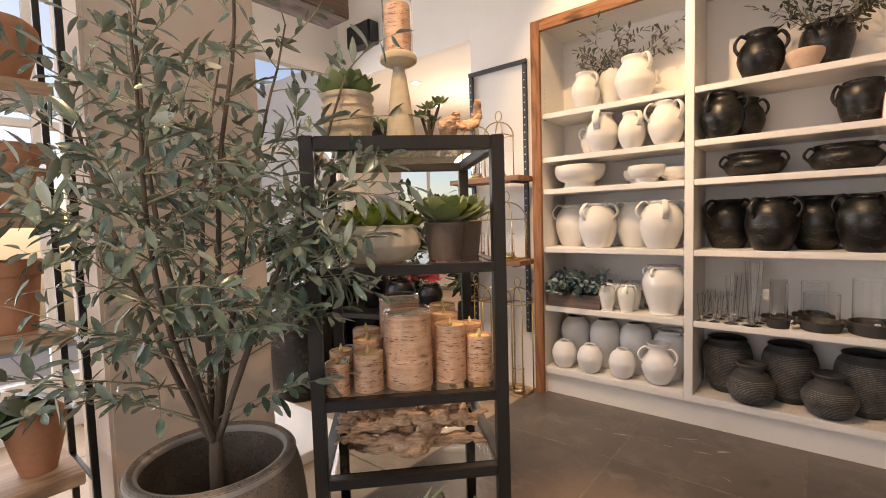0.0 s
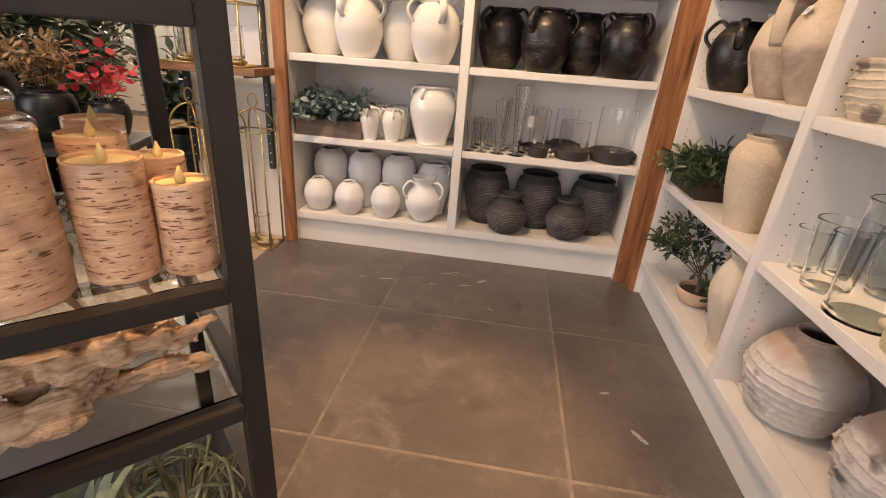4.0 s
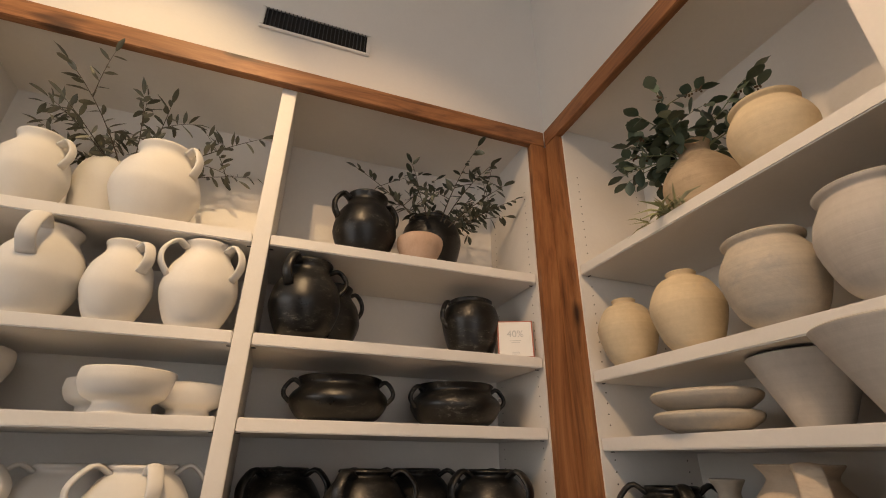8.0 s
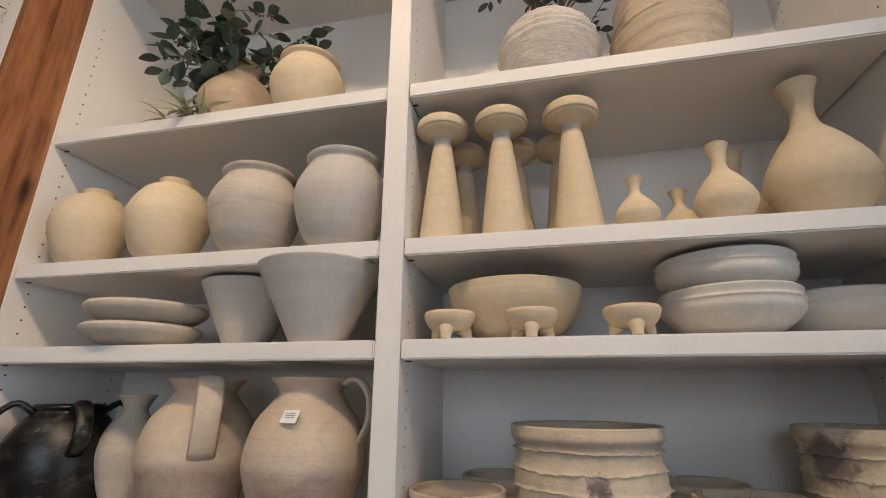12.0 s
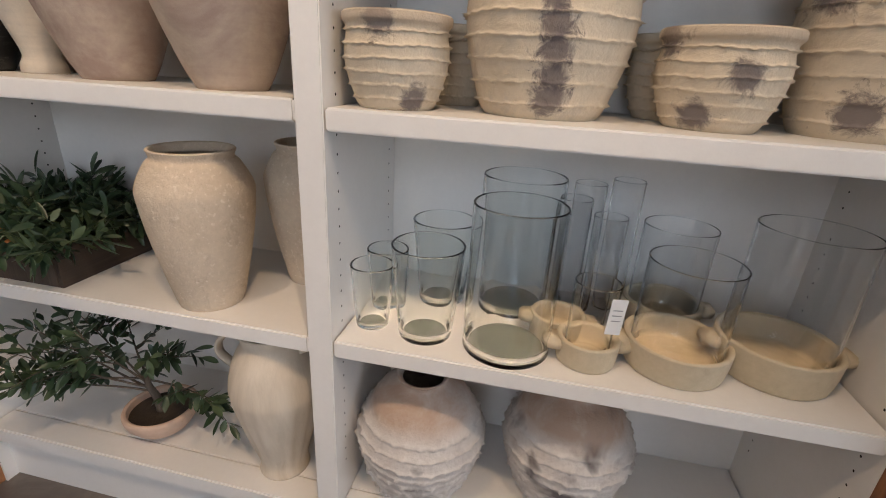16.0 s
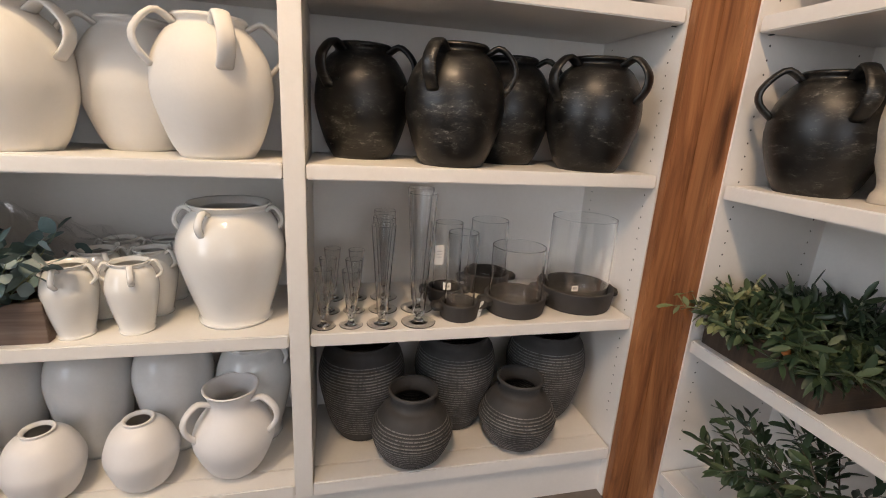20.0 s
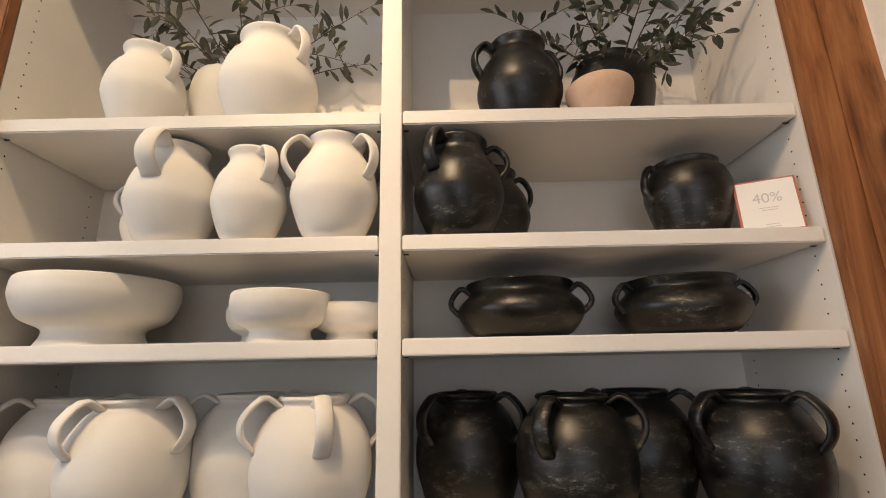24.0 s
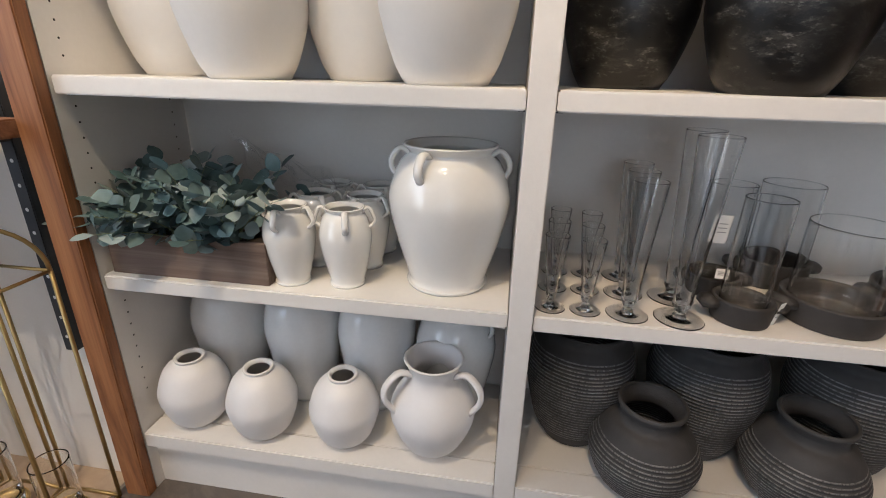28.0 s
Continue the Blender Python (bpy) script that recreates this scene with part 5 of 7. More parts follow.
def trough(name, label, x0, x1, y0, y1, z, h, material, leaf_material, seed, twigs, rise, size, width, stems=GREENSTEM, lean=0.8, push=0.0, droop=0.5):
    """A wooden trough of greenery."""
    ob = thing(name, label, "planter box", pose(x0, y0, z))
    w, d, t = x1 - x0, y1 - y0, 0.010
    part("long_side", box(0, h, 0, t, 0, w, 0.001), material, ob, smooth=False, m=pose(0, 0, h, 0, 90, 0))
    part("long_side", box(0, h, 0, t, 0, w, 0.001), material, ob, smooth=False, m=pose(0, d - t, h, 0, 90, 0))
    part("end_board", box(0, t, t + 0.0005, d - t - 0.0005, 0, h, 0.001), material, ob, smooth=False)
    part("end_board", box(w - t, w, t + 0.0005, d - t - 0.0005, 0, h, 0.001), material, ob, smooth=False)
    part("soil", box(t, w - t, t, d - t, 0.004, h * 0.8), SOIL, ob, smooth=False)
    p = Plant(seed)
    for k in range(twigs):
        at = (p.rnd.uniform(0.03, w - 0.03 + push * 0.2), p.rnd.uniform(0.03, d - 0.03), h * 0.75)
        way = Vector(((at[0] / w - 0.5) * 2 * lean + push + p.rnd.uniform(-0.4, 0.4), (at[1] / d - 0.5) * 2 * lean + p.rnd.uniform(-0.4, 0.4), p.rnd.uniform(0.5, 1.0)))
        p.twig(at, way, rise * p.rnd.uniform(0.6, 1.2), 0.0018, 10, size, width, droop, bare=0.2, tumble=1.0)
    p.hang(ob, stems, leaf_material)
    return ob


def rosette(p, at, radius, count, width, tall=0.6, shape="oval"):
    """A succulent's rosette of fleshy leaves."""
    for k in range(count):
        s = (k + 0.5) / count
        a = k * 2.39996
        el = (1 - s) * 1.35 * tall + 0.12
        way = Vector((math.cos(a) * math.cos(el), math.sin(a) * math.cos(el), math.sin(el)))
        p.leaf(Vector(at) + way * 0.004, way, Vector((-way.x, -way.y, 1.2)), radius * (0.5 + 0.55 * s), width * (0.55 + 0.5 * s), -0.22, shape)


DRYOLIVE = foliage("faded_olive_leaves", (0.075, 0.075, 0.048), (0.17, 0.165, 0.115), 0.5, (0.30, 0.29, 0.22))
SEEDPOD = plain("brown_seed_pods", (0.11, 0.065, 0.035), 0.6, vary=0.3, scale=30)
BLACKOLIVE = plain("black_olives", (0.010, 0.009, 0.012), 0.25, bump=0)
TANVASE = clay("tan_vase_clay", (0.46, 0.35, 0.235), (0.58, 0.46, 0.32), (0.33, 0.235, 0.17), 0.8, 0.3, 7.0, 55, 0.54, lines=0.7)
SHAPES["longneck"] = [(0.55, 0), (0.78, 0.12), (0.99, 0.40), (0.93, 0.58), (0.62, 0.76), (0.44, 0.84), (0.40, 0.93), (0.46, 1.0)]
EUCGREEN = foliage("green_eucalyptus_leaves", (0.025, 0.048, 0.032), (0.085, 0.125, 0.085), 0.42, (0.20, 0.26, 0.20))
OLIVEDARK = foliage("dark_olive_leaves", (0.030, 0.040, 0.026), (0.085, 0.095, 0.065), 0.45, (0.20, 0.20, 0.16))
# bouquets and troughs on the shelves
bouquet("olive_branches", "grey-green olive branches standing in white jugs", "branches", -0.375, 3.865, A_Z[0] + 0.19, 11, 11, 0.44, 1.15, DRYOLIVE, 0.058, 0.016, 15, droop=0.45, box_lean=(0.05, -0.05))
bouquet("olive_plant", "dark olive branches spilling from a black jar", "plant", 0.690, 3.800, A_Z[0] + 0.15, 12, 12, 0.38, 1.15, OLIVEDARK, 0.048, 0.017, 13, droop=0.45, box_lean=(0.18, -0.12))
vessel("cream_pot", "dish", 0.605, 3.715, A_Z[0], 0.083, 0.092, PINKTERRA, "shallow cream clay pot on the shelf", "pot", wall=0.012)
vessel("vase", "longneck", 1.290, 3.108, B_Z[0], 0.108, 0.262, TANVASE, "brown clay vase holding eucalyptus", "vase", seg=48)
bouquet("eucalyptus", "leafy green eucalyptus with seed pods in a clay vase", "branches", 1.285, 3.112, B_Z[0] + 0.225, 13, 14, 0.25, 1.9, EUCGREEN, 0.056, 0.036, 9, GREENSTEM, 0.6, (-0.22, 0.28), fruit=("seed_pod", SEEDPOD, 0.0032, 22, 6))
bouquet("olive_branches", "dark olive branches with black olives in a coiled clay vase", "branches", 1.262, 2.225, B_Z[0] + 0.20, 14, 9, 0.40, 1.0, OLIVEDARK, 0.046, 0.019, 10, droop=0.45, box_lean=(-0.12, -0.16), fruit=("olive", BLACKOLIVE, 0.0072, 11, 2))


PALEBLADE = foliage("striped_pale_blades", (0.22, 0.25, 0.11), (0.44, 0.45, 0.25), 0.5, (0.62, 0.60, 0.40))


def spider_plant():
    ob = thing("spider_plant", "small striped spider plant before a clay vase", "plant", pose(1.152, 3.125, B_Z[0]))
    p = Plant(15)
    for k in range(34):
        a = p.rnd.uniform(0, 6.28)
        way = Vector((math.cos(a), math.sin(a), p.rnd.uniform(0.3, 1.3)))
        p.leaf(Vector((p.rnd.uniform(-.03, .03), p.rnd.uniform(-.06, .06), 0.002)), way, Vector((0, 0, 1)), p.rnd.uniform(0.07, 0.115), 0.010, 0.6, "blade")
    p.hang(ob, GREENSTEM, PALEBLADE)


spider_plant()
trough("eucalyptus_trough", "weathered wooden trough of blue-green eucalyptus on the shelf", -0.838, -0.458, 3.662, 3.800, A_Z[4], 0.098, CRATE, EUCA, 21, 80, 0.165, 0.040, 0.040, lean=0.6, push=-0.22)
trough("olive_trough", "dark wooden trough of olive foliage on the shelf", 1.150, 1.440, 3.172, 3.500, B_Z[4], 0.090, CRATEDARK, DARKLEAF, 22, 150, 0.118, 0.056, 0.0140, lean=1.3, droop=0.22)


def trough_trimmings():
    """Orange fruits and a pale, berried sprig among the olive foliage."""
    fruit = plain("orange_fruit", (0.42, 0.16, 0.04), 0.45, vary=0.25, scale=40)
    bm = bmesh.new()
    bmesh.ops.create_icosphere(bm, subdivisions=2, radius=0.0095)
    ball = finish(bm, "fruit", fruit)
    for x, y, z in ((1.140, 3.285, 0.118), (1.136, 3.262, 0.098)):
        tagged(part("fruit", ball, None, None, "small orange artificial fruit among olive leaves", m=pose(x, y, B_Z[4] + z)), category="fruit", group="orange fruits in the trough")
    bouquet("pale_sprig", "pale yellow-green sprig with berries in the trough", "branches", 1.185, 3.455, B_Z[4] + 0.075, 23, 9, 0.145, 1.3, WARMLEAF, 0.046, 0.015, 9, GREENSTEM, 0.7, (-0.5, 0.15), fruit=("berry", PALEBERRY, 0.0055, 8, 2))


WARMLEAF = foliage("pale_sprig_leaves", (0.12, 0.15, 0.06), (0.28, 0.31, 0.15), 0.5, (0.46, 0.46, 0.27))
PALEBERRY = plain("pale_green_berries", (0.34, 0.33, 0.18), 0.5, vary=0.2, scale=40)
trough_trimmings()


def cellophane():
    """A crumpled clear wrapper lying behind the small jars."""
    rnd, bm = random.Random(9), bmesh.new()
    bmesh.ops.create_grid(bm, x_segments=13, y_segments=11, size=0.5)
    bmesh.ops.triangulate(bm, faces=bm.faces)
    for v in bm.verts:
        x, y = v.co.x, v.co.y
        v.co = Vector((x * 0.30, 0.03 * math.sin(9 * y) + rnd.uniform(-0.02, 0.02), 0.115 + y * 0.20 + rnd.uniform(-0.014, 0.014) - 0.10 * x))
    low = min(v.co.z for v in bm.verts)
    for v in bm.verts:
        v.co.z -= low
    ob = solid("plastic_wrap", bm, WRAP, "crumpled clear plastic wrap behind small jars", "wrap", pose(-0.50, 3.900, A_Z[4]), smooth=False)
    ob.visible_shadow = False


cellophane()


def bonsai():
    ob = thing("olive_bonsai", "small olive tree in a pale terracotta bowl on the base shelf", "plant", pose(1.245, 3.089, 0.192))
    part("bowl", turned(SHAPES["dish"], 0.088, 0.070, 0.011, 40, 16), PINKTERRA, ob)
    bm = bmesh.new()
    bmesh.ops.create_circle(bm, cap_ends=True, radius=0.074, segments=32, matrix=Matrix.Translation((0, 0, 0.054)))
    part("soil", bm, SOIL, ob)
    part("trunk", tube(curve_points([(0, 0, 0.05), (0.004, 0.012, 0.09), (-0.004, 0.02, 0.13), (0.0, 0.03, 0.17)], 10), [0.012 - 0.0006 * i for i in range(11)], 9), TRUNKM, ob)
    p = Plant(31)
    for k, (dx, dy, dz, l, n) in enumerate(((-0.45, 1.0, 0.42, 0.30, 15), (-0.25, 1.0, 0.70, 0.30, 15), (-0.60, 0.75, 0.60, 0.29, 14), (-0.15, 0.55, 1.0, 0.26, 13), (-0.50, 0.30, 0.95, 0.25, 12), (0.25, 0.6, 0.9, 0.22, 12), (-0.10, -0.45, 0.9, 0.13, 7), (0.05, -1.0, 0.05, 0.19, 9), (-0.55, 0.95, 0.20, 0.26, 12))):
        pts = p.twig((0, 0.02, 0.11 + 0.005 * k), Vector((dx, dy, dz)), l, 0.0034, n + 1, 0.052, 0.0165, 0.35 if dy < -0.6 else 0.12, bare=0.3)
        for j in (3, 4, 5, 6):
            p.twig(pts[j], Vector((dx + p.rnd.uniform(-1, 1), dy + p.rnd.uniform(-1, 1), dz + p.rnd.uniform(-.5, .6))), 0.10, 0.0018, 8, 0.048, 0.0155, 0.3)
    p.hang(ob, TRUNKM, DARKLEAF)


bonsai()


TWIG = plain("pale_twig", (0.27, 0.25, 0.17), 0.7, vary=0.25, scale=30)
RIM = plain("planter_rim_concrete", (0.36, 0.345, 0.33), 0.7, vary=0.12, scale=20, bump=0.3)


def olive_tree(x, y):
    """The tall olive tree in its concrete planter."""
    pot = thing("planter", "large grey-brown concrete planter on the floor", "planter", pose(x, y, 0))
    part("bowl", turned(SHAPES["planter"], 0.252, 0.635, 0.030, 64, 40, floor_at=0.45), STONE, pot)
    # darker grey disc across the bottom of the hollow
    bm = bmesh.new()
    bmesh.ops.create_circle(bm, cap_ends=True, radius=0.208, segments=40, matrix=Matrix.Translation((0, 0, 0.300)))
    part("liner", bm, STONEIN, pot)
    bm = bmesh.new()
    loops = [[bm.verts.new((r * math.cos(2 * math.pi * k / 72), r * math.sin(2 * math.pi * k / 72), h)) for k in range(72)] for r, h in ((0.2215, 0.620), (0.2215, 0.631), (0.2170, 0.6375), (0.1900, 0.6375), (0.1860, 0.632), (0.1865, 0.620))]
    for a, b in zip(loops, loops[1:]):
        for k in range(72):
            bm.faces.new((a[k], a[(k + 1) % 72], b[(k + 1) % 72], b[k]))
    part("rim", bm, RIM, pot, "paler grey worn rim")
    ob = thing("olive_tree", "tall artificial olive tree with grey-green leaves in a planter", "tree", pose(x, y, 0.30))
    trunk = bmesh.new()
    base = Vector((0.07, -0.02, 0.001))
    add_tube(trunk, curve_points([base, base + Vector((-0.012, 0.005, 0.14)), base + Vector((-0.016, 0.0, 0.28)), base + Vector((-0.03, 0.01, 0.42))], 12), [0.026 - 0.0008 * i for i in range(13)], 12)
    part("trunk", trunk, TRUNKM, ob)
    p = Plant(41, OLIVEPALE)
    fork = base + Vector((-0.026, 0.006, 0.385))
    heads = [(-0.34, -0.36, 1.0, 1.05), (-0.12, -0.20, 1.0, 1.35), (0.06, 0.05, 1.0, 1.5), (0.02, 0.30, 1.0, 1.3), (0.36, 0.16, 1.0, 1.10), (0.22, -0.30, 1.0, 1.10), (-0.34, 0.16, 1.0, 1.25)]
    for h, (dx, dy, dz, length) in enumerate(heads):
        d = Vector((dx, dy, dz)).normalized()
        pts, n = [Vector(fork)], 16
        side = Vector((dx, dy, 0)) * 0.25
        for k in range(n):
            d = (d + Vector((p.rnd.uniform(-.07, .07), p.rnd.uniform(-.07, .07), 0.03)) - side * 0.04).normalized()
            pts.append(pts[-1] + d * length / n)
        bm = add_tube(bmesh.new(), pts, [0.0092 * (1 - 0.8 * i / n) + 0.001 for i in range(n + 1)], 8)
        part("branch", bm, TRUNKM, ob)
        for k in range(3, n + 1):
            low = k < 6
            high = k > 9
            for _ in range(p.rnd.choice((0, 1, 1)) if low else p.rnd.choice((1, 2)) if 5 < k < 10 else p.rnd.choice((1, 1, 2))):
                a = p.rnd.uniform(0, 6.28)
                way = Vector((math.cos(a) + dx * 0.8, math.sin(a) + dy * 0.8, p.rnd.uniform(0.15, 0.9)))
                tw = p.twig(pts[k], way, p.rnd.uniform(0.16, 0.28) if low else p.rnd.uniform(0.14, 0.28) if high else p.rnd.uniform(0.24, 0.48), 0.0024, p.rnd.randint(5, 8) if high else p.rnd.randint(7, 11), 0.066, 0.0200, p.rnd.uniform(-0.4, 0.4), spread=0.75, tumble=0.75, keep=0.04 if a > 3 else 0.15, bare=0.2, curl=0.18)
                for j in (3, 5):
                    if not high and p.rnd.random() < 0.6:
                        p.twig(tw[j], way * 0.7 + Vector((p.rnd.uniform(-1, 1), p.rnd.uniform(-1, 1), p.rnd.uniform(-.4, .6))), p.rnd.uniform(0.10, 0.2), 0.0016, 5, 0.058, 0.0185, 0.35, spread=0.75, tumble=0.75, keep=0.04, curl=0.20)
        if h in (4, 5):
            # long shoots reaching across the cart's corner
            for k in (5, 6, 7, 8, 9, 10, 11):
                way = Vector((0.8, 0.40 + p.rnd.uniform(-.6, .45), p.rnd.uniform(-0.1, 0.5)))
                tw = p.twig(pts[k], way, p.rnd.uniform(0.20, 0.34), 0.0026, 11, 0.068, 0.0205, p.rnd.uniform(-0.3, 0.5), spread=0.75, tumble=0.75, keep=0.15, bare=0.15, curl=0.20)
                p.twig(tw[4], way + Vector((p.rnd.uniform(-1, 1), p.rnd.uniform(-1, 1), 0)), 0.17, 0.0018, 6, 0.060, 0.0190, 0.4, spread=0.75, tumble=0.75, curl=0.20)
    # low side shoots
    for a, z, l in ((3.9, 0.44, 0.42), (4.3, 0.46, 0.46), (0.8, 0.44, 0.34), (0.4, 0.47, 0.34), (4.7, 0.54, 0.45), (4.1, 0.60, 0.50), (3.5, 0.56, 0.50), (0.2, 0.66, 0.36), (1.3, 0.58, 0.40), (2.2, 0.56, 0.40), (5.5, 0.72, 0.40)):
        tw = p.twig(fork + Vector((0, 0, z - 0.40)), Vector((math.cos(a), math.sin(a), 0.62)), l, 0.0034, 9, 0.068, 0.0205, 0.3, spread=0.75, tumble=0.75, bare=0.35, curl=0.18)
        p.twig(tw[4], Vector((math.cos(a + 0.8), math.sin(a + 0.8), 0.3)), 0.2, 0.002, 6, 0.066, 0.0200, 0.3, spread=0.75, tumble=0.75, curl=0.18)
    p.hang(ob, TWIG, OLIVE)
    tag = thing("price_tag", "white card price tag on a dark cord on the planter", "tag", pose(x, y, 0))
    a = radians(-51)
    c, s = math.cos(a), math.sin(a)
    part("cord", tube(curve_points([(0.205 * c, 0.205 * s, 0.63), (0.228 * c, 0.228 * s, 0.648), (0.236 * c, 0.236 * s, 0.635), (0.243 * c, 0.243 * s, 0.618)], 10), 0.0012, 6), BLACKMETAL, tag)
    m = pose(0.247 * c, 0.247 * s, 0.617, 0, 0, math.degrees(a) + 90)
    m = m @ pose(0, 0, 0, -9, 0, 0)
    part("card", box(-0.028, 0.028, -0.001, 0.001, -0.052, 0.0), PAPER, tag, smooth=False, m=m)
    part("print", box(-0.020, 0.010, -0.0016, -0.0012, -0.024, -0.021), GREYINK, tag, smooth=False, m=m)
    part("print", box(-0.020, 0.004, -0.0016, -0.0012, -0.031, -0.029), GREYINK, tag, smooth=False, m=m)


olive_tree(-0.652, 1.193)


# ---- the rolling cart ----
CART = pose(-0.35, 1.372, 0, 0, 0, 46.2)      # local x along its front, y away from the walker


def rail(bm, x0, x1, y0, y1, z0, z1):
    return add_box(bm, x0, x1, y0, y1, z0, z1, 0.002)


def cart():
    ob = thing("display_cart", "black steel rolling display cart with glass shelves", "cart", CART)
    x0, x1, d, t = -0.048, 0.502, 0.60, 0.036
    for x in (x0, x1 - t):
        for y in (0.0, d - t):
            part("post", rail(bmesh.new(), x, x + t, y, y + t, 0.075, 1.519), BLACKMETAL, ob, smooth=False)
    for z0, z1 in ((1.481, 1.519), (1.140, 1.168), (0.772, 0.802), (0.549, 0.580), (0.090, 0.115)):
        g = 0.0008
        for y in (0.002, d - t + 0.002):
            part("rail", rail(bmesh.new(), x0 + t + g, x1 - t - g, y, y + t - 0.004, z0, z1 - 0.001), BLACKMETAL, ob, smooth=False)
        for x in (x0 + 0.002, x1 - t + 0.002):
            part("rail", rail(bmesh.new(), x, x + t - 0.004, t + g, d - t - g, z0, z1 - 0.001), BLACKMETAL, ob, smooth=False)
        if z0 > 0.2:
            sheet = part("glass_shelf", box(x0 + t + 0.002, x1 - t - 0.002, t + 0.001, d - t - 0.001, z1 - 0.010, z1 - 0.002), SHELFGLASS, ob, smooth=False)
            sheet.visible_shadow = False
        else:
            part("bottom_shelf", box(x0 + t + 0.001, x1 - t - 0.001, t + 0.001, d - t - 0.001, z1 - 0.012, z1 - 0.002), BLACKMETAL, ob, smooth=False)
    for x in (x0 + 0.018, x1 - 0.018):
        for y in (0.020, d - 0.020):
            c = part("caster", tube([(x, y, 0.0745), (x, y, 0.045)], 0.010, 10), DARKSTEEL, ob)
            part("wheel", tube([(x - 0.010, y + 0.012, 0.030), (x + 0.010, y + 0.012, 0.030)], 0.030, 20), BLACKMETAL, c)
    return ob


cart()


def on_cart(u, v, z, turn=0.0):
    return CART @ pose(u, v, z, 0, 0, turn)


def cart_vessel(name, shape, u, v, z, R, H, material, label, category, **more):
    q = on_cart(u, v, z).translation
    return vessel(name, shape, q.x, q.y, q.z, R, H, material, label, category, **more)


def birch_candle(u, v, z, R, H, flame=True, label="birch-bark pillar candle wrapped in clear film"):
    ob = thing("birch_candle", label, "candle", on_cart(u, v, z, 37 * u * 10), "birch candles")
    part("bark", turned([(0.985, 0), (1, 0.02), (1.0, 0.5), (1, 0.97), (0.99, 1.0)], R, H, 0.004, 40, 20, lambda a, q: 0.0009 * math.sin(5 * a + 40 * q) + 0.0006 * math.sin(11 * a), floor_at=0.9), BARK, ob)
    rnd, bm = random.Random(int(1000 * (u + v + R))), bmesh.new()
    for _ in range(int((80 + 4200 * R) * (H / R) / 3.2)):
        a, q, w, h = rnd.uniform(0, 6.28), rnd.uniform(0.04, 0.96) * H, rnd.choice((0.003, 0.006, 0.010, 0.015, 0.022)) * rnd.uniform(0.7, 1.2) / R, rnd.uniform(0.0005, 0.0012)
        r = R + 0.0018
        n = 3
        lo = [bm.verts.new((r * math.cos(a + w * i / n), r * math.sin(a + w * i / n), q - h * (1 if 0 < i < n else 0.2))) for i in range(n + 1)]
        hi = [bm.verts.new((r * math.cos(a + w * i / n), r * math.sin(a + w * i / n), q + h * (1 if 0 < i < n else 0.2))) for i in range(n + 1)]
        for i in range(n):
            bm.faces.new((lo[i], lo[i + 1], hi[i + 1], hi[i]))
    tagged(part("bark_pattern", bm, DARKMARK, ob, smooth=False), kind="stuff")
    bm = bmesh.new()
    bmesh.ops.create_circle(bm, cap_ends=True, radius=R - 0.003, segments=36, matrix=Matrix.Translation((0, 0, H - 0.004)))
    part("wax_top", bm, WAX, ob)
    if flame:
        part("flame_tip", turned([(0.7, 0), (1.0, 0.3), (0.6, 0.65), (0.15, 1.0)], 0.0075, 0.026, 0.001, 12, 8, hollow=False), WAX, ob, "moulded wax flame", m=pose(0, 0, H - 0.005))
    else:
        sheet = part("film_top", turned([(1.0, 0), (1.0, 0.5), (0.93, 0.85), (0.80, 1.0)], R + 0.002, 0.022, 0.001, 36, 8), WRAP, ob, "crinkled clear film", m=pose(0, 0, H - 0.003))
        sheet.visible_shadow = False
    return ob


DARKMARK = plain("brown_bark_marks", (0.24, 0.112, 0.064), 0.35, vary=0.7, scale=40, bump=0)
Z3 = 0.801
birch_candle(0.225, 0.118, Z3, 0.071, 0.212, False, "thick birch-bark pillar candle wrapped in clear film")
birch_candle(0.354, 0.130, Z3, 0.048, 0.168)
birch_candle(0.440, 0.105, Z3, 0.038, 0.135)
birch_candle(0.018, 0.072, Z3, 0.034, 0.090)
birch_candle(0.105, 0.095, Z3, 0.044, 0.108)
birch_candle(0.020, 0.165, Z3, 0.034, 0.098)
birch_candle(0.100, 0.205, Z3, 0.045, 0.120)
birch_candle(0.090, 0.315, Z3, 0.045, 0.125)
birch_candle(0.205, 0.285, Z3, 0.066, 0.225, False, "thick birch-bark pillar candle at the back")
birch_candle(0.350, 0.250, Z3, 0.046, 0.180)
birch_candle(0.430, 0.215, Z3, 0.038, 0.150)
birch_candle(0.360, 0.370, Z3, 0.046, 0.185)


def fused(bm, voxel):
    """The strands grown together into one skin."""
    me = bpy.data.meshes.new("rough_wood")
    bm.to_mesh(me)
    bm.free()
    tmp = new("rough_wood", me)
    mod = tmp.modifiers.new("grow", "REMESH")
    mod.mode, mod.voxel_size = "VOXEL", voxel
    done = tmp.evaluated_get(bpy.context.evaluated_depsgraph_get()).to_mesh()
    out = bmesh.new()
    out.from_mesh(done)
    bpy.data.objects.remove(tmp)
    return out


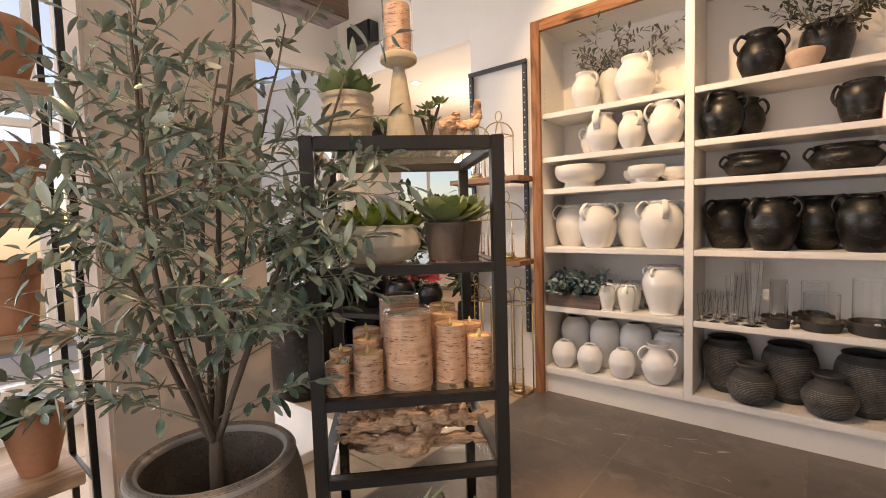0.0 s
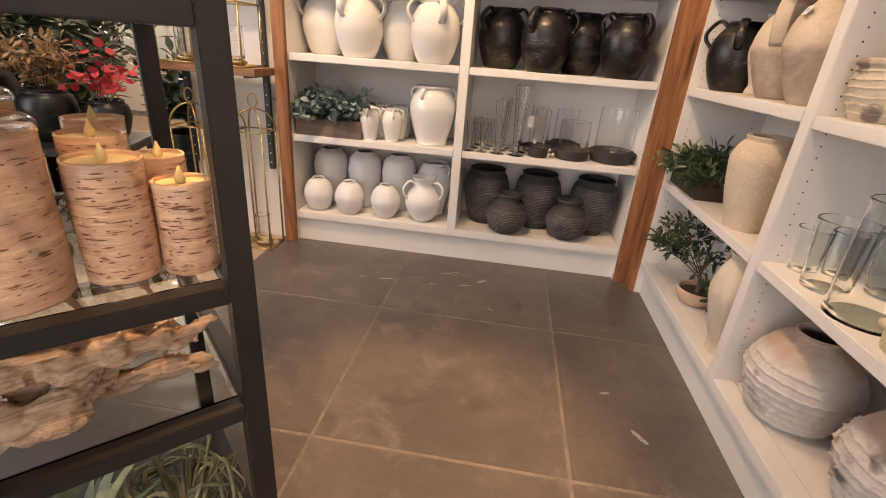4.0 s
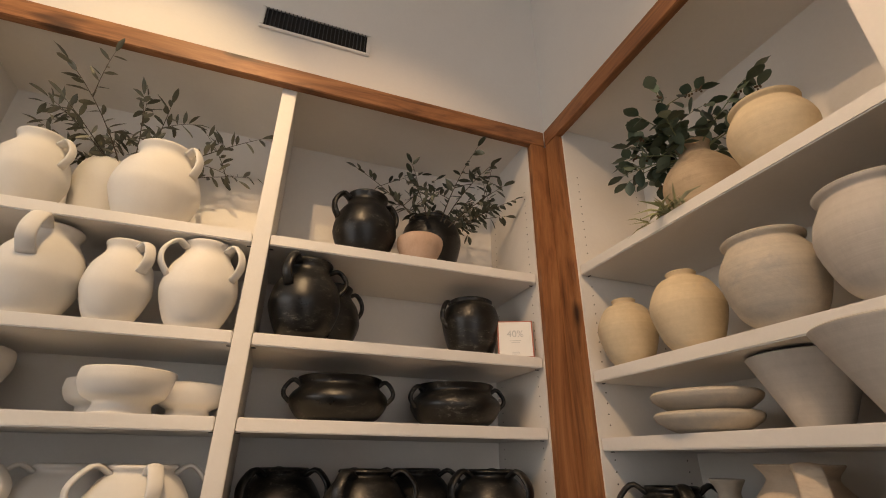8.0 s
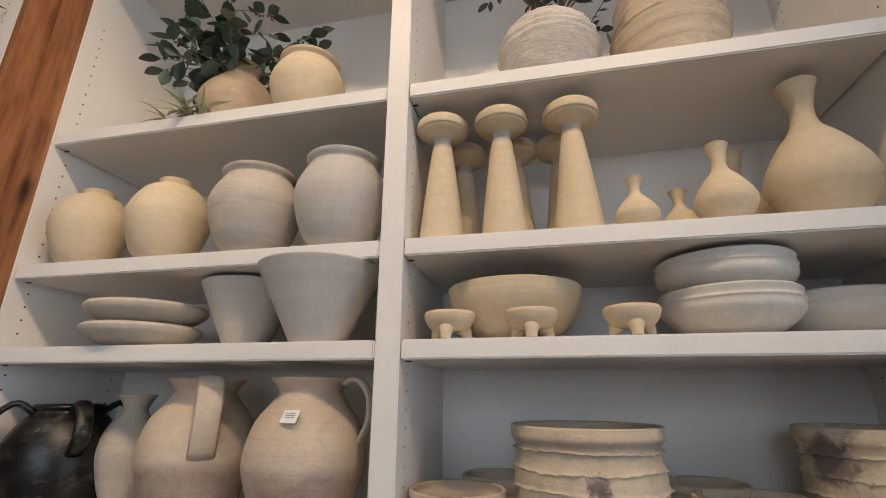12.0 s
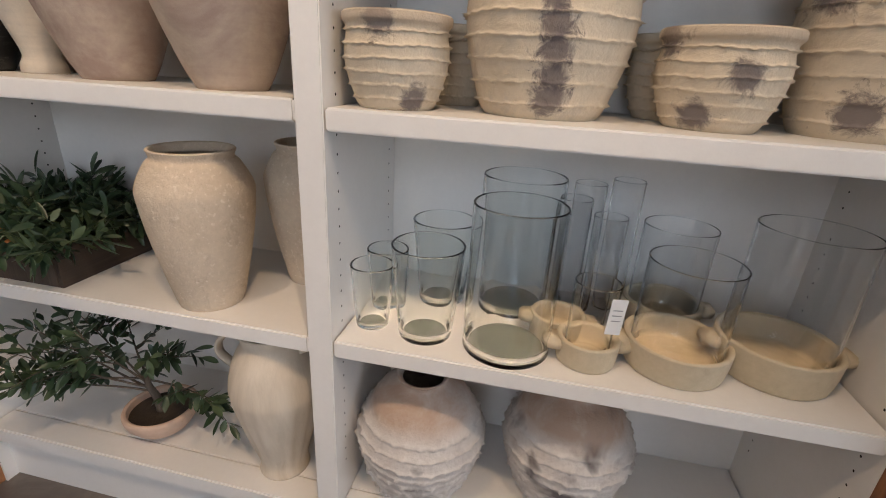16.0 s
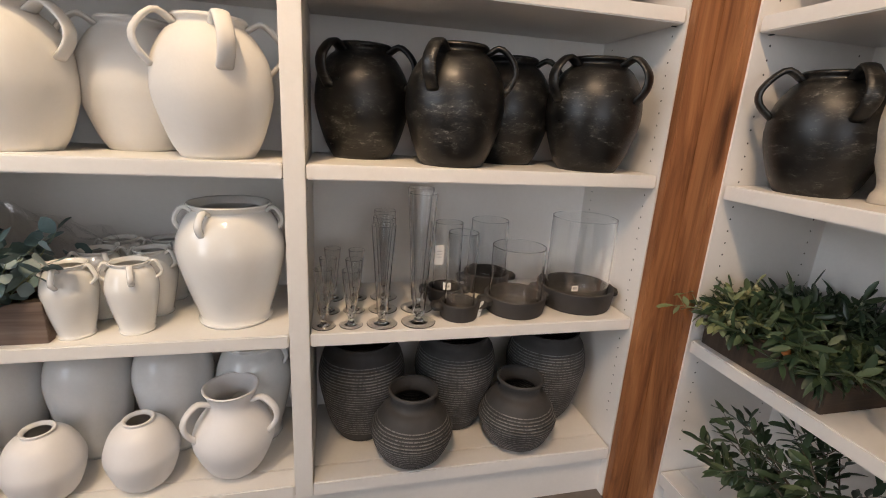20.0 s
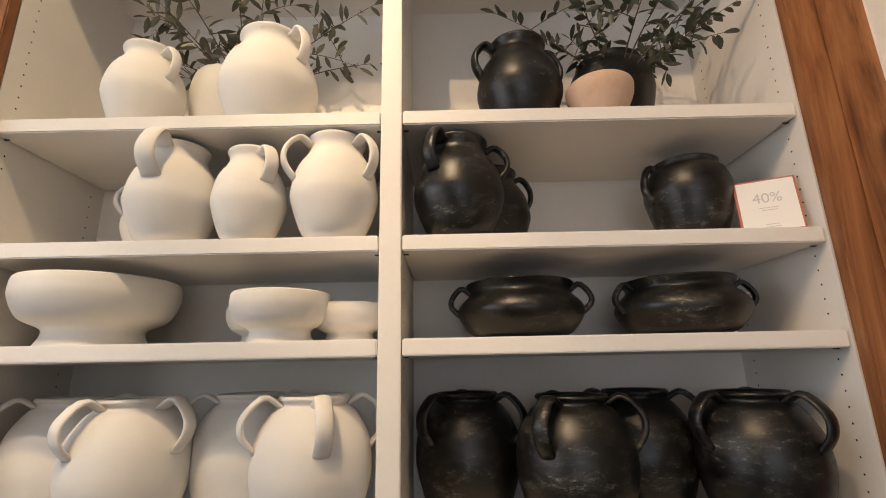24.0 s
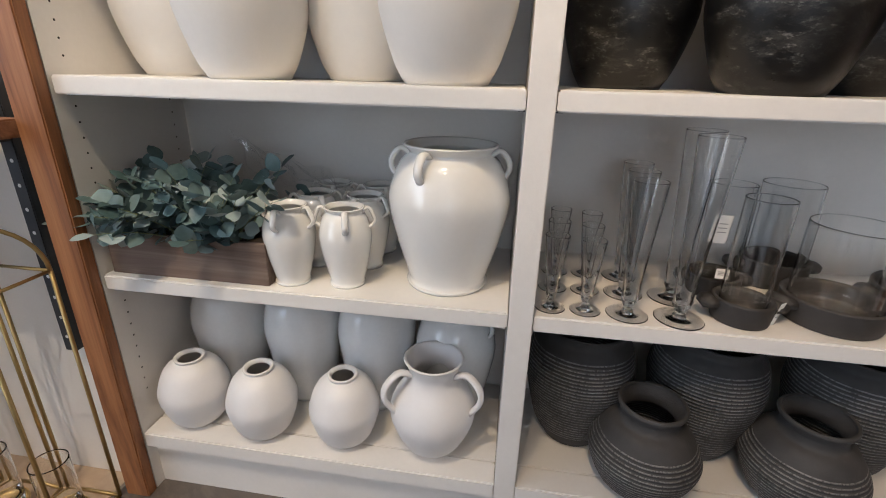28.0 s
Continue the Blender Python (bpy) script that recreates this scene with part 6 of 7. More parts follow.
def gnarled(name, label, m, strands, seed, size=1.0):
    """Weathered driftwood: flattened, twisting strands grown into one another."""
    rnd, bm = random.Random(seed), bmesh.new()
    for pts, r in strands:
        line = curve_points(pts, 40)
        wave = [Vector((0, noise.noise(Vector((i * 0.17, seed, r * 900))), noise.noise(Vector((i * 0.17, seed + 7, r * 700))))) * 0.016 * size for i in range(41)]
        line = [a + b for a, b in zip(line, wave)]
        rad = [max(0.0025, r * (0.85 + 0.6 * noise.noise(q * 30 / size + Vector((seed, 0, 0)))) * (1 - 0.55 * abs(2 * i / 40 - 1) ** 3)) for i, q in enumerate(line)]
        add_tube(bm, line, rad, 18, 0.5)
    bm = fused(bm, 0.0036 * size)
    bm.normal_update()
    for v in bm.verts:
        q = v.co * 55 / size
        groove = abs(noise.noise(Vector((q.x * 0.30, q.y * 2.2, q.z * 2.6)))) - 0.22
        v.co += Vector((noise.noise(q), noise.noise(q + Vector((9, 0, 0))), noise.noise(q + Vector((0, 9, 0))))) * 0.003 * size + v.normal * groove * 0.012 * size
    low = min(v.co.z for v in bm.verts)
    for v in bm.verts:
        v.co.z -= low
    return solid(name, bm, DRIFT, label, "driftwood", m)


def root_strands(seed):
    """Long roots across a shelf, with knots, forks and stubs."""
    rnd, out = random.Random(seed), []
    for k in range(17):
        v, z = rnd.uniform(0.06, 0.27), rnd.uniform(0.010, 0.085)
        u0, u1 = rnd.uniform(-0.01, 0.10), rnd.uniform(0.30, 0.455)
        dv, dz = rnd.uniform(-0.04, 0.04), rnd.uniform(-0.03, 0.05)
        out.append(([(u0, v, z), (u0 * 0.6 + u1 * 0.4, v + dv * 0.6, z + dz * 0.9), (u0 * 0.3 + u1 * 0.7, v + dv, z + dz * 0.5), (u1, v + rnd.uniform(-0.03, 0.03), z + rnd.uniform(-0.03, 0.05))], rnd.uniform(0.012, 0.026)))
    for k in range(9):
        u, v = rnd.uniform(0.04, 0.42), rnd.uniform(0.07, 0.22)
        z = rnd.uniform(0.03, 0.07)
        out.append(([(u, v, z), (u + rnd.uniform(-.03, .03), v + rnd.uniform(-.03, .03), z + 0.04), (u + rnd.uniform(-.05, .05), v + rnd.uniform(-.03, .03), z + rnd.uniform(0.05, 0.10))], rnd.uniform(0.010, 0.018)))
    return out


gnarled("driftwood", "large gnarled piece of brown driftwood on a glass shelf", on_cart(0, 0, 0.579), root_strands(4), 4)
gnarled("driftwood", "small pale twist of driftwood on the cart top", on_cart(0, 0, 1.518), [
    ([(0.340, 0.10, 0.030), (0.385, 0.11, 0.028), (0.425, 0.12, 0.032), (0.452, 0.13, 0.06), (0.458, 0.13, 0.110)], 0.026),
    ([(0.335, 0.10, 0.03), (0.36, 0.105, 0.03), (0.385, 0.11, 0.03)], 0.032), ([(0.395, 0.12, 0.03), (0.392, 0.13, 0.06), (0.385, 0.13, 0.078)], 0.013)], 6, 0.6)

CREAMSTICK = washed("grey_necked_candlestick_clay", CREAM, 0.195, 0.217, (0.36, 0.35, 0.34), 0.004, 1.0)
CREAMBOWL = clay("cream_glazed_bowl", (0.60, 0.54, 0.44), (0.68, 0.62, 0.52), (0.56, 0.49, 0.38), 0.55, 0.1, 5, 50, 0.6)
ZT = 1.518
cart_vessel("ribbed_pot", "ribpot", 0.070, 0.19, ZT, 0.078, 0.150, RIBCLAY, "ribbed beige clay pot planted with a succulent", "pot", relief=ridged([0.022, 0.052, 0.082, 0.112], 0.006, 0.007, 4), n=60, seg=72)
cart_vessel("candlestick", "pillar", 0.225, 0.12, ZT, 0.053, 0.250, CREAMSTICK, "tapering cream clay candlestick on the cart", "candlestick", wall=0.014, n=40, floor_at=0.93)
birch_candle(0.225, 0.12, ZT + 0.235, 0.037, 0.150, label="birch-bark candle in a clear glass on a candlestick")
q = on_cart(0.225, 0.12, ZT + 0.2355).translation
glass("glass_sleeve", "cylinder", q.x, q.y, q.z, 0.043, 0.185, CLEAR, "clear glass sleeve round a birch candle", "", 0.002)
cart_vessel("small_pot", "flowerpot", 0.175, 0.34, ZT, 0.045, 0.085, DARKTRAY, "small dark pot with a green succulent", "pot")
SHAPES["tapered"] = [(0.76, 0), (0.79, 0.02), (0.97, 0.86), (1.0, 0.97), (1.0, 1.0)]
SHAPES["lowbowl"] = [(0.55, 0), (0.80, 0.10), (0.985, 0.40), (1.0, 0.55), (0.95, 0.82), (0.90, 0.92), (0.91, 1.0)]
cart_vessel("white_bowl", "lowbowl", 0.145, 0.165, 1.167, 0.130, 0.108, CREAMBOWL, "wide cream bowl planted with succulents", "bowl", seg=48)
cart_vessel("brown_pot", "tapered", 0.350, 0.17, 1.167, 0.062, 0.112, BROWNPOT, "dark brown clay pot planted with a large rosette", "pot", group="brown pots")
cart_vessel("brown_pot", "tapered", 0.432, 0.29, 1.167, 0.062, 0.112, BROWNPOT, "dark brown clay pot at the back with a rosette", "pot", group="brown pots")


def succulent(u, v, z, spec, material, label, seed=1):
    ob = thing("succulent", label, "succulent", on_cart(u, v, z), "succulents")
    p = Plant(seed)
    for x, y, h, R, n, w, tall in spec:
        rosette(p, (x, y, h), R, n, w, tall)
    p.hang(ob, GREENSTEM, material)
    return ob


succulent(0.070, 0.19, ZT + 0.13, [(0, 0, 0.02, 0.105, 32, 0.060, 0.95), (0.04, -0.03, 0.02, 0.065, 24, 0.042, 0.95), (-0.04, -0.02, 0.015, 0.065, 24, 0.042, 0.9)], SUCC, "plump green rosette succulent in a ribbed pot")
succulent(0.175, 0.34, ZT + 0.075, [(0, 0, 0.0, 0.055, 22, 0.03, 0.9)], SUCC, "small green rosette succulent in a dark pot")
succulent(0.145, 0.165, 1.262, [(-0.075, -0.035, 0.005, 0.066, 26, 0.030, 0.85), (-0.01, -0.070, 0.008, 0.078, 26, 0.032, 0.85), (0.065, -0.045, 0.008, 0.080, 26, 0.032, 0.85), (0.02, 0.0, 0.03, 0.085, 28, 0.032, 0.95), (-0.05, 0.04, 0.02, 0.080, 26, 0.030, 0.95), (0.05, 0.06, 0.02, 0.080, 26, 0.030, 0.95), (0.095, 0.01, 0.005, 0.066, 24, 0.030, 0.9)], LIME, "lime green and yellow spiky succulents in a bowl")
succulent(0.350, 0.17, 1.272, [(0, 0, 0.005, 0.128, 40, 0.080, 0.95)], SUCC, "large green rosette succulent in a brown pot")
succulent(0.432, 0.29, 1.272, [(0, 0, 0.01, 0.125, 40, 0.078, 1.0)], SUCC, "large green rosette succulent at the back")


def branchy_succulent():
    ob = thing("succulent", "branching succulent with small dark rosettes on the cart top", "succulent", on_cart(0.315, 0.20, ZT), "succulents")
    p = Plant(77)
    for dx, dy, h in ((0.035, 0.0, 0.13), (-0.02, 0.01, 0.09), (0.0, -0.015, 0.11), (0.015, 0.03, 0.08)):
        add_tube(p.stems, curve_points([(0, 0, 0.0), (dx * 0.4, dy * 0.4, h * 0.5), (dx, dy, h)], 6), 0.005, 7)
        rosette(p, (dx, dy, h), 0.035, 18, 0.016, 0.8)
    p.hang(ob, STEM, SUCC)


branchy_succulent()


def frond_pot(u, v, z, R, H, seed, fronds, length, label):
    """A white pot of forked grey-green fronds."""
    ob = thing("staghorn_fern", label, "plant", on_cart(u, v, z, seed * 40), "staghorn ferns")
    part("pot", turned([(0.90, 0), (0.96, 0.03), (0.98, 0.5), (1.0, 1.0)], R, H, 0.006, 36, 12, floor_at=0.6), BISQUE, ob)
    part("saucer", turned([(1.02, 0), (1.06, 0.4), (1.10, 1.0)], R, 0.012, 0.004, 36, 6), BISQUE, ob)
    bm = bmesh.new()
    bmesh.ops.create_circle(bm, cap_ends=True, radius=R * 0.9, segments=28, matrix=Matrix.Translation((0, 0, H * 0.90)))
    part("moss", bm, MOSS, ob)
    p = Plant(seed)
    for k in range(fronds):
        a = k * 2.39996
        el = p.rnd.uniform(0.55, 1.4)
        way = Vector((math.cos(a) * math.cos(el), math.sin(a) * math.cos(el), math.sin(el)))
        l = length * p.rnd.uniform(0.65, 1.1)
        start = Vector((0, 0, H * 0.90))
        pts = curve_points([start, start + way * l * 0.35, start + way * l * 0.65 + Vector((0, 0, -0.02 * l))], 6)
        flat = Vector((-math.sin(a), math.cos(a), 0.2))
        frond = add_tube(bmesh.new(), pts, [0.003, 0.006, 0.009, 0.013, 0.018, 0.021, 0.014], 6, 0.12, flat)
        part("frond", frond, STAG, ob)
        for b in (-0.95, -0.55, -0.20, 0.15, 0.50, 0.90):
            w2 = way + flat * b + Vector((0, 0, p.rnd.uniform(-0.25, 0.20)))
            p.leaf(pts[4 if abs(b) > 0.5 else 5], w2, way.cross(flat), l * p.rnd.uniform(0.34, 0.60), 0.020, 0.35, "blade")
    p.hang(ob, STAG, STAG)
    return ob


frond_pot(0.042, 0.062, 0.114, 0.041, 0.062, 2, 9, 0.175, "grey-green staghorn fern in a small white pot")
frond_pot(0.190, 0.085, 0.114, 0.046, 0.118, 5, 9, 0.255, "grey-green staghorn fern in a white pot with saucer")
frond_pot(0.105, 0.230, 0.114, 0.042, 0.095, 7, 8, 0.230, "grey-green staghorn fern in a white pot at the back")


def air_plant():
    ob = thing("air_plant", "curling pale green air plant in a shallow white bowl", "plant", on_cart(0.355, 0.155, 0.114))
    part("bowl", turned(SHAPES["dish"], 0.095, 0.035, 0.008, 40, 12), BISQUE, ob)
    p = Plant(91)
    for k in range(78):
        a = p.rnd.uniform(0, 6.28)
        l = p.rnd.uniform(0.10, 0.19)
        h = p.rnd.uniform(0.05, 0.24)
        c, s, t2 = math.cos(a), math.sin(a), p.rnd.choice((-1, 1)) * p.rnd.uniform(0.5, 1.4)
        c2, s2 = math.cos(a + t2), math.sin(a + t2)
        pts = curve_points([(0, 0, 0.03), (0.5 * l * c, 0.5 * l * s, 0.03 + h), (0.75 * l * c2, 0.75 * l * s2, 0.02 + h * 0.75), (0.5 * l * c2, 0.55 * l * s2, 0.03 + h * 0.35)], 12)
        add_tube(p.stems, pts, [0.0078 * (1 - 0.85 * i / 12) for i in range(13)], 5, 0.35)
    part("fronds", p.stems, AIR, ob)


air_plant()


# ---- the lantern rack on the north wall ----
def rack():
    y = AY + 0.004
    ob = thing("wall_rack", "dark steel wall rack with two reddish wooden shelves", "rack", pose(0, 0, 0))
    for x in (-1.455, -0.985):
        bar = part("upright", box(x - 0.016, x + 0.016, y - 0.010, y + 0.014, 0.43, 2.39, 0.002), DARKSTEEL, ob, smooth=False)
        bm = bmesh.new()
        for k in range(36):
            bmesh.ops.create_circle(bm, cap_ends=True, radius=0.0045, segments=8, matrix=Matrix.Translation((x, y - 0.0106, 0.47 + 0.053 * k)) @ Matrix.Rotation(radians(90), 4, "X"))
        tagged(part("holes", bm, PAPER, bar, smooth=False), kind="stuff")
    part("top_bar", box(-1.475, -0.965, y - 0.014, y + 0.010, 2.392, 2.42, 0.002), DARKSTEEL, ob, smooth=False)
    for z in (1.560, 0.965):
        part("shelf_board", box(0, 0.036, 0, 0.225, 0, 0.60, 0.004), SHELFWOOD, ob, smooth=False, m=pose(-1.515, y - 0.238, z + 0.018, 0, 90, 0))
        for x in (-1.455, -0.985):
            part("bracket", box(x - 0.014, x + 0.014, y - 0.20, y - 0.012, z - 0.030, z - 0.019), DARKSTEEL, ob, smooth=False)
    return ob


rack()


def lantern(x, y, z, w, body, arch, cup=True, label="tall open brass lantern with an arched top and ring", ring=True):
    """A brass wire cage with crossed arches, a ring, and a glass cup on its base."""
    ob = thing("brass_lantern", label, "lantern", pose(x, y, z), "brass lanterns")
    h, r = w / 2, 0.0048
    base = bmesh.new()
    for a, b in (((-h, -h), (h, -h)), ((h, -h), (h, h)), ((h, h), (-h, h)), ((-h, h), (-h, -h)), ((-h, 0), (h, 0))):
        add_tube(base, [Vector((*a, r)), Vector((*b, r))], r, 8)
    part("base_frame", base, BRASS, ob)
    for sx in (-h, h):
        for sy in (-h, h):
            part("upright", tube([(sx, sy, r * 2), (sx, sy, body)], r, 8), BRASS, ob)
    collar = bmesh.new()
    for a, b in (((-h, -h), (h, -h)), ((h, -h), (h, h)), ((h, h), (-h, h)), ((-h, h), (-h, -h))):
        add_tube(collar, [Vector((*a, body)), Vector((*b, body))], r * 0.8, 8)
    part("top_frame", collar, BRASS, ob)
    for sx, sy in ((1, 1), (1, -1)):
        pts = [Vector((-sx * h * math.cos(t), -sy * h * math.cos(t), body + arch * math.sin(t))) for t in [math.pi * k / 18 for k in range(19)]]
        part("arch", add_tube(bmesh.new(), pts, r, 8), BRASS, ob)
    if ring:
        c = body + arch + 0.040
        pts = [Vector((0.026 * math.cos(t), 0, c + 0.036 * math.sin(t))) for t in [2 * math.pi * k / 24 for k in range(25)]]
        part("ring", add_tube(bmesh.new(), pts, r * 0.9, 8, caps=False), BRASS, ob)
    part("candle_plate", turned([(0.9, 0), (1.0, 0.4), (1.0, 1.0)], h * 0.62, 0.014, 0.003, 32, 6), BRASS, ob, m=pose(0, 0, 0.011))
    if cup:
        g = part("glass_cup", turned([(0.9, 0), (1.0, 0.06), (1.0, 0.5), (1.0, 1.0)], h * 0.52, 0.17, 0.002, 32, 10), CLEAR, ob, m=pose(0, 0, 0.018))
        g.visible_shadow = False
    return ob


lantern(-1.006, 3.520, 0.0, 0.155, 0.665, 0.115)
lantern(-1.180, 3.515, 0.0, 0.155, 0.665, 0.115)
lantern(-1.360, 3.510, 0.0, 0.155, 0.665, 0.115)
lantern(-1.080, 3.515, 0.983, 0.200, 0.290, 0.125, label="arched open brass lantern on a wooden shelf")
lantern(-1.340, 3.520, 0.983, 0.190, 0.290, 0.125, label="arched open brass lantern at the shelf's far end")
lantern(-1.130, 3.510, 1.578, 0.150, 0.300, 0.100, label="narrow brass lantern with a glass on the upper shelf")
lantern(-1.330, 3.510, 1.578, 0.150, 0.300, 0.100, label="narrow brass lantern beside another on the upper shelf")

# ---- the plaster pillar, window wall and terracotta rack ----
structure("pillar", box(-1.75, -1.36, 1.125, 1.79, 0.0, CEILING, 0.012), BEIGE, "beige plastered pillar")
beam = structure("beam", box(-0.10, 0.10, -0.08, 0.08, 0.0, 0.62, 0.006), CRATE, "rough wooden beam end on the pillar", m=pose(-1.52, 1.79, 2.52, -90, 0, 0))
structure("wall_west", box(-3.2, -3.1, -2.6, -1.0, 0.0, CEILING), WALL)
structure("wall_west_sill", box(-3.2, -3.1, -1.0, 3.67, 0.0, 0.35), WALL, "white sill wall under the shop window")
structure("wall_west_head", box(-3.2, -3.1, -1.0, 3.67, 2.75, CEILING), WALL)
window = structure("window_1", box(-3.16, -3.10, -1.0, -0.95, 0.35, 2.75), WHITE, "tall white-framed shop window")
for y in (0.15, 1.30, 2.45, 3.60):
    part("mullion", box(-3.165, -3.105, y - 0.03, y + 0.03, 0.352, 2.748, 0.003), WHITE, window, smooth=False)
part("transom", box(-3.160, -3.110, -0.94, 3.56, 1.93, 1.98, 0.003), WHITE, window, smooth=False)


def plant_rack():
    ob = thing("plant_rack", "black steel rack with pale wooden shelves of terracotta pots", "rack", pose(0, 0, 0))
    for x in (-1.315, -1.630):
        for y in (1.060, -0.30):
            part("post", box(x - 0.011, x + 0.011, y - 0.011, y + 0.011, 0.0, 2.25, 0.002), BLACKMETAL, ob, smooth=False)
        part("top_rail", box(x - 0.008, x + 0.008, -0.288, 1.048, 2.20, 2.22), BLACKMETAL, ob, smooth=False)
    for z in (1.776, 1.348, 0.951, 0.447):
        part("shelf_board", box(0, 0.045, 0, 0.34, 0, 1.32, 0.004), PALEWOOD, ob, smooth=False, m=pose(-1.300, -0.29, z - 0.045, 0, 0, 0) @ pose(0, 0, 0.045, 0, 90, 90))
        for y in (1.060, -0.30):
            part("shelf_bar", box(-1.616, -1.329, y - 0.007, y + 0.007, z - 0.058, z - 0.046), BLACKMETAL, ob, smooth=False)
    return ob


plant_rack()
GTP = "terracotta pots on the rack"
SHAPES["tulip"] = [(0.55, 0), (0.60, 0.05), (0.85, 0.45), (1.0, 0.78), (0.95, 0.92), (0.78, 1.0)]
for y, z, shape, R, H in ((0.925, 1.776, "tulip", 0.105, 0.215), (0.66, 1.776, "flowerpot", 0.10, 0.20), (0.930, 1.348, "tulip", 0.100, 0.235), (0.68, 1.348, "flowerpot", 0.10, 0.2), (0.900, 0.951, "flowerpot", 0.088, 0.24), (0.64, 0.951, "flowerpot", 0.095, 0.25), (0.930, 0.447, "tulip", 0.090, 0.230), (0.735, 0.447, "tulip", 0.090, 0.230), (0.52, 0.447, "tulip", 0.090, 0.230)):
    vessel("terracotta_pot", shape, -1.445, y, z, R, H, TERRA, "plain terracotta pot on a wooden shelf", "pot", GTP, wall=0.009)
vessel("terracotta_pot", "flowerpot", -1.160, 0.875, 0.0, 0.118, 0.335, PINKTERRA, "tall pinkish terracotta pot on the floor", "pot", GTP, wall=0.009)
vessel("terracotta_pot", "flowerpot", -1.130, 0.615, 0.0, 0.085, 0.13, PINKTERRA, "small pinkish terracotta pot on the floor", "pot", GTP, wall=0.009)


def broad_leaf_plant():
    ob = thing("broad_leaf_plant", "plant with broad dark green leaves in a terracotta pot", "plant", pose(-1.445, 0.835, 0.665))
    p = Plant(55)
    for k in range(14):
        a = k * 2.4
        way = Vector((math.cos(a), math.sin(a), p.rnd.uniform(0.1, 0.8)))
        at = Vector((0, 0, 0.0)) + way * 0.05
        add_tube(p.stems, [Vector((0, 0, 0)), at * 0.6 + Vector((0, 0, 0.03)), at + Vector((0, 0, 0.05))], 0.003, 6)
        p.leaf(at + Vector((0, 0, 0.05)), way + Vector((0, 0, -0.6)), Vector((0, 0, 1)), 0.13, 0.085, 0.3)
    p.hang(ob, GREENSTEM, DARKLEAF)


broad_leaf_plant()

# ---- the room beyond the opening ----
structure("far_ceiling", box(-6.0, -1.0, AY + 0.10, 7.5, 2.85, 2.95), CEIL, "white ceiling of the far room")
structure("far_wall_east", box(-1.475, -1.40, AY + 0.10, 7.5, 0.0, 2.85), WALL, "white wall of the far room")
structure("far_wall_north", box(-3.0, -1.475, 7.4, 7.5, 0.0, 2.85), WALL)
structure("far_wall_sill", box(-6.0, -3.0, 7.4, 7.5, 0.0, 0.75), WALL)
structure("far_wall_head", box(-6.0, -3.0, 7.4, 7.5, 2.35, 2.85), WALL)
structure("far_wall_west", box(-6.1, -6.0, AY, 7.5, 0.0, 2.95), WALL)
structure("far_wall_south", box(-6.1, -3.1, AY + 0.03, AY + 0.10, 0.0, 2.95), WALL)
win2 = structure("window_2", box(-6.0, -3.0, 7.405, 7.445, 1.52, 1.57), WHITE, "bright window of the far room")
for x in (-5.2, -4.4, -3.6):
    part("mullion", box(x - 0.025, x + 0.025, 7.400, 7.450, 0.752, 2.348, 0.003), WHITE, win2, smooth=False)
GLOW = bpy.data.materials.new("lamp_glow")
GLOW.use_nodes = True
GLOW.node_tree.nodes["Principled BSDF"].inputs["Emission Color"].default_value = (1, 0.86, 0.68, 1)
GLOW.node_tree.nodes["Principled BSDF"].inputs["Emission Strength"].default_value = 12.0
for x, y in ((-1.95, 4.75), (-2.35, 5.35), (-2.9, 4.6), (-3.4, 5.6)):
    can = thing("recessed_light", "round recessed ceiling light switched on", "light", pose(x, y, 2.85), "recessed lights")
    part("ring", turned([(1.0, 0), (1.15, 0.3), (1.2, 1.0)], 0.055, 0.008, 0.006, 28, 4, hollow=False), WHITE, can, m=pose(0, 0, -0.008))
    bm = bmesh.new()
    bmesh.ops.create_circle(bm, cap_ends=True, radius=0.045, segments=24, matrix=Matrix.Translation((0, 0, -0.0095)))
    part("bulb", bm, GLOW, can)


def speaker():
    ob = thing("wall_speaker", "black box loudspeaker high on the white wall", "loudspeaker", pose(-2.66, AY + 0.03, 3.02))
    part("cabinet", box(-0.16, 0.16, -0.12, 0.0, -0.10, 0.10, 0.008), BLACKMETAL, ob, smooth=False)
    part("grille", box(-0.145, 0.145, -0.124, -0.1205, -0.085, 0.085, 0.001), NEARBLACK, ob, smooth=False)


speaker()


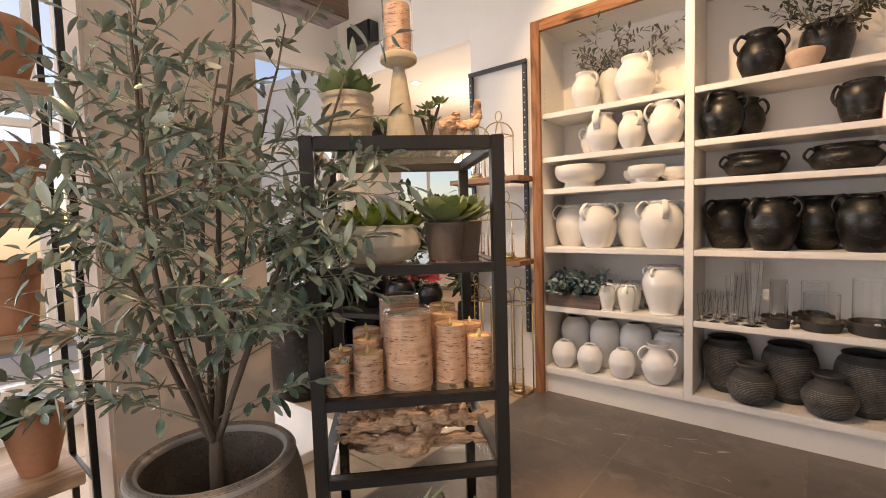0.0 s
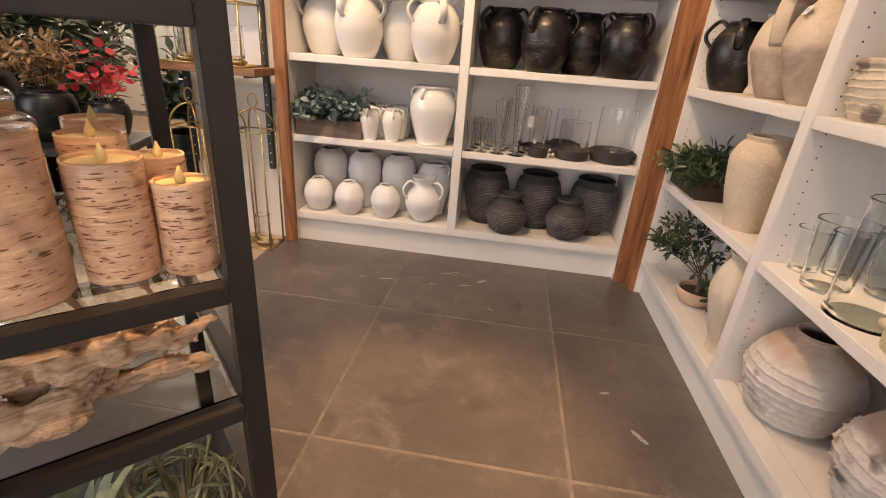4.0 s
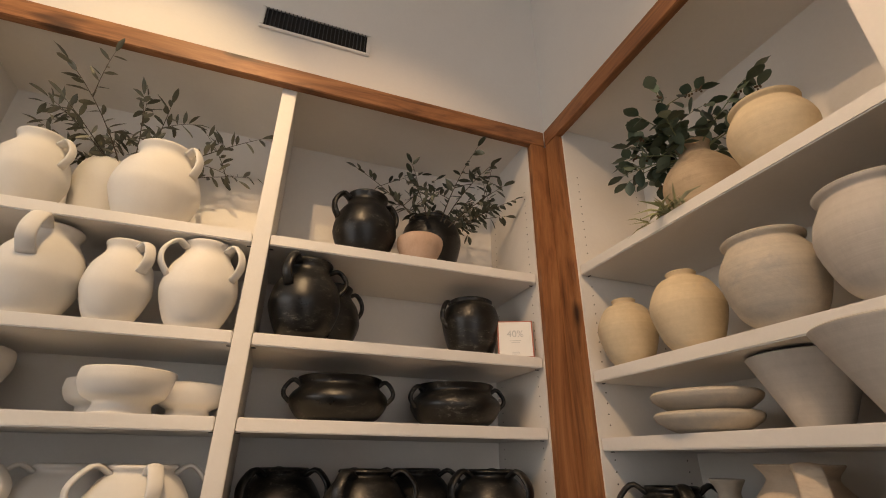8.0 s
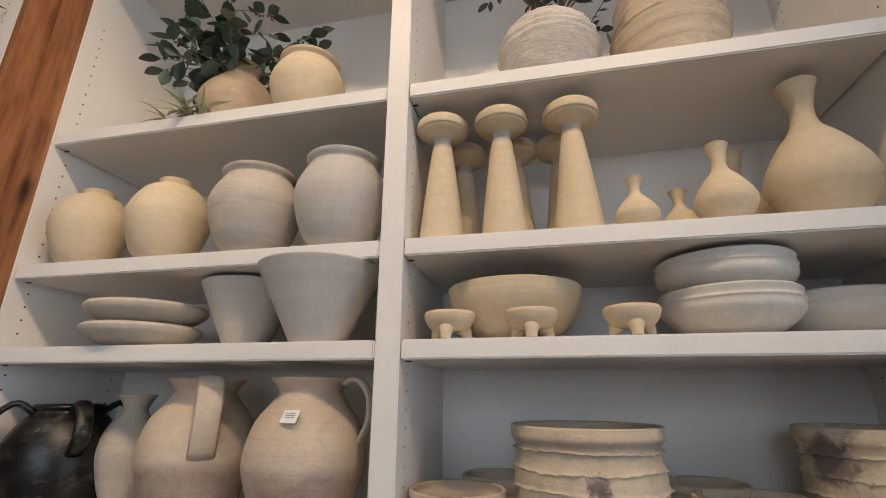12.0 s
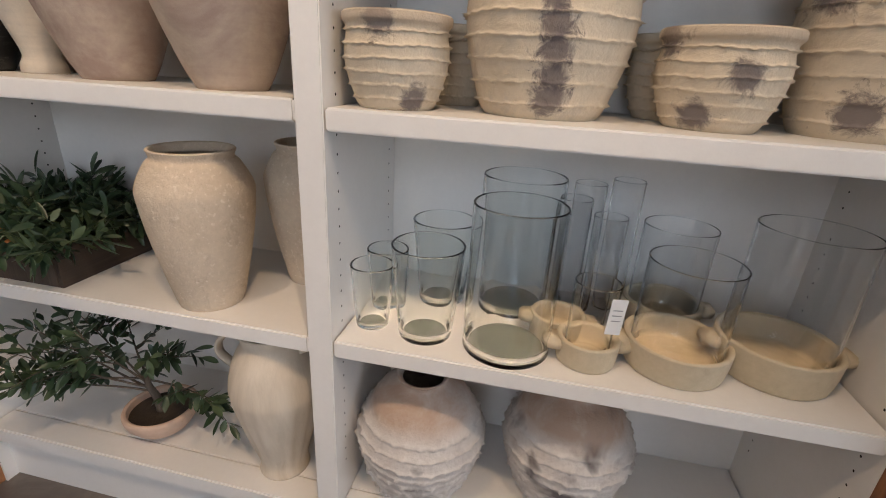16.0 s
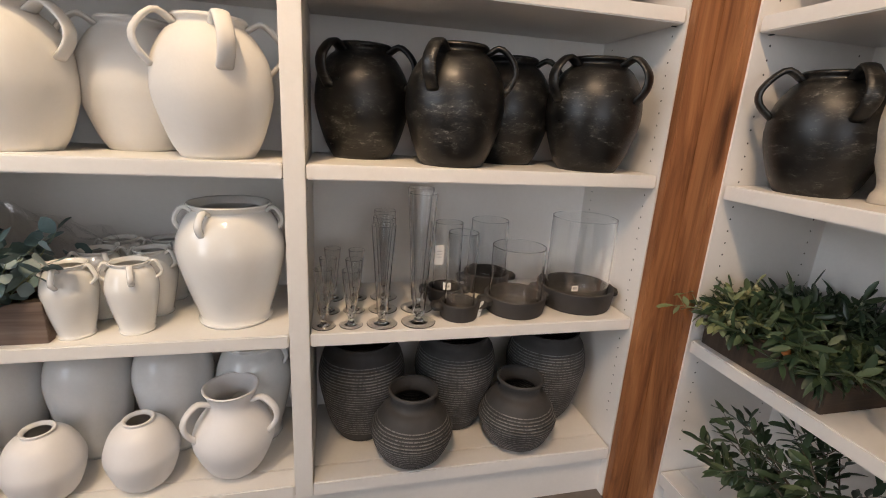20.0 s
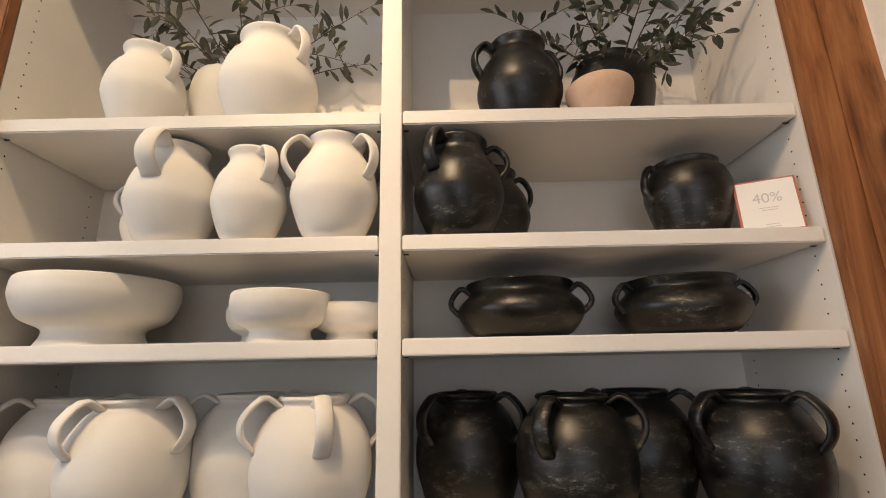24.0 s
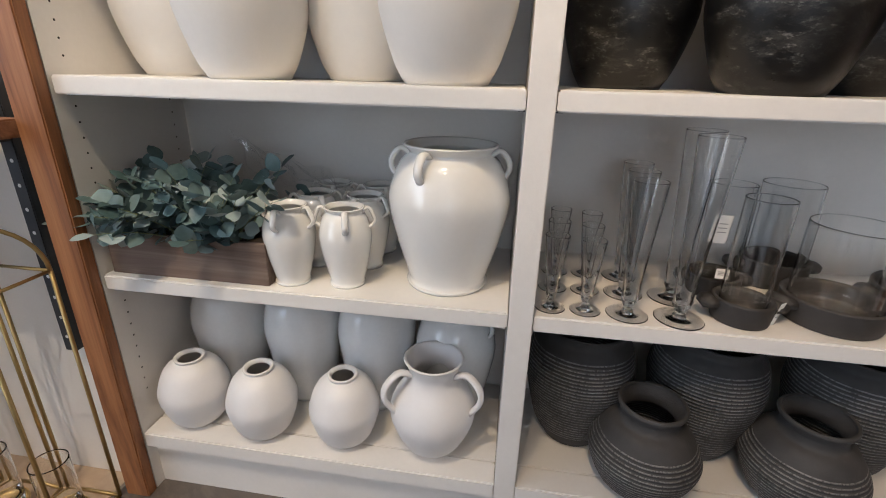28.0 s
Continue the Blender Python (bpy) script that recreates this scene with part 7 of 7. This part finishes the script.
def console(x, y):
    """A dark table of potted greenery, dried grass and red flowers."""
    ob = thing("console_table", "black steel console table crowded with potted plants", "table", pose(x, y, 0, 0, 0, 20))
    part("tabletop", box(-0.50, 0.50, -0.22, 0.22, 0.60, 0.635, 0.004), BLACKMETAL, ob, smooth=False)
    part("lower_shelf", box(-0.47, 0.47, -0.20, 0.20, 0.20, 0.225, 0.003), BLACKMETAL, ob, smooth=False)
    for sx in (-0.48, 0.45):
        for sy in (-0.21, 0.18):
            part("leg", box(sx, sx + 0.03, sy, sy + 0.03, 0.0, 0.599, 0.002), BLACKMETAL, ob, smooth=False)
    m = ob.matrix_basis
    for k, (u, v, R, H) in enumerate(((-0.36, 0.0, 0.12, 0.26), (-0.10, 0.05, 0.12, 0.30), (0.16, -0.02, 0.11, 0.22), (0.38, 0.02, 0.09, 0.18))):
        q = m @ Vector((u, v, 0.635))
        vessel("black_pot", "crock", q.x, q.y, q.z, R, H, BLACKPOT, "black clay pot of greenery on a console table", "pot", "pots on the console")
    q = m @ Vector((-0.36, 0.0, 0.87))
    bouquet("greenery", "dark leafy greenery in a black pot", "plant", q.x, q.y, q.z, 61, 16, 0.62, 1.0, DARKLEAF, 0.09, 0.040, 10)
    q = m @ Vector((-0.10, 0.05, 0.90))
    bouquet("greenery", "mixed green foliage in a black pot", "plant", q.x, q.y, q.z, 62, 16, 0.60, 0.9, DARKLEAF, 0.09, 0.040, 10)
    q = m @ Vector((0.16, -0.02, 0.83))
    bouquet("dried_grass", "bundle of tan dried grasses in a black pot", "dried grass", q.x, q.y, q.z, 63, 16, 0.24, 0.7, DRYGRASS, 0.05, 0.016, 16, droop=0.1)
    q = m @ Vector((0.38, 0.02, 0.79))
    bouquet("red_flowers", "red blossoms on green stems in a black pot", "flowers", q.x, q.y, q.z, 64, 8, 0.24, 0.7, REDFLOWER, 0.045, 0.040, 4, GREENSTEM)


DRYGRASS = foliage("dried_grass", (0.36, 0.22, 0.10), (0.55, 0.38, 0.20), 0.8)
REDFLOWER = foliage("red_petals", (0.45, 0.02, 0.03), (0.60, 0.06, 0.07), 0.6)
console(-1.85, 2.98)
solid("display_plinth", box(-0.42, 0.42, -0.22, 0.22, 0.0, 0.06, 0.004), WALL, "low white display plinth on the floor", "plinth", pose(-1.85, 2.12, 0), smooth=False)


SHAPES["barrel"] = [(0.80, 0), (0.95, 0.2), (1.0, 0.6), (0.97, 1.0)]
for x, y, seed, R, H, rise in ((-2.35, 2.58, 75, 0.24, 0.85, 0.55), (-2.62, 2.95, 76, 0.22, 0.80, 0.75), (-2.55, 3.35, 71, 0.20, 0.62, 0.80), (-2.15, 3.60, 72, 0.20, 0.50, 0.95), (-2.75, 4.30, 73, 0.22, 0.55, 1.15), (-1.95, 4.35, 74, 0.20, 0.45, 0.60)):
    vessel("tall_black_pot", "barrel", x, y, 0.0, R, H, BLACKPOT, "tall black floor pot of greenery", "pot", "floor pots beyond the rack")
    bouquet("greenery", "dense dark greenery in a tall black pot", "plant", x, y, H - 0.05, seed, 18, rise, 0.55, DARKLEAF, 0.12, 0.055, 12, group="greenery beyond the rack")


# ---- cards and labels ----
def text(body, size, material, parent, m, align="CENTER"):
    cu = bpy.data.curves.new("lettering", "FONT")
    cu.body, cu.size, cu.align_x, cu.align_y, cu.extrude = body, size, align, "CENTER", 0.0002
    tmp = bpy.data.objects.new("lettering", cu)
    me = bpy.data.meshes.new_from_object(tmp)
    bpy.data.objects.remove(tmp)
    me.materials.append(material)
    ob = new("lettering", me)
    ob.parent, ob.matrix_basis = parent, m
    return ob


PALEINK = plain("pale_grey_print", (0.52, 0.53, 0.54), 0.7, vary=0.02, bump=0)


def price_sign():
    ob = thing("sale_sign", "white sale card with a red border reading 40%", "sign", pose(0.957, 3.690, A_Z[1], -8, 0, -26))
    part("border", box(-0.062, 0.062, -0.004, 0.004, 0.001, 0.137, 0.001), REDPAPER, ob, smooth=False)
    part("card", box(-0.057, 0.057, -0.0055, -0.0042, 0.006, 0.132), PAPER, ob, smooth=False)
    text("40%", 0.035, PALEINK, ob, pose(0, -0.0060, 0.086, 90, 0, 0))
    for z, w in ((0.062, 0.038), (0.056, 0.030), (0.020, 0.026), (0.014, 0.030)):
        part("print", box(-w / 2, w / 2, -0.0060, -0.0057, z - 0.0008, z + 0.0008), PALEINK, ob, smooth=False)


price_sign()


def hang_tag(x, y, z, w, h, turn, tilt=0.0, label="small white price tag"):
    ob = thing("price_tag", label, "tag", pose(x, y, z, tilt, 0, turn), "price tags")
    part("card", box(-w / 2, w / 2, -0.0006, 0.0006, -h, 0), PAPER, ob, smooth=False)
    for k in (0.30, 0.45, 0.60):
        part("print", box(-w * 0.3, w * 0.3, -0.0011, -0.0008, -h * k - 0.001, -h * k + 0.001), GREYINK, ob, smooth=False)
    return ob


hang_tag(0.455, 3.735, A_Z[4] + 0.205, 0.026, 0.060, 0, 8, "white price tag hanging in a glass cylinder")
hang_tag(0.490, 3.774, A_Z[4] + 0.080, 0.020, 0.022, 0, 0, "small price label on a charcoal tray")
hang_tag(0.575, 3.690, A_Z[4] + 0.052, 0.012, 0.055, 30, 12, "narrow price tag beside a charcoal tray")
hang_tag(0.917, 3.790, A_Z[4] + 0.052, 0.022, 0.018, 0, 0, "small price label on a charcoal tray")
hang_tag(0.945, 3.800, A_Z[2] + 0.105, 0.034, 0.022, 0, 0, "small price tag on a bowl handle")
hang_tag(1.1345, 2.750, B_Z[3] + 0.262, 0.034, 0.026, -95, -32, "small barcode label stuck on a brown jug")
hang_tag(1.165, 2.052, B_Z[4] + 0.150, 0.026, 0.070, -80, 6, "white price tag on a glass cylinder")


# ---- floor squares, last ----
slab = finish(box(-0.397, 0.397, -0.3985, 0.3985, -0.02, 0.0, 0.003), "floor_slab", CONCRETE, False)
tan = finish(box(-0.397, 0.397, -0.3985, 0.3985, -0.02, 0.0, 0.003), "floor_slab", TANFLOOR, False)
for i in range(-7, 2):
    for j in range(-5, 6):
        x, y = 0.25 + 0.8 * i, 2.5985 + 0.805 * j
        if x - 0.4 < 1.6 and y + 0.4 < 7.4:
            part("floor_slab", tan if i < -1 else slab, None, floor, m=pose(x, y, 0))
SCUFF = plain("pale_paint_scuff", (0.42, 0.39, 0.35), 0.8, vary=0.25, scale=40)
rnd = random.Random(17)
for x, y, l, w, a in ((0.90, 2.42, 0.075, 0.022, -55), (0.82, 2.62, 0.05, 0.012, 10), (-0.20, 3.29, 0.10, 0.010, 20), (0.22, 3.33, 0.09, 0.012, 12), (0.36, 3.12, 0.05, 0.008, -40), (0.12, 3.45, 0.12, 0.010, 28), (-0.33, 3.28, 0.05, 0.008, 15), (0.05, 3.30, 0.05, 0.008, 8), (0.30, 3.40, 0.08, 0.02, 33)):
    bm = bmesh.new()
    ring = [bm.verts.new((l / 2 * math.cos(t) * rnd.uniform(0.7, 1.1), w / 2 * math.sin(t) * rnd.uniform(0.5, 1.3), 0.0008)) for t in [2 * math.pi * k / 14 for k in range(14)]]
    bm.faces.new(ring)
    part("scuff", bm, SCUFF, floor, m=pose(x, y, 0, 0, 0, a), smooth=False)
